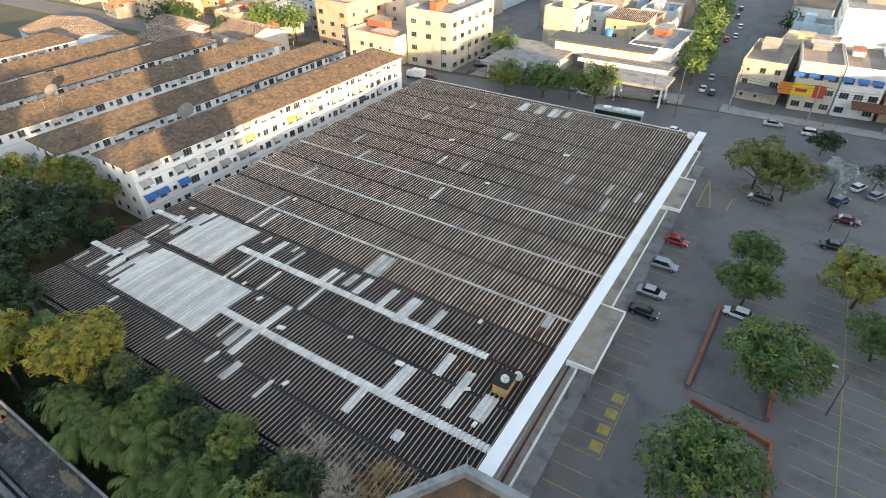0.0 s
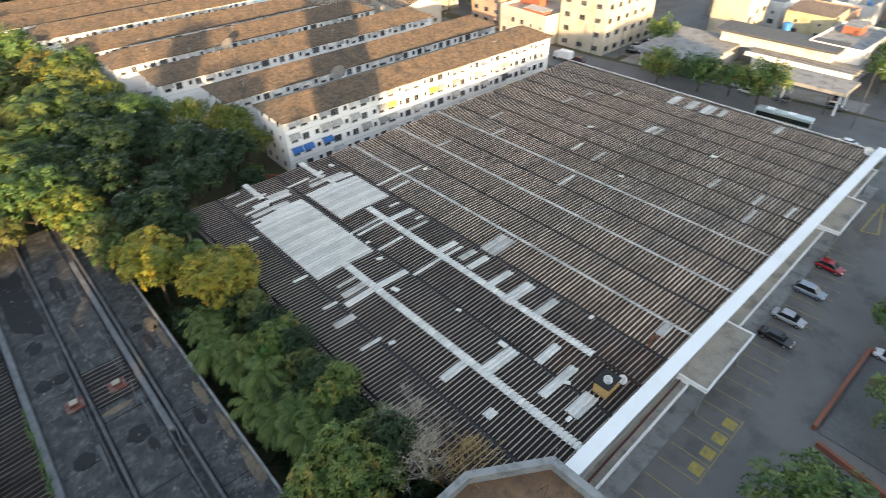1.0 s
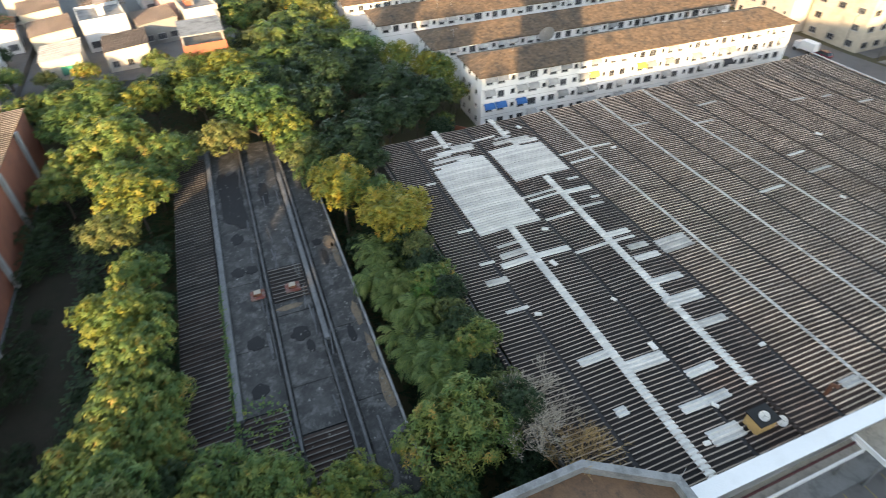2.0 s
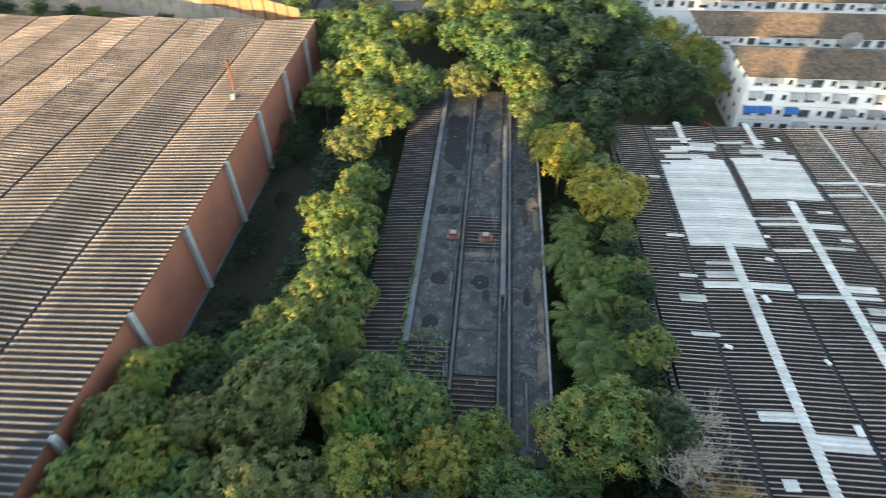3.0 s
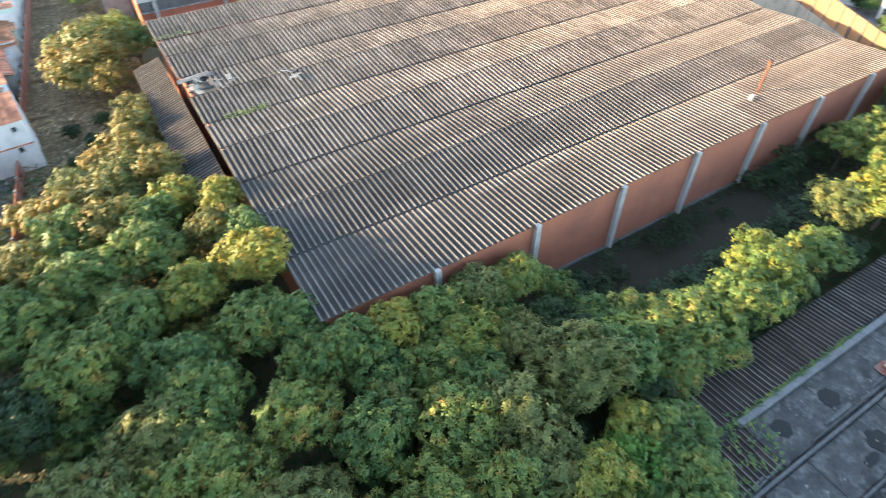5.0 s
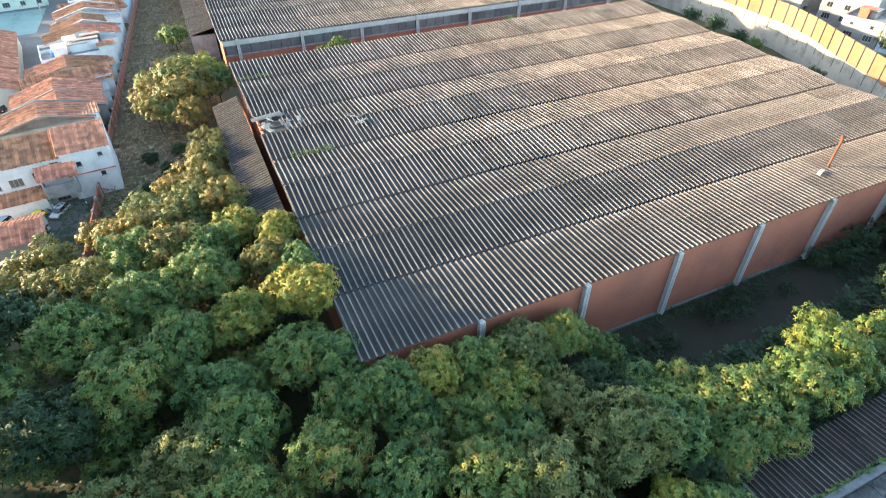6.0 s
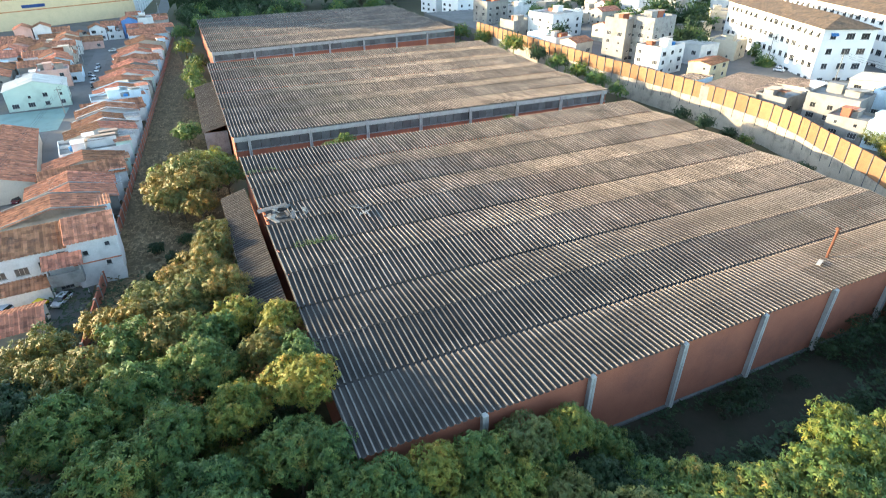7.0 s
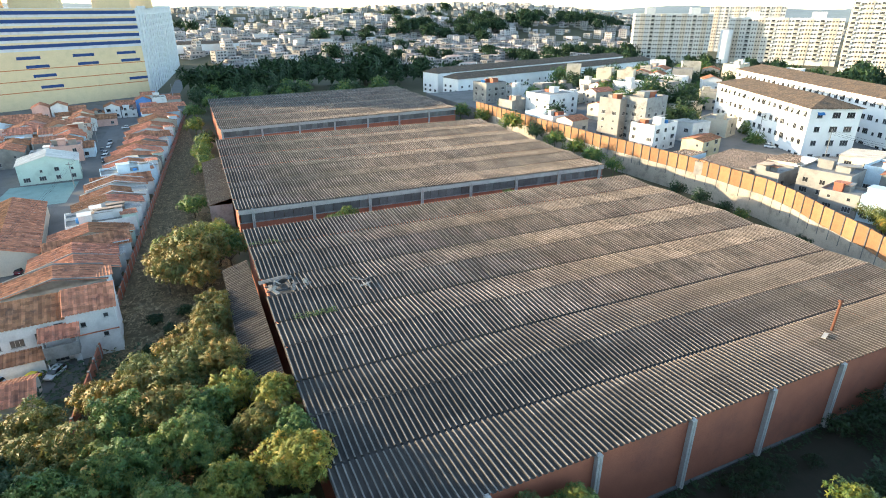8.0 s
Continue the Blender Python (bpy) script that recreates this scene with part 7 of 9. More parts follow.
# low forecourt building with long roofs
g = thing("service_station", "low flat-roofed station with long grey canopies", "service station", group=CITY)
for nm, x0, y0, z0, x1, y1, z1, mk in (("wall", -79, 157, 0, -61, 175, 4.4, "dirty_white"), ("canopy_roof", -80, 148.5, 4.4, -60, 176, 5.1, "concrete"), ("upper_wall", -66, 171, 4.4, -37, 178, 8.2, "dirty_white"), ("upper_roof", -67.5, 168.5, 8.2, -35.5, 179, 8.7, "slab_beam"),
                               ("wall", -55, 168, 0, -31, 180, 4.4, "white_paint"), ("roof", -56, 165.5, 4.4, -30, 181, 5.2, "concrete"), ("front_canopy", -41.5, 149, 5.4, -26.8, 159, 6.2, "concrete"), ("fascia", -56.2, 165.2, 4.3, -30, 165.5, 5.4, "white_paint")):
    bm = bmesh.new()
    box(bm, x0, y0, z0, x1, y1, z1)
    part(nm, bm, M[mk], g)
for x, y in ((-40, 151), (-28, 151), (-40, 157.5), (-28, 157.5), (-78, 150), (-70, 150), (-62, 150)):
    bm = bmesh.new()
    box(bm, x - 0.25, y - 0.25, 0, x + 0.25, y + 0.25, 4.4 if x < -60 else 5.4)
    part("column", bm, M["white_paint"], g)
water_tank(g, -53, 182, 8, 1.2)
building("apartment_building", -71.5, 194, 11, 13, 12.5, -3, P["cream"], "slab", "cream building with blank upper wall", "apartment building", {"right": 3}, 3, 3.4, CITY)
building("house", -37.5, 186, 13, 24, 8.2, -2, P["white"], "slab", "white blank-walled building with pergola roof", "house", {"right": 2}, 2, 3.4, CITY)
building("shop_building", -7.0, 180, 10.5, 22, 9.9, -2, P["cream"], "slab", "yellow corner building with rounded shop front", "shop", {"front": 3, "left": 4}, 3, 3.3, CITY, roof_mat=M["market_dark"])
building("shop_building", 4.6, 179, 9.6, 22, 11.6, 4, P["sand"], "slab", "cream shop building with grey window hoods", "shop", {"front": (3, "big")}, 3, 3.6, CITY, roof_mat=M["market_dark"])
building("shop_building", 14.2, 179.5, 9.2, 22, 11.6, 4, P["white"], "slab", "white shop building with grey window hoods", "shop", {"front": (3, "big")}, 3, 3.6, CITY, roof_mat=M["market_dark"])
building("shop_building", 25.5, 180.5, 12, 22, 8.6, 5, P["peach"], "slab", "peach shop building with brown awning", "shop", {"front": (3, "big")}, 2, 3.6, CITY)
building("shop_building", 40, 183, 15, 22, 9.5, 8, P["sand"], "flat", "sand-coloured rendered shop building with flat roof", "shop", {"front": (4, "big")}, 3, 3.2, CITY)
building("apartment_building", 17.5, 218, 22, 24, 17.5, 3, P["white"], "slab", "tall white building with window rows", "apartment building", {"left": (6, "mid"), "front": 0}, 5, 3.3, CITY)
for x, y, w, mat_key, zz, ww, nm, lb in ((-7, 167.2, 10.5, "slab_beam", 3.9, 3.6, "awning", "grey sheet shop awning"), (25, 166.5, 22, "rust", 4.0, 4.0, "awning", "brown shop awning over the footway")):
    bm = bmesh.new()
    vs = [(-w / 2, 2.0, zz + 0.6), (w / 2, 2.0, zz + 0.6), (w / 2, -ww / 2, zz - 0.2), (-w / 2, -ww / 2, zz - 0.2)]
    a = [bm.verts.new(v) for v in vs] + [bm.verts.new((v[0], v[1], v[2] - 0.12)) for v in vs]
    bm.faces.new(a[:4]), bm.faces.new(a[:3:-1])
    for i in range(4):
        bm.faces.new((a[i], a[(i + 1) % 4], a[4 + (i + 1) % 4], a[4 + i]))
    o = part(nm, bm, M[mat_key])
    o.matrix_world = pose(x, y, 0, 0, 0, 3)
    tagged(o, lb, "awning")
sg = thing("shop_sign", "wide yellow and red shop sign board", "sign", pose(2.6, 166.2, 4.2, 0, 0, 4))
for i, (x0, x1, col) in enumerate(((-5.2, -2.2, (0.5, 0.16, 0.03)), (-2.2, 2.6, (0.62, 0.42, 0.04)), (2.6, 5.2, (0.45, 0.05, 0.03)))):
    bm = bmesh.new()
    box(bm, x0, 0, 0, x1, 0.25, 3.0)
    part("panel", bm, paint("sign_panel", col, 0.1, 0.1), sg)
bm = bmesh.new()
box(bm, -1.4, -0.03, 1.0, 1.2, 0.0, 1.9)
part("lettering_bar", bm, P["red"], sg)
for x, y in ((0.9, 167.4), (4.2, 167.6), (7.6, 167.9), (11.4, 168.2), (14.6, 168.4), (17.6, 168.6)):
    piece_m = pose(x, y, 9.2, 0, 0, -86) @ Matrix.Diagonal((1.4, 1.3, 1.5, 1))
    o = part("awning", AWN["blue"].copy(), None)
    o.matrix_world = piece_m
    tagged(o, "blue curved awning over the shop window", "awning", "blue awnings of the shops")
city_rnd = random.Random(99)
CITY_C = ("white", "white", "cream", "sand", "grey", "peach", "bluewhite", "yellow", "white")
taken = [(-98, 162, 17), (-117, 153, 14), (-136, 158, 13), (-128, 176, 13), (-70, 165, 20), (-45, 172, 18), (-71, 194, 10), (-37, 186, 14), (-7, 180, 12), (5, 179, 10), (14, 180, 10), (26, 181, 11), (40, 183, 14), (17, 218, 18)]
for gx in range(-20, 6):
    for gy in range(0, 10):
        x, yy = gx * 17.0 + city_rnd.uniform(-3, 3), 150 + gy * 17.0 + city_rnd.uniform(-3, 3)
        if yy < 160 - 0.05 * min(0, x + 130) and x > -145 or yy < 150:
            continue
        sx1, sx2 = -19 - max(0, (yy - 156)) * 0.05, -92 - max(0, (yy - 150)) * 0.09
        if abs(x - sx1) < 14 or abs(x - sx2) < 12 or any(math.hypot(x - a, yy - b) < r + 5 for a, b, r in taken):
            continue
        if yy > 300 and city_rnd.random() < 0.25:
            continue
        c = city_rnd.choice(CITY_C)
        fl = city_rnd.choice((1, 2, 2, 2, 3, 3, 4))
        near_d = yy < 260
        building("building", x, yy, city_rnd.uniform(11, 15.5), city_rnd.uniform(11, 15.5), fl * 3.1 + 0.8, city_rnd.uniform(-6, 2), P[c], city_rnd.choice(("flat", "flat", "slab", "gable", "shed")),
                 HOUSE_LABELS.get(c, "rendered house") + " in the dense town", "building", {"front": 3, "right": 1} if yy < 200 else {"front": 2} if yy < 225 else {}, min(fl, 3 if yy < 215 else 2), 3.1, "buildings of the dense town", seed=gx * 40 + gy, clutter=yy < 212, tank=1 if city_rnd.random() < 0.25 else 0,
                 roof_mat=None if city_rnd.random() < 0.6 else M["market_roof"])
# industrial sheds and shops beyond the apartment rows
for x, y, w, d, h, rz, c, lb in ((-212, 102, 36, 22, 7, -12, "bluewhite", "long pale workshop with grey sheet roof"), (-236, 80, 30, 20, 6, -14, "white", "white workshop with sheet roof"), (-178, 117, 24, 16, 6, -10, "white", "low white workshop with grey roof"), (-160, 133, 20, 16, 7, -8, "sand", "low workshop with dark roof"), (-190, 128, 22, 14, 6, -10, "pink", "low shop building with red front")):
    building("workshop", x, y, w, d, h, rz, P[c], "gable", lb, "workshop", {"front": 5, "right": 3}, 1, 3, CITY, rise=2.4, along="x", roof_mat=M["market_roof"])
for i in range(16):
    x, yy = -330 + i * 12 + city_rnd.uniform(-4, 4), 60 + i * 7.5 + city_rnd.uniform(-12, 12)
    if x > -250 or yy < 60:
        building("house", x - 10, yy + 28, 11, 12, city_rnd.choice((4, 7, 10)), -10, P[city_rnd.choice(CITY_C)], city_rnd.choice(("flat", "gable", "slab")), "rendered house in the dense town", "building", {"front": 3, "right": 2}, 2, 3.1, "buildings of the dense town", seed=300 + i)
for x, y, R, z, k in ((-168, 148, 6.5, 7, "green"), (-158, 152, 6, 7, "green"), (-171, 132, 4.5, 6, "dark"), (-205, 135, 6.5, 6, "dark"), (-200, 138, 5.5, 6, "dark"), (10, 141, 3.5, 3, "dark"), (30, 250, 6, 6, "dark")):
    tree(x, y, R, z, k, group="street trees")


# ---- unseen blocks added to the east to cast shade ----
EAST = "blocks east of the parking lot"
building("apartment_building", 39, -18, 12, 14, 58, -31, P["sand"], "flat", "tall sand-coloured apartment tower", "apartment building", {}, 2, group=EAST)
for x, y, d, h in ((69.3, -49.7, 10, 41), (63.1, -60.0, 14, 47), (56.7, -70.7, 9, 54), (52.1, -78.4, 9, 25)):
    building("apartment_building", x, y, 12, d, h, -31, P["white"], "slab", "white apartment building in a stepped row east of the wood", "apartment building", {}, 2, group=EAST)
for i in range(5):
    building("apartment_building", 86, -42 + i * 24, 14, 23.2, 39, 0, P[("white", "cream", "sand")[i % 3]], "slab", "twelve-storey apartment building beside the parking lot", "apartment building", {}, 2, 3.2, EAST, seed=i)

building("apartment_building", 91, 108.5, 16, 84, 24, -31, P["cream"], "slab", "seven-storey cream apartment building beyond the parking lot", "apartment building", {}, 2, group=EAST)


# ---- far town and woods ----
def far_town():
    r = np.random.RandomState(3)
    co, fs = [], []
    groups = ((-330, -700, 240, 110, 420), (-420, -980, 330, 160, 900), (-100, -1500, 700, 350, 1000), (-900, -1500, 700, 350, 900), (60, -800, 120, 120, 140), (-30, -1050, 150, 200, 200), (-800, -900, 250, 200, 300), (-1300, -900, 350, 300, 350), (-250, -520, 60, 60, 60), (-120, -640, 90, 70, 130), (-240, -760, 140, 80, 220), (-330, -600, 90, 70, 120),
              (-300, 500, 350, 120, 500), (100, 420, 200, 120, 250), (-420, 200, 100, 120, 160))
    for cx, cy, sx, sy, n in groups:
        for _ in range(n):
            x, y = cx + r.normal() * sx * 0.6, cy + r.normal() * sy * 0.6
            if math.hypot(x, y) < 330 or (-60 < x < 190 and -680 < y < -360) or (-720 < x < -440 and -560 < y < -250) or (-410 < x < -150 and -450 < y < -330):
                continue
            w, d, h, a = r.uniform(6, 19), r.uniform(6, 12), r.choice([3.5, 5, 6.5, 9, 12]), r.normal(0.5, 0.25)
            z = land(x, y) - 2
            c, s = math.cos(a), math.sin(a)
            b = len(co)
            for zz in (z, z + h + 2):
                for px, py in ((-w / 2, -d / 2), (w / 2, -d / 2), (w / 2, d / 2), (-w / 2, d / 2)):
                    co.append((x + px * c - py * s, y + px * s + py * c, zz))
            fs += [(b, b + 1, b + 5, b + 4), (b + 1, b + 2, b + 6, b + 5), (b + 2, b + 3, b + 7, b + 6), (b + 3, b, b + 4, b + 7), (b + 4, b + 5, b + 6, b + 7)]
    wall_n = len(fs)
    walls = np.array(co)
    for h0 in range(0, len(co), 8):
        c8 = walls[h0:h0 + 8]
        mid = c8.mean(axis=0)
        for i in range(4):
            a, b2 = c8[i], c8[(i + 1) % 4]
            nrm = (a + b2) / 2 - mid
            nrm[2] = 0
            if nrm[0] * mid[0] + nrm[1] * mid[1] > 0:
                continue
            nrm /= np.linalg.norm(nrm)
            for f in range(max(1, int((c8[4][2] - a[2] - 2) / 3))):
                for u in (0.16, 0.42, 0.68):
                    p, q = a + (b2 - a) * u + nrm * 0.08, a + (b2 - a) * (u + 0.15) + nrm * 0.08
                    z0 = a[2] + 3.0 + f * 3.0
                    k = len(co)
                    co += [(p[0], p[1], z0), (q[0], q[1], z0), (q[0], q[1], z0 + 1.4), (p[0], p[1], z0 + 1.4)]
                    fs.append((k, k + 1, k + 2, k + 3))
    m = surf("far_walls", (0.50, 0.49, 0.48), (0.24, 0.21, 0.195), 0.03, 0.85, 0.0, 0.4, island=0.4, hue=0.1, stain=(0.24, 0.22, 0.2), stain_scale=0.15, stain_amt=0.5)
    me = arrays("far_houses", co, fs, m)
    me.polygons.foreach_set("use_smooth", np.zeros(len(fs), dtype=bool))
    me.materials.append(surf("far_roofs", (0.26, 0.15, 0.11), (0.2, 0.19, 0.18), 0.02, 0.9, 0.0, 0.3, island=0.5, hue=0.04))
    me.materials.append(M["glass"])
    me.polygons.foreach_set("material_index", np.concatenate([np.tile([0, 0, 0, 0, 1], wall_n // 5), np.full(len(fs) - wall_n, 2)]).astype(np.int32))
    o = part("far_houses", me, m)
    tagged(o, "countless pale houses on the far hills", "houses", kind="stuff")


def far_woods(name, spots, label):
    r = np.random.RandomState(9)
    base, faces, _ = crown_arrays(180, 5.0, 0.8, 100, 1.65, 4, 14, 12, 0.36)
    co, fs, k = [], [], 0
    for cx, cy, sx, sy, n, R in spots:
        for _ in range(n):
            x, y = cx + r.normal() * sx * 0.5, cy + r.normal() * sy * 0.5
            s = R / 5.0 * r.uniform(0.7, 1.3)
            co.append(base * s + [x, y, land(x, y) + R * 0.75 * s])
            fs.append(faces + k)
            k += len(base)
    o = part(name, arrays(name, np.concatenate(co), np.concatenate(fs), M["leaf_dark"]), M["leaf_dark"])
    tagged(o, label, "woods", kind="stuff")


far_town()
for kind, mk in (("green", "leaf_green"), ("dark", "leaf_dark"), ("yellow", "leaf_yellow")):
    base, faces, _ = crown_arrays(190, 5.0, 0.75, 165, 1.15, 4, 26, 18, 0.33)
    co, fs, k = [], [], 0
    for x, y, R, z, kk, a in DISTANT:
        if kk == kind:
            c, s = math.cos(a), math.sin(a)
            q = base @ np.array([[c, s, 0], [-s, c, 0], [0, 0, 1]])
            co.append(q * (R / 5.0) + [x, y, z])
            fs.append(faces + k)
            k += len(base)
            bm = bmesh.new()
            tube(bm, (x, y, -0.2), (x, y, z), 0.05 * R, 0.03 * R, 5)
            t_co = np.array([v.co[:] for v in bm.verts])
            bm.verts.index_update()
            t_fs = np.array([[f.verts[i].index for i in tri] for f in bm.faces if len(f.verts) == 4 for tri in ((0, 1, 2), (0, 2, 3))])
            bm.free()
            co.append(t_co)
            fs.append(t_fs + k)
            k += len(t_co)
    tagged(part("distant_trees", arrays("distant_trees", np.concatenate(co), np.concatenate(fs), M[mk]), M[mk]), {"green": "green", "dark": "dark green", "yellow": "yellowing"}[kind] + " broadleaf trees among the distant houses", "trees", kind="stuff")
far_woods("far_woods", [(-95, -440, 50, 30, 26, 9), (-40, -430, 30, 30, 10, 8), (-170, -455, 60, 40, 22, 8), (-215, -600, 70, 60, 9, 8), (-420, -820, 120, 60, 33, 9), (-620, -830, 160, 70, 38, 9), (-250, -780, 160, 80, 22, 8), (-350, -560, 70, 60, 16, 8), (-440, -500, 60, 40, 16, 8), (-330, -440, 40, 20, 14, 7),
                        (-420, -250, 30, 120, 30, 8), (-300, -1200, 400, 200, 33, 10), (-240, 300, 120, 100, 25, 7), (-290, -20, 60, 60, 40, 8)], "dark green far woods between the houses")


def far_hills():
    co, fs = [], []
    n = 140
    for i in range(n + 1):
        a = math.radians(20 + 320 * i / n)
        d = Vector((math.sin(a), math.cos(a), 0))
        h = 60 + 55 * noise.noise(Vector((i * 0.11, 0.3, 0))) + 30 * noise.noise(Vector((i * 0.37, 2.3, 0)))
        for k, (rr, f) in enumerate(((2700, -0.2), (3300, 0.55), (3900, 1.0), (4600, 0.4))):
            co.append((d.x * rr, d.y * rr, max(-20, h * f * (1 + 0.25 * noise.noise(Vector((i * 0.3, k * 1.7, 5)))))))
    for i in range(n):
        for k in range(3):
            fs.append((i * 4 + k, i * 4 + k + 1, i * 4 + 5 + k, i * 4 + 4 + k))
    o = part("far_hills", arrays("far_hills", co, fs, M["hill"]), M["hill"], smooth=True)
    tagged(o, "pale hazy hills on the horizon", "hills", kind="structure")


far_hills()


# ---- cars ----
def loft(bm, rings):
    """Skins over closed rings of equal length."""
    vs = [[bm.verts.new(p) for p in r] for r in rings]
    for a, b in zip(vs, vs[1:]):
        for i in range(len(a)):
            j = (i + 1) % len(a)
            bm.faces.new((a[i], a[j], b[j], b[i]))
    bm.faces.new(vs[0][::-1])
    bm.faces.new(vs[-1])


def car_ring(x, w, z0, z1, k=0.12):
    return [(x, -w + k, z0), (x, w - k, z0), (x, w, z0 + 0.2), (x, w, z1 - 0.14), (x, w - 0.1, z1), (x, -w + 0.1, z1), (x, -w, z1 - 0.14), (x, -w, z0 + 0.2)]


GLASS = surf("car_glass", (0.015, 0.018, 0.02), (0.02, 0.022, 0.025), 1, 0.06, 0.0, 3, spec=0.6)
LAMP = surf("car_lamp", (0.7, 0.7, 0.7), (0.6, 0.6, 0.6), 2, 0.15, 0.0, 3)
TAIL = surf("tail_lamp", (0.35, 0.01, 0.01), (0.25, 0.01, 0.01), 2, 0.2, 0.0, 3)


def make_car(kind, material, label):
    """A car with its nose to +x."""
    c = thing("car", label, "car", group="parked cars")
    L, W, hb, ht = {"hatch": (3.9, 0.84, 0.92, 1.48), "sedan": (4.35, 0.86, 0.92, 1.46), "suv": (4.4, 0.9, 1.05, 1.7), "wagon": (4.2, 0.85, 0.95, 1.6)}[kind]
    f, r = L / 2, -L / 2
    bm = bmesh.new()
    loft(bm, [car_ring(r, W - 0.12, 0.34, hb - 0.22), car_ring(r + 0.12, W - 0.02, 0.26, hb - 0.02), car_ring(r + 0.7, W, 0.22, hb), car_ring(f - 1.25, W, 0.22, hb), car_ring(f - 0.55, W - 0.02, 0.22, hb - 0.1), car_ring(f - 0.12, W - 0.08, 0.25, hb - 0.24), car_ring(f, W - 0.2, 0.32, hb - 0.36)])
    part("body", bm, material, c)
    rear = {"hatch": r + 0.12, "sedan": r + 0.75, "suv": r + 0.1, "wagon": r + 0.1}[kind]
    bm = bmesh.new()
    loft(bm, [[(rear, -W + 0.07, hb - 0.02), (rear, W - 0.07, hb - 0.02), (rear + 0.5, W - 0.2, ht - 0.06), (rear + 0.5, -W + 0.2, ht - 0.06)],
              [(0.1, -W + 0.05, hb - 0.02), (0.1, W - 0.05, hb - 0.02), (0.1, W - 0.18, ht - 0.03), (0.1, -W + 0.18, ht - 0.03)],
              [(f - 0.95, -W + 0.08, hb - 0.03), (f - 0.95, W - 0.08, hb - 0.03), (f - 1.65, W - 0.2, ht - 0.07), (f - 1.65, -W + 0.2, ht - 0.07)]])
    part("glasshouse", bm, GLASS, c)
    bm = bmesh.new()
    loft(bm, [[(rear + 0.42, -W + 0.19, ht - 0.08), (rear + 0.42, W - 0.19, ht - 0.08), (rear + 0.5, W - 0.26, ht), (rear + 0.5, -W + 0.26, ht)],
              [(0.0, -W + 0.16, ht - 0.06), (0.0, W - 0.16, ht - 0.06), (0.0, W - 0.24, ht + 0.03), (0.0, -W + 0.24, ht + 0.03)],
              [(f - 1.58, -W + 0.19, ht - 0.1), (f - 1.58, W - 0.19, ht - 0.1), (f - 1.68, W - 0.26, ht - 0.01), (f - 1.68, -W + 0.26, ht - 0.01)]])
    part("roof", bm, material, c)
    bm = bmesh.new()
    tube(bm, (0, -0.1, 0), (0, 0.1, 0), 0.31, 0.31, 14)
    tyre = mesh_of(bm, "wheel", M["rubber"])
    bm = bmesh.new()
    tube(bm, (0, -0.108, 0), (0, 0.108, 0), 0.19, 0.19, 10)
    rim = mesh_of(bm, "rim", M["chrome"])
    for x in (f - 0.78, r + 0.75):
        for s in (-1, 1):
            o = piece("wheel", tyre, c, pose(x, s * (W - 0.08), 0.31))
            piece("rim", rim, o, Matrix())
    for x, mat_, nm in ((f - 0.1, LAMP, "headlight"), (r + 0.02, TAIL, "tail_light")):
        me = one_box(-0.1, -0.16, -0.07, 0.1, 0.16, 0.07, nm, mat_)
        for s in (-1, 1):
            piece(nm, me, c, pose(x, s * (W - 0.28), hb - 0.3))
    return c


CP = {k: car_paint(k + "_car_paint", v) for k, v in (("red", (0.45, 0.015, 0.02)), ("silver", (0.42, 0.43, 0.45)), ("black", (0.012, 0.013, 0.016)), ("white", (0.72, 0.72, 0.72)), ("grey", (0.12, 0.13, 0.15)), ("blue", (0.02, 0.05, 0.16)), ("yellow", (0.65, 0.5, 0.03)), ("dark_red", (0.12, 0.01, 0.02)), ("bluesilver", (0.30, 0.36, 0.42)))}
PROTO = {}


def car(x, y, rz, kind, colour, z=0.02):
    words = {"hatch": "small hatchback", "sedan": "sedan", "suv": "tall utility car", "wagon": "compact people carrier"}[kind]
    m = pose(x, y, z, 0, 0, rz)
    key = (kind, colour)
    if key in PROTO:
        return copy_thing(PROTO[key], m)
    c = make_car(kind, CP[colour], f"{colour.replace('_', ' ')} {words} standing on the asphalt")
    c.matrix_world = m
    PROTO[key] = c
    return c


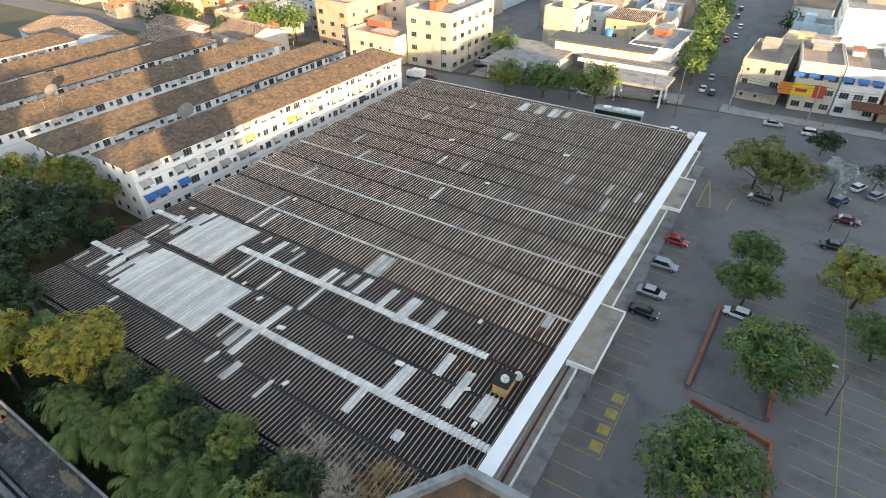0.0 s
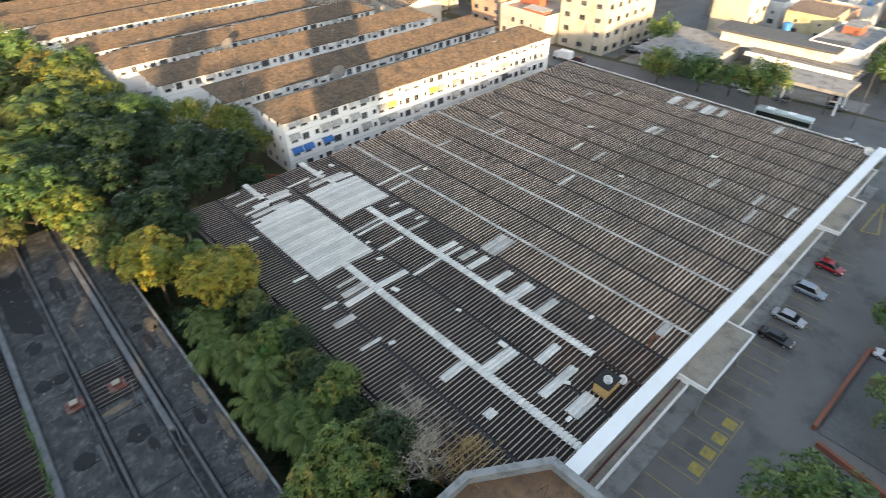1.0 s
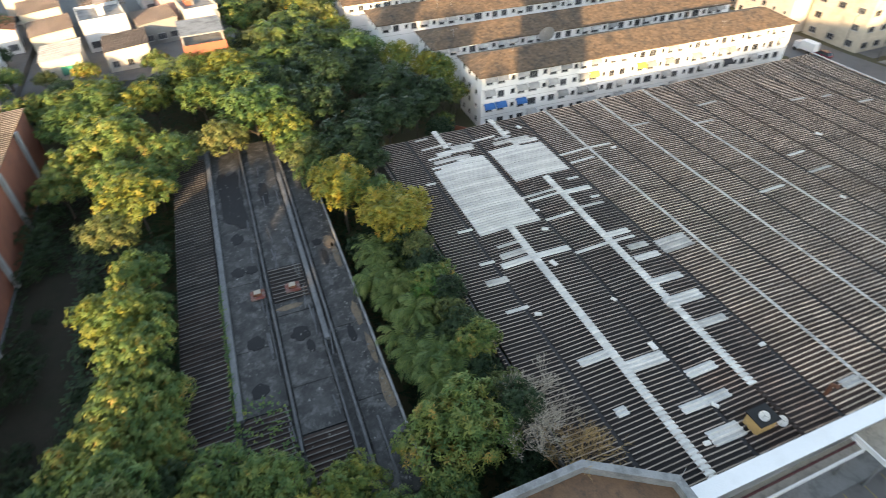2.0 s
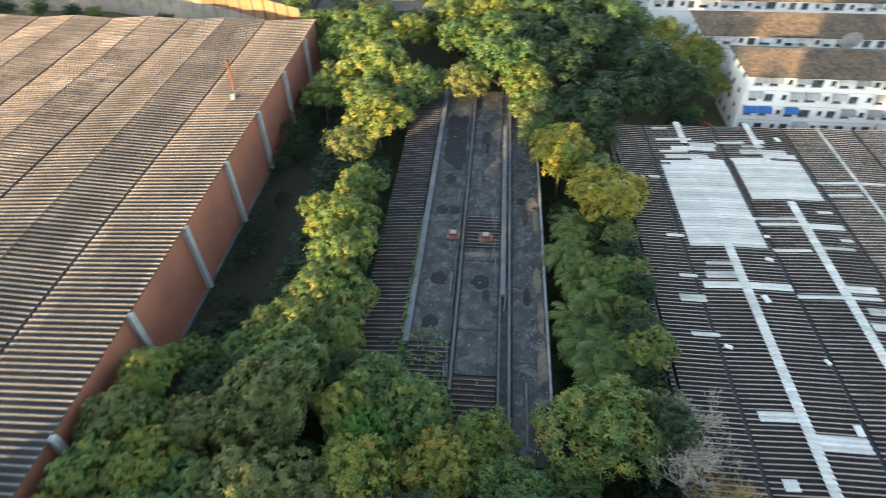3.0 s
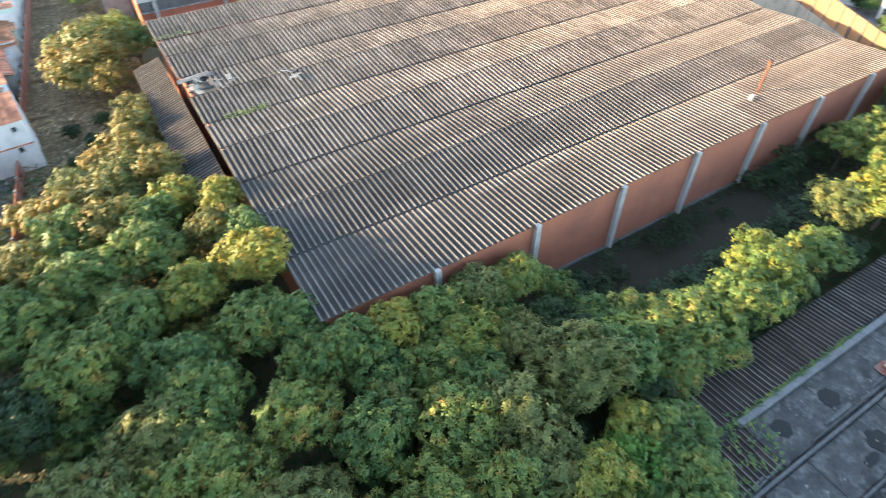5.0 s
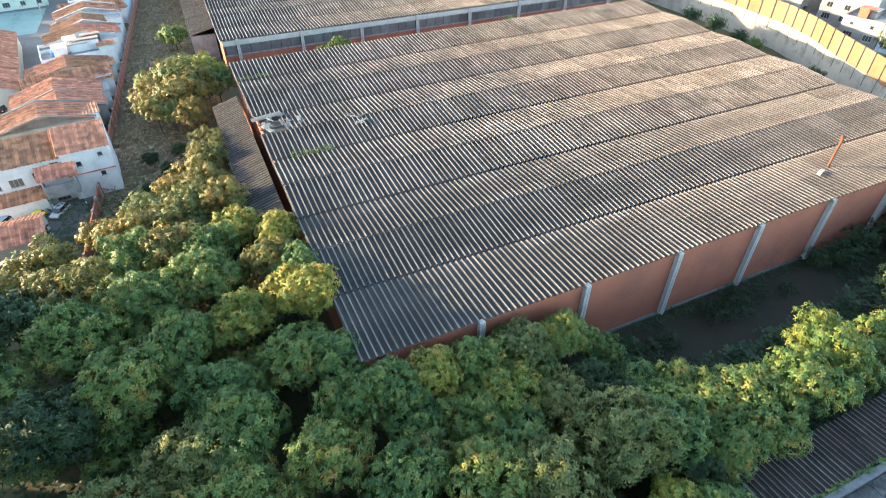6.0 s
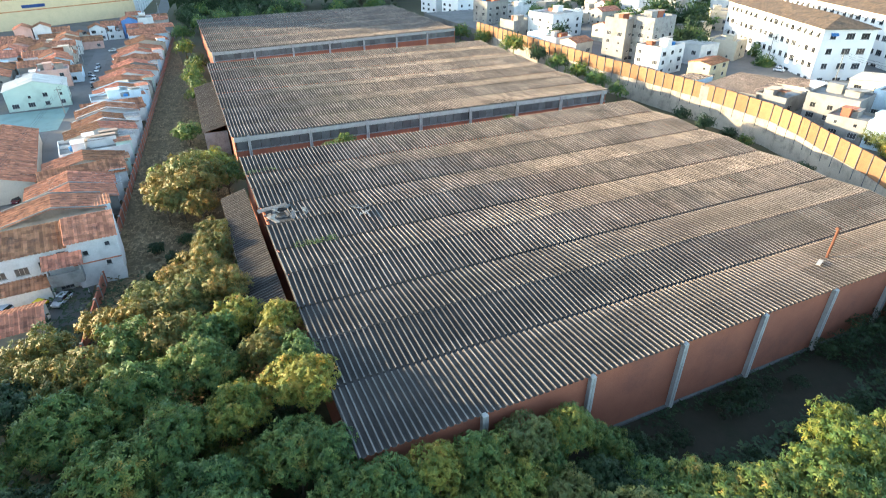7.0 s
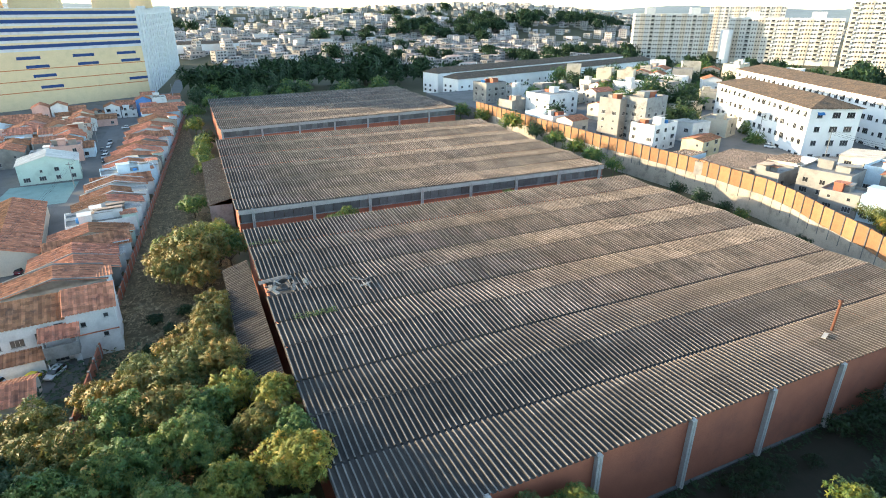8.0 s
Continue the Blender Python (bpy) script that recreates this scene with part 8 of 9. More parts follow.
for x, y, rz, k, c in ((-8.7, 89.9, -2, "hatch", "red"), (-8.8, 81.8, 0, "wagon", "bluesilver"), (-8.8, 73.8, 0, "sedan", "silver"), (-8.5, 68.8, -1, "sedan", "black"), (3.3, 75.4, 178, "hatch", "white"), (4.7, 51.4, 182, "sedan", "black"),
                       (1.5, 112.8, 170, "suv", "grey"), (16.0, 112.5, 2, "sedan", "dark_red"), (14.5, 102.0, 4, "sedan", "black"), (17.5, 127.5, 60, "hatch", "white"), (20.5, 125.5, 60, "hatch", "bluesilver"), (14.5, 119.5, 60, "suv", "blue"),
                       (-21.0, 137.0, 184, "sedan", "white"), (-17.0, 131.5, 186, "hatch", "silver"), (-1.0, 153.5, 5, "sedan", "silver"), (7.5, 151.8, 6, "suv", "white"), (12.6, 151.2, 6, "suv", "black"), (24.5, 149.5, 8, "suv", "grey"), (-35, 132.5, 183, "sedan", "yellow"),
                       (-20.8, 170.5, 92, "sedan", "white"), (-18.0, 168.5, 92, "hatch", "black"), (-20.5, 182, 92, "hatch", "white"), (-22.0, 232, 92, "hatch", "white"), (-22.6, 246, 92, "sedan", "white"), (-24.0, 225, 92, "sedan", "dark_red"), (-26, 262, 92, "hatch", "grey"), (-27, 276, 92, "hatch", "red"),
                       (-48.0, 150.8, 183, "sedan", "white"), (-57.5, 155, 183, "sedan", "blue"), (-30, 162, 80, "wagon", "grey"), (-87, 163, 40, "sedan", "silver"), (-86, 168, 40, "hatch", "black"), (-85, 158, 20, "sedan", "black"), (-40, 151.5, 183, "hatch", "grey"), (-92, 139.5, 183, "suv", "dark_red"), (-28.8, 155.5, 5, "wagon", "grey"),
                       (24, -99.5, 60, "hatch", "silver"), (27.5, -98.8, 60, "hatch", "yellow"), (32.5, -99.5, 60, "hatch", "bluesilver"), (36.5, -150, 75, "sedan", "dark_red"), (25.6, -265, 88, "hatch", "silver"), (25.2, -272, 88, "sedan", "white"), (26.8, -279, 88, "sedan", "grey"), (24.8, -286, 88, "hatch", "white"), (24.4, -294, 88, "suv", "silver"), (25, -258, 88, "hatch", "black"), (19, -330, 5, "sedan", "white"),
                       (-22.0, -590, 95, "sedan", "white"), (-24, -560, 95, "hatch", "silver"), (-19, -530, 95, "sedan", "white"), (-205, -138, 110, "hatch", "white"), (-196, -83, 20, "sedan", "silver")):
    car(x, y, rz, k, c, 7.55 if x < -190 else 0.05)

# the bus and the small lorry on the main street
bus = thing("bus", "long pale bus stopped on the street", "bus", pose(-34.5, 137.5, 0.04, 0, 0, 3))
bm = bmesh.new()
loft(bm, [[(x, -w, 0.4), (x, w, 0.4), (x, w, h - 0.2), (x, w - 0.2, h), (x, -w + 0.2, h), (x, -w, h - 0.2)] for x, w, h in ((-6, 1.15, 2.95), (-5.7, 1.25, 3.1), (5.7, 1.25, 3.1), (6, 1.15, 2.9))])
part("body", bm, car_paint("bus_paint", (0.34, 0.40, 0.38)), bus)
bm = bmesh.new()
box(bm, -5.6, -1.27, 1.5, 5.75, 1.27, 2.5)
part("window_band", bm, GLASS, bus)
bm = bmesh.new()
tube(bm, (0, -0.14, 0), (0, 0.14, 0), 0.48, 0.48, 14)
me = mesh_of(bm, "wheel", M["rubber"])
for x in (-3.6, 3.8):
    for s in (-1, 1):
        piece("wheel", me, bus, pose(x, s * 1.15, 0.48))
for x in (-3, 1.5):
    bm = bmesh.new()
    box(bm, x - 0.9, -0.7, 3.1, x + 0.9, 0.7, 3.28)
    part("roof_hatch", bm, M["white_paint"], bus)
lorry = thing("lorry", "small white box lorry parked by the shops", "lorry", pose(-96.5, 138.5, 0.04, 0, 0, 183))
for nm, q, mm in (("cargo_box", (-3, -1.1, 0.8, 1.0, 1.1, 2.9), M["white_paint"]), ("cab", (1.1, -1.0, 0.5, 2.7, 1.0, 2.2), CP["white"]), ("windscreen", (2.0, -0.9, 1.4, 2.73, 0.9, 2.1), GLASS)):
    bm = bmesh.new()
    box(bm, *q)
    if nm != "windscreen":
        bmesh.ops.bevel(bm, geom=bm.edges[:], offset=0.12, segments=2, affect="EDGES")
    part(nm, bm, mm, lorry)
for x in (-2, 2):
    for s in (-1, 1):
        piece("wheel", me, lorry, pose(x, s * 0.95, 0.44) @ Matrix.Scale(0.9, 4))

# ---- parking lot markings, islands and lamps ----
LINES = thing("stall_lines", "worn yellow parking stall lines on asphalt", "markings", kind="structure")
def stripe(x0, y0, x1, y1, w=0.09, z=0.026):
    d = Vector((x1 - x0, y1 - y0, 0))
    n = Vector((-d.y, d.x, 0)).normalized() * w / 2
    bm = bmesh.new()
    a, b = Vector((x0, y0, z)), Vector((x1, y1, z))
    poly(bm, [a - n, b - n, b + n, a + n])
    part("line", bm, M["yellow"], LINES)


for i in range(24):
    y = 33.5 + i * 2.72
    stripe(-10.4, y, -5.7, y + 0.1)
stripe(-5.75, 41.6, -5.75, 53.0)
for i in range(4):
    bm = bmesh.new()
    y = 42.0 + i * 2.72
    box(bm, -7.4, y + 0.5, 0.022, -6.0, y + 2.0, 0.028)
    part("disabled_bay", bm, M["yellow"], LINES, "faded yellow square marking")
for i in range(20):
    y = 36 + i * 2.7
    stripe(12.2, y, 17.0, y - 0.3)
    stripe(17.3, y, 22.0, y - 0.3)
stripe(17.15, 36, 17.15, 88, 0.1)
for i in range(10):
    y = 80 + i * 2.7
    stripe(3.5, y, 8.0, y)
# painted triangle by the market corner
for a, b in (((-8.6, 104.8), (-6.2, 105.6)), ((-6.2, 105.6), (-8.4, 117.0)), ((-8.4, 117.0), (-8.6, 104.8)), ((-3.4, 106), (-3.0, 111)), ((-3.0, 111), (-2.2, 111.2))):
    stripe(*a, *b, w=0.22)
isl = thing("traffic_island", "planted island with red brick kerb", "island", kind="structure")
bm = bmesh.new()
prism(bm, [(0.7, 57.5), (2.4, 57.5), (9.6, 57.0), (9.6, 75.2), (1.4, 75.2)], 0, 0.12)
part("bed", bm, M["town"], isl)
for x0, y0, x1, y1 in ((0.2, 57.6, 0.9, 75.4), (0.9, 75.4, 3.4, 75.4), (1.2, 55.6, 10.4, 53.6), (10.4, 53.6, 10.9, 44.0), (9.6, 57.2, 9.8, 75.4)):
    L = math.hypot(x1 - x0, y1 - y0)
    bm = bmesh.new()
    box(bm, 0, -0.22, 0, L, 0.22, 0.75, pose(x0, y0, 0, 0, 0, math.degrees(math.atan2(y1 - y0, x1 - x0))))
    part("low_wall", bm, M["brick"], isl, "low red brick wall")
bm = bmesh.new()
for i in range(20):
    a, b = 6.2832 * i / 20, 6.2832 * (i + 1) / 20
    tube(bm, (-0.3 + 2.3 * math.cos(a), 117 + 2.3 * math.sin(a), 0.1), (-0.3 + 2.3 * math.cos(b), 117 + 2.3 * math.sin(b), 0.1), 0.12, 0.12, 5)
tagged(part("tree_bed", bm, M["yellow"]), "round tree bed with yellow kerb", "tree bed", kind="structure")


def street_lamp(x, y, h, arm, rz, label="grey street lamp with curved arm", group="street lamps"):
    l = thing("street_lamp", label, "lamp", pose(x, y, 0, 0, 0, rz), group)
    bm = bmesh.new()
    tube(bm, (0, 0, 0), (0, 0, h), 0.11, 0.07, 8)
    part("pole", bm, M["slab_beam"], l)
    for s in ((1,) if arm < 3 else (1, -1)):
        bm = bmesh.new()
        tube(bm, (0, 0, h - 0.1), (s * arm * 0.6, 0, h + 0.7), 0.05, 0.045, 6)
        tube(bm, (s * arm * 0.6, 0, h + 0.7), (s * arm, 0, h + 0.75), 0.045, 0.04, 6)
        part("arm", bm, M["slab_beam"], l)
        bm = bmesh.new()
        box(bm, s * arm - 0.35, -0.14, h + 0.66, s * arm + 0.35, 0.14, h + 0.8)
        part("lamp_head", bm, M["frame"], l)


for x, y, h, a, rz in ((15.6, 62, 7, 1.6, 180), (14.6, 96, 7, 1.6, 90), (13.5, 108, 6.5, 1.4, 90), (2.8, 113, 7, 2.0, 100), (-11.5, 160.5, 10, 2.5, 100), (-22.8, 146.5, 13, 0.6, 0), (9.5, 158.5, 11, 2.6, 120), (-109, 145, 10, 2.4, 170), (-30, 150, 10, 2.0, 90), (-185, 112, 12, 3.2, 45), (-85, 150, 9, 2, 60), (-92, 146, 9, 1.2, 10)):
    street_lamp(x, y, h, a, rz)


def utility_pole(x, y, h, label="concrete utility pole with crossarm"):
    u = thing("utility_pole", label, "pole", pose(x, y, 0), "utility poles")
    bm = bmesh.new()
    tube(bm, (0, 0, 0), (0, 0, h), 0.17, 0.12, 8)
    part("pole", bm, M["concrete"], u)
    bm = bmesh.new()
    box(bm, -1.0, -0.06, h - 0.8, 1.0, 0.06, h - 0.65)
    part("crossarm", bm, M["bark"], u)


for x, y, h in ((33.6, -101.5, 9), (39, -150, 9), (32, -222, 9), (30, -300, 9), (-6, -390, 14), (-210, -120, 17.5), (-203, -80, 17.5), (-214, -150, 17.5), (-12, 158.5, 10), (6, 159.5, 10), (22, 161.5, 10)):
    utility_pole(x, y, h)


# ---- rooftop things ----
rt = thing("roof_tank_box", "small orange water tank house with dark lid on the market roof", "tank house", pose(-17.2, 39.5, 7.0))
for nm, q, mm in (("body", (-0.85, -1.1, 0, 0.85, 1.1, 1.9), paint("ochre_paint", (0.5, 0.30, 0.12))), ("lid", (-1.0, -1.25, 1.9, 1.0, 1.25, 2.05), M["slab_patch"])):
    bm = bmesh.new()
    box(bm, *q)
    part(nm, bm, mm, rt)


def dish(x, y, z, r, rz, tilt, mk, label, name="satellite_dish"):
    d = thing(name, label, "satellite dish", pose(x, y, z, 0, 0, rz), "satellite dishes")
    bm = bmesh.new()
    n, rings = 18, 4
    vs = [[bm.verts.new((r * k / rings * math.cos(6.2832 * i / n), r * k / rings * math.sin(6.2832 * i / n), 0.35 * r * (k / rings) ** 2)) for i in range(n)] for k in range(1, rings + 1)]
    c0 = bm.verts.new((0, 0, 0))
    for i in range(n):
        bm.faces.new((c0, vs[0][i], vs[0][(i + 1) % n]))
        for a, b in zip(vs, vs[1:]):
            bm.faces.new((a[i], b[i], b[(i + 1) % n], a[(i + 1) % n]))
    bmesh.ops.solidify(bm, geom=bm.faces[:], thickness=0.02)
    o = part("reflector", bm, M[mk], d)
    o.matrix_basis = pose(0, 0, r * 0.8, tilt, 0, 0)
    bm = bmesh.new()
    tube(bm, (0, 0, -0.3), (0, 0, r * 0.8), 0.05, 0.05, 6)
    part("mast", bm, M["frame"], d)
    bm = bmesh.new()
    for i in range(3):
        a = 2.094 * i
        tube(bm, (r * 0.8 * math.cos(a), r * 0.8 * math.sin(a), r * 0.25), (0, 0, r * 0.8), 0.015, 0.015, 4)
    tube(bm, (0, 0, r * 0.72), (0, 0, r * 0.92), 0.06, 0.06, 6)
    o = part("feed_horn", bm, M["frame"], d)
    o.matrix_basis = pose(0, 0, r * 0.8, tilt, 0, 0)


dish(-17.0, 39.2, 8.95, 0.5, 40, 35, "white_paint", "round white satellite dish on the tank house")
dish(-16.4, 41.4, 7.6, 0.55, 60, 35, "white_paint", "round white satellite dish on the market roof")
dish(-14.3, 117.5, 7.6, 0.8, 30, 50, "white_paint", "round white satellite dish on the market roof")
dish(-99.5, 63.8, 13.4, 1.7, 20, 40, "dish", "large mesh satellite dish on the tile roof")
dish(-135.8, 57.0, 13.2, 1.5, 20, 40, "dish", "large mesh satellite dish on the tile roof")
dish(-135, 104, 13.2, 0.9, 20, 40, "dish", "mesh satellite dish on the tile roof")
roof_rnd = random.Random(66)
for i, (x, a, bb) in enumerate(ROWS):
    for k in range(8):
        y = roof_rnd.uniform(a + 4, bb - 4)
        u = roof_rnd.uniform(1.2, 9.5)
        z = 11.5 + 2.3 * (1 - abs(u - 5.5) / 6.2)
        t = thing("roof_antenna", "thin television aerial on the tile roof", "antenna", pose(x - u + (y - a) * 0.045, y, z - 0.1, 0, 0, roof_rnd.uniform(0, 180)), "aerials on the apartment roofs")
        bm = bmesh.new()
        h = roof_rnd.uniform(1.2, 2.4)
        tube(bm, (0, 0, 0), (0.15, 0, h), 0.03, 0.025, 4)
        tube(bm, (-0.6, 0, h - 0.1), (0.8, 0, h + 0.05), 0.02, 0.02, 4)
        for q in range(4):
            tube(bm, (-0.5 + q * 0.38, -0.4, h - 0.05), (-0.5 + q * 0.38, 0.4, h - 0.05), 0.012, 0.012, 3)
        part("aerial", bm, M["dish"], t)
# small loose bits on the market roof
for i, (x, y) in enumerate(((-45.5, 33.5), (-37, 36.8), (-29.2, 36.4), (-20.5, 37.2), (-60, 36.6), (-56.5, 37.4), (-66.7, 58.0), (-79.6, 46.9), (-24.6, 47.6), (-41, 80.0), (-56, 92.5), (-33, 97.4), (-17.5, 33.4), (-52.2, 36.2), (-38.5, 27.2))):
    s = roof_rnd.uniform(0.35, 0.6)
    bm = bmesh.new()
    box(bm, -s, -s * 0.6, 0, s, s * 0.6, 0.22)
    bmesh.ops.bevel(bm, geom=bm.edges[:], offset=0.06, segments=1, affect="EDGES")
    o = part("roof_vent", bm, M["white_sheet"])
    o.matrix_world = pose(x, y, market_z(y) + 0.24, 0, 0, roof_rnd.uniform(0, 90))
    tagged(o, "small pale vent cap on the market roof", "vent", "vent caps on the market roof")
bm = bmesh.new()
tube(bm, (0, 0, 0), (0, 0, 1.7), 0.22, 0.2, 10)
tube(bm, (0, 0, 1.7), (0.55, 0, 2.0), 0.2, 0.24, 10)
o = part("vent_pipe", bm, M["rust"])
o.matrix_world = pose(-17.2, 48.6, 7.2)
tagged(o, "rusty bent vent pipe on the market roof", "vent pipe")
bm = bmesh.new()
tube(bm, (0, 0, -0.4), (0, 0, 5.0), 0.22, 0.2, 10)
tube(bm, (-0.3, 0, 5.05), (0.5, 0, 5.2), 0.24, 0.24, 10)
o = part("chimney_pipe", bm, M["rust"])
o.matrix_world = pose(-87.4, -42.1, 10.7, 0, -3, 0)
tagged(o, "tall rusty chimney pipe on the warehouse roof", "chimney")
bm = bmesh.new()
box(bm, -1.0, -0.3, 0, 1.0, 0.3, 0.08)
o = part("loose_sheet", bm, M["old_sheet"])
o.matrix_world = pose(-84.2, -41.2, 11.15, 3, 0, 20)
tagged(o, "broken white sheet lying on the warehouse roof", "sheet")
# the broken corner of the near warehouse roof: bare purlins, slipped sheets and a torn edge strip
def on_roof(name, bm, material, m, label, category, group=""):
    o = part(name, bm, material)
    o.matrix_world = m
    return tagged(o, label, category, group)


WM = pose(-8.9, -37.3, 0, 0, 0, -1.4)
bm = bmesh.new()
box(bm, -6.0, -61.2, 9.95, -0.9, -53.2, 10.05)
on_roof("ceiling_board", bm, M["slab_beam"], WM, "grey boarding laid bare under the broken roof", "boarding")
for k in range(4):
    bm = bmesh.new()
    box(bm, -5.2, -0.1, -0.12, -0.4, 0.1, 0.12)
    on_roof("purlin", bm, M["slab_beam"], WM @ pose(0, -53.9 - k * 2.3, 10.75 - k * 0.11), "bare purlin in the broken roof corner", "purlin", "purlins in the broken roof corner")
for i in range(15):
    bm = bmesh.new()
    lx, wd = roof_rnd.uniform(0.5, 1.3), roof_rnd.uniform(0.2, 0.5)
    for q in range(3):
        box(bm, -lx, -wd + q * wd * 0.66, 0.03 * (q % 2), lx, -wd + (q + 1) * wd * 0.66, 0.05 + 0.03 * (q % 2))
    mat = (M["wh_roof"], M["slab_beam"], M["wh_roof"], M["pale_concrete"], M["slab_beam"])[i % 5]
    on_roof("broken_sheet", bm, mat, WM @ pose(-roof_rnd.uniform(0.8, 8.0), -57.2 + roof_rnd.uniform(-2.6, 2.6), 10.95 + roof_rnd.uniform(0, 0.2), roof_rnd.uniform(-14, 14), roof_rnd.uniform(-12, 12), roof_rnd.uniform(30, 130)),
            "broken roof sheet at the damaged warehouse corner", "broken sheet", "broken sheets at the damaged roof")
bm = bmesh.new()
for q in range(5):
    box(bm, -5.2, -0.75 + q * 0.3, 0.04 * (q % 2), 0.2, -0.45 + q * 0.3, 0.06 + 0.04 * (q % 2))
on_roof("edge_sheet", bm, M["pale_beam"], WM @ pose(0.2, -60.3, 10.75, 0, 4, 2), "torn grey sheet hanging at the roof edge", "sheet")
bm = bmesh.new()
box(bm, -1.5, -0.4, 0, 1.5, 0.4, 0.09)
on_roof("edge_board", bm, M["pale_concrete"], WM @ pose(-1.6, -55.6, 10.95, 0, 3, 115), "pale board leaning at the broken roof edge", "board")
for i in range(9):
    bm = bmesh.new()
    lx = roof_rnd.uniform(0.6, 1.4)
    box(bm, -lx, -0.12, 0, lx, 0.12, 0.07)
    on_roof("loose_batten", bm, (M["concrete"], M["slab_beam"])[i % 2], WM @ pose(-16.6 + roof_rnd.uniform(-1.4, 1.2), -52.0 + roof_rnd.uniform(-2.6, 2.2), 11.22 + roof_rnd.uniform(0, 0.12), 0, roof_rnd.uniform(-5, 5), roof_rnd.uniform(0, 180)),
            "loose batten in a heap of debris on the roof", "batten", "debris on the warehouse roof")
# low lean-to sheds beside the warehouses
for x0, x1, y0, y1, rz in ((-9.4, -4.4, -113, -70, -1.4), (-13.4, -7.2, -207, -157, -2.5)):
    sh = thing("lean_to", "lean-to shed with dark ribbed roof against the warehouse", "shed", pose((x0 + x1) / 2, (y0 + y1) / 2, 0, 0, 0, rz), group="lean-to sheds")
    hx, hy = (x1 - x0) / 2, (y1 - y0) / 2
    bm = bmesh.new()
    box(bm, hx - 0.6, -hy + 0.3, 0, hx - 0.3, hy - 0.3, 7.6)
    for e in (-1, 1):
        box(bm, -hx, e * (hy - 0.45) - 0.15, 0, hx - 0.6, e * (hy - 0.45) + 0.15, 7.6)
    part("wall", bm, M["concrete"], sh)
    q = ribbed("roof_sheet", -hy, hy, -hx, 7.7, hx, 9.2, M["sooty_rib"], sh, pitch=0.7, h=0.1, seg=2, kind="stuff")
    q.matrix_basis = pose(0, 0, 0, 0, 0, 90)


# the derelict roof's openings, patches and hatches
DM = pose(-60, 0, 0, 0, 0, -1.6)


def hatch(x, y):
    """A squat vent: a square rusty curb, a neck and a paler cap."""
    h = thing("roof_hatch", "rusty red roof vent with pale cap on the derelict roof", "roof vent", DM @ pose(x, y, 4.5), "roof vents of the derelict building")
    for nm, q, bev, mat in (("curb", (-0.85, -0.95, 0, 0.85, 0.95, 0.42), 0.1, M["hatch_red"]), ("neck", (-0.5, -0.55, 0.42, 0.5, 0.55, 0.72), 0.08, M["rust"]), ("cap", (-0.4, -0.44, 0.72, 0.4, 0.44, 0.84), 0.05, M["pale_concrete"])):
        bm = bmesh.new()
        box(bm, *q)
        bmesh.ops.bevel(bm, geom=bm.edges[:], offset=bev, segments=1, affect="EDGES")
        part(nm, bm, mat, h)


hatch(1.7, -3.0)
hatch(1.9, 1.5)
rp = thing("rib_panel", "ribbed sheets laid over the slab between the roof vents", "roof sheets", DM @ pose(0, 0, 4.52))
ribbed("rib_sheet", -2.9, 4.0, -1.2, 0.02, 3.3, 0.08, M["grimy_rib"], rp, pitch=0.7, h=0.14, seg=2)
patch_rnd = random.Random(17)


def roof_patch(x, y, w, d, mat, label, name, group, square=False):
    n = 20
    bm = bmesh.new()
    pts = []
    for i in range(n):
        a = 6.2832 * i / n
        c, q = math.cos(a), math.sin(a)
        k = 1.0 / max(abs(c), abs(q)) if square else 1.0
        k *= 1 + 0.16 * patch_rnd.uniform(-1, 1)
        pts.append((x + w / 2 * c * k, y + d / 2 * q * k))
    prism(bm, pts, 4.49, 4.545)
    on_roof(name, bm, mat, DM, label, name.replace("_", " "), group)


# flat black patches stand in for dark holes in the slabs
for x, y, w, d in ((-4.0, -5.0, 2.0, 1.8), (-3.9, -3.2, 1.8, 1.6), (9.9, -4.3, 2.3, 2.1), (10.2, 1.1, 2.4, 2.3), (12.6, 1.9, 2.0, 1.0), (17.1, -4.6, 2.1, 2.0), (-11.5, -4.4, 2.6, 1.8), (-3.0, 6.9, 3.8, 0.9), (-6.5, 6.4, 1.6, 1.4), (12.5, 6.9, 3.0, 1.0), (-22.3, 0.8, 7, 1.6)):
    roof_patch(x, y, w, d, M["slab_patch"], "black tar patch on the roof slab", "tar_patch", "tar patches on the derelict roof")
roof_patch(-22.5, -4.3, 15.5, 3.6, M["slab_patch"], "damp black stretch of the roof slab", "tar_patch", "tar patches on the derelict roof", True)
for x, y, w, d in ((9.5, 8.3, 4.2, 1.0), (15.5, 8.5, 5.0, 0.8), (22.0, 8.5, 5.5, 1.1), (-2.5, 8.4, 5.5, 0.8), (5.2, 0.6, 1.0, 3.6), (-6.0, 8.0, 3.0, 1.6)):
    roof_patch(x, y, w, d, M["ochre_dirt"], "drift of ochre dirt on the roof slab", "dirt_drift", "dirt drifts on the derelict roof")
for i in range(34):
    lane = patch_rnd.choice((-2.4, 2.7, 2.9, 4.4, 4.4, 0.4, -2.5))
    x, y = -30 + patch_rnd.uniform(0, 62), lane + patch_rnd.uniform(-0.35, 0.35)
    bm = bmesh.new()
    box(bm, -patch_rnd.uniform(0.8, 3.0), -0.08, 0, patch_rnd.uniform(0.8, 2.6), 0.08, 0.13)
    on_roof("loose_beam", bm, M["slab_beam"], DM @ pose(x, y, 4.53, 0, 0, patch_rnd.uniform(-7, 7)), "loose weathered beam lying on the derelict roof", "beam", "loose beams on the derelict roof")
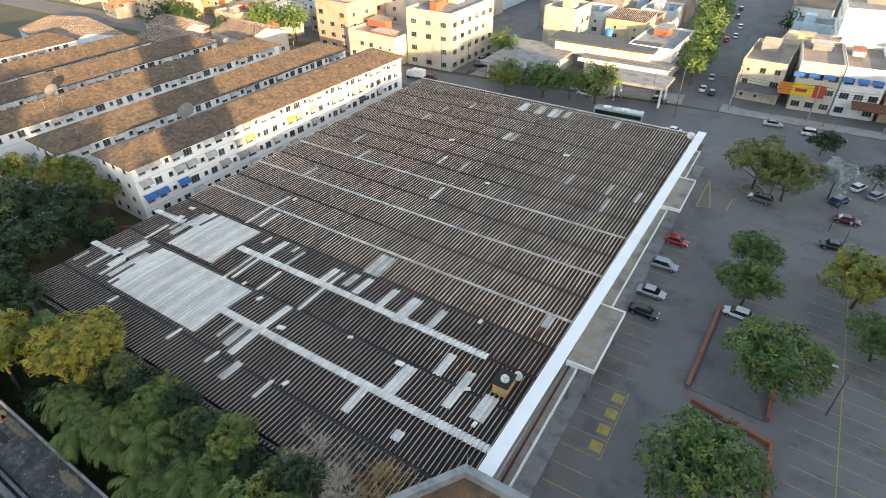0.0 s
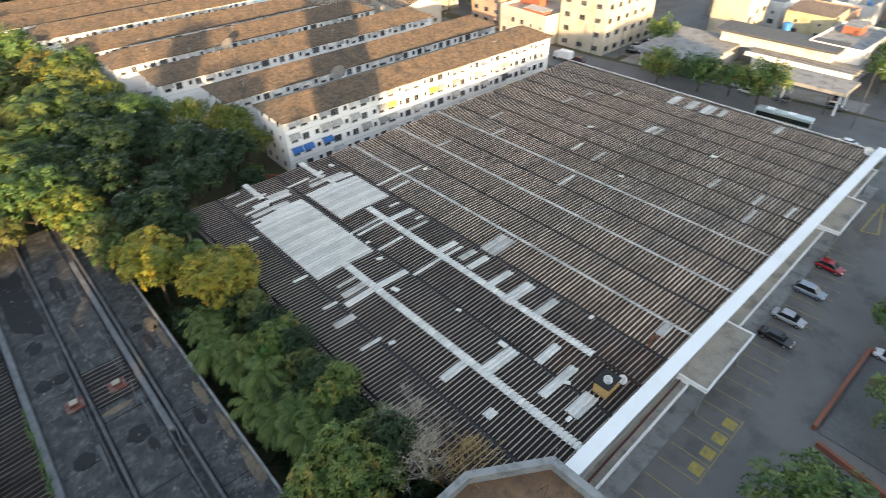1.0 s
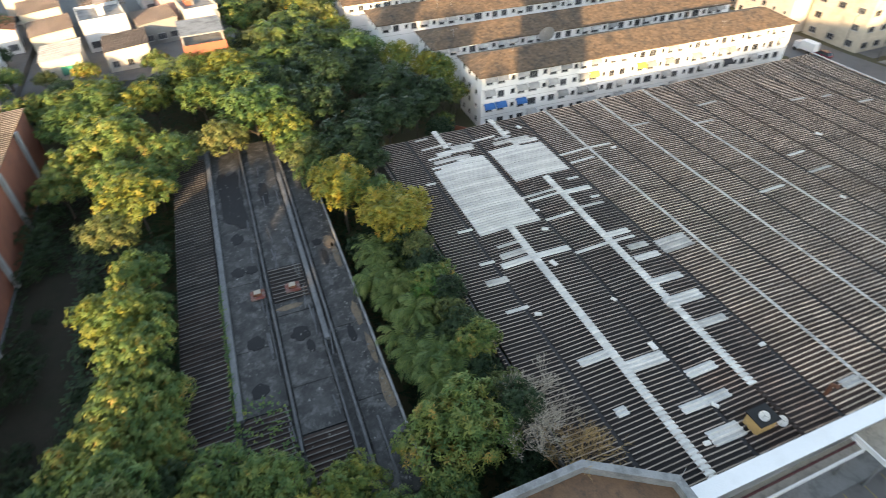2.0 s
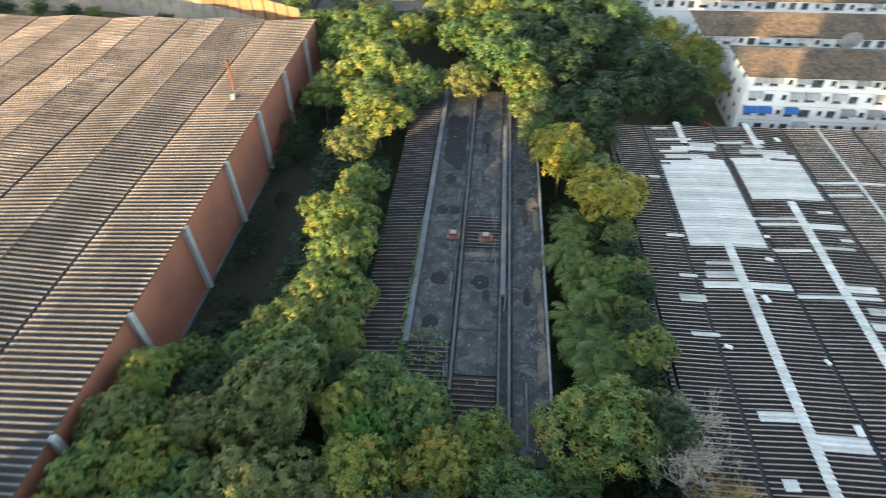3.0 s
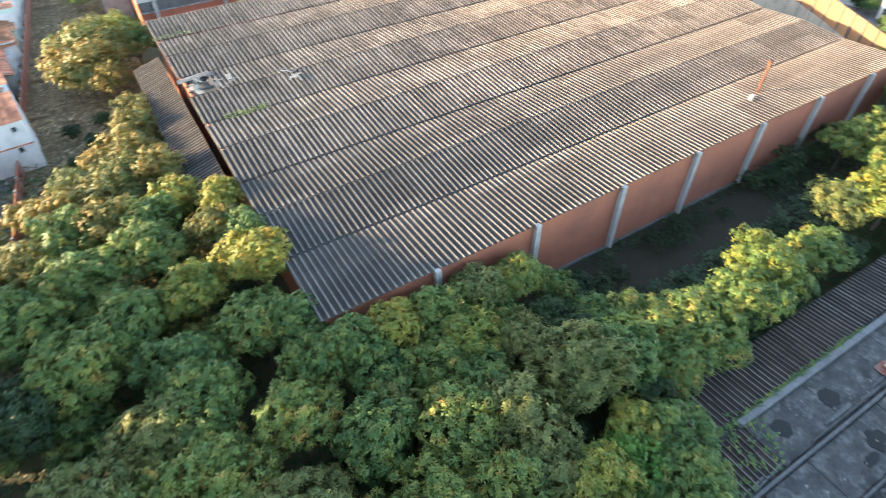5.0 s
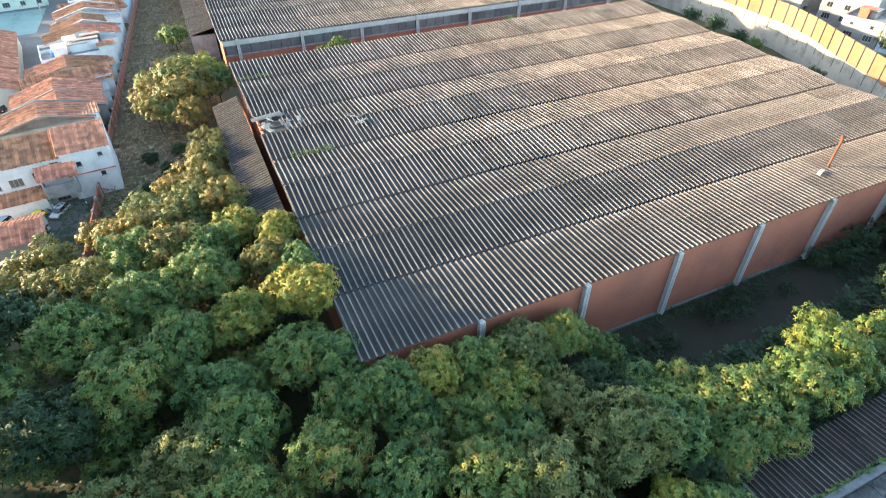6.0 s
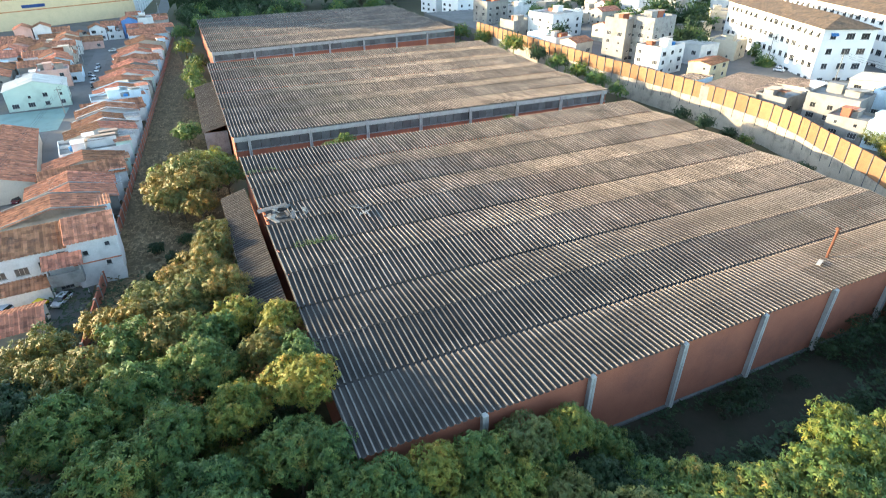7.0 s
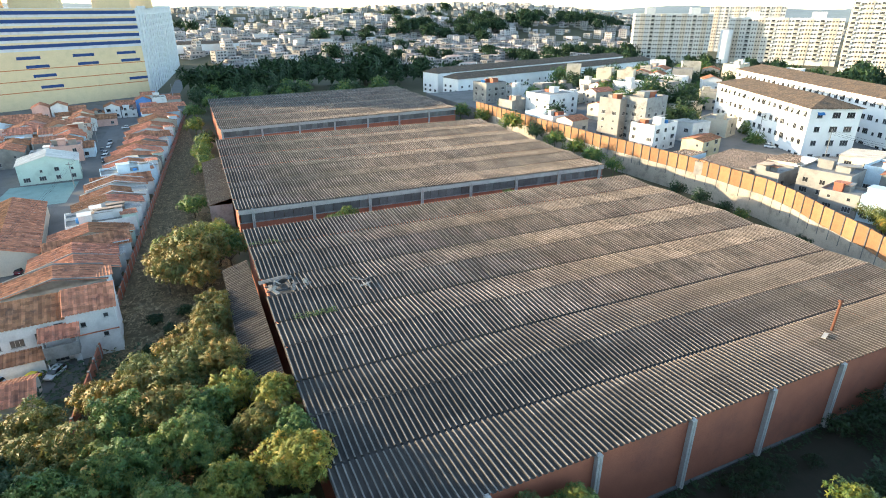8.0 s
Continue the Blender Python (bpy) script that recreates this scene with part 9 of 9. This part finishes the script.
# rubble crumbs scattered over the slabs
co, fs = [], []
crumb = np.random.RandomState(5)
for _ in range(700):
    x, y, q = crumb.uniform(-28, 34), crumb.choice([-4.4, 1.0, 7.2, 7.6, 8.4]) + crumb.normal() * 1.1, 0.05 + 0.16 * crumb.rand() ** 3
    if not -6.6 < y < 9.0:
        continue
    v = Vector((x, y, 4.53))
    b = len(co)
    a = crumb.uniform(0, 6.28)
    co += [tuple(v + Vector((math.cos(a + t) * q * 1.3, math.sin(a + t) * q, 0))) for t in (0, 2.1, 4.2)] + [tuple(v + Vector((0, 0, q * 0.7)))]
    fs += [(b, b + 1, b + 3), (b + 1, b + 2, b + 3), (b + 2, b, b + 3)]
o = part("rubble", arrays("rubble", co, fs, M["rubble"]), M["rubble"])
o.matrix_world = DM
tagged(o, "pale crumbs of rubble strewn over the roof slabs", "rubble", kind="stuff")
# weeds rooted in the gutter of the derelict roof
co, fs = undergrowth(-2, 30, -7.75, -7.3, 420, 31, (), 0.55, 0.5)
c2, f2 = undergrowth(18, 32, -8.6, -2.0, 260, 32, (), 0.6, 0.55)
fs = list(fs) + [tuple(i + len(co) for i in f) for f in f2]
o = part("roof_weeds", arrays("roof_weeds", co + c2, fs, M["leaf_green"]), M["leaf_green"])
o.matrix_world = DM @ pose(0, 0, 4.5)
tagged(o, "green weeds rooted in the roof gutter", "weeds", kind="stuff")
for px, py, n, sd in ((-6.5, -45.2, 160, 41), (-3.2, -80.0, 120, 42)):
    co, fs = undergrowth(px - 3.5, px + 3.5, py - 0.8, py + 0.8, n, sd, (), 0.35, 0.4)
    o = part("roof_weeds", arrays("roof_weeds", co, fs, M["leaf_palm"]), M["leaf_palm"])
    o.matrix_world = WM @ pose(0, 0, 10.6)
    tagged(o, "tuft of weeds growing in the warehouse gutter", "weeds", kind="stuff")


# ---- overhead cables between the poles ----
def cable(a, b, sag, label):
    a, b = Vector(a), Vector(b)
    bm = bmesh.new()
    pts = [a.lerp(b, i / 8) - Vector((0, 0, sag * 4 * (i / 8) * (1 - i / 8))) for i in range(9)]
    for p, q in zip(pts, pts[1:]):
        tube(bm, p, q, 0.03, 0.03, 4)
    tagged(part("cable", bm, M["black"]), label, "cable", "overhead cables")


for run, top in ((((-40, 157), (-12, 158.5), (6, 159.5), (22, 161.5), (60, 166)), 9.5), (((33.6, -101.5), (39, -150), (32, -222), (30, -300)), 8.5), (((-203, -80), (-210, -120), (-214, -150)), 17.0)):
    for (x0, y0), (x1, y1) in zip(run, run[1:]):
        for dz in (0.0, -0.7, -1.3):
            cable((x0, y0, top + dz), (x1, y1, top + dz), 0.7, "thin black cable hanging between utility poles")
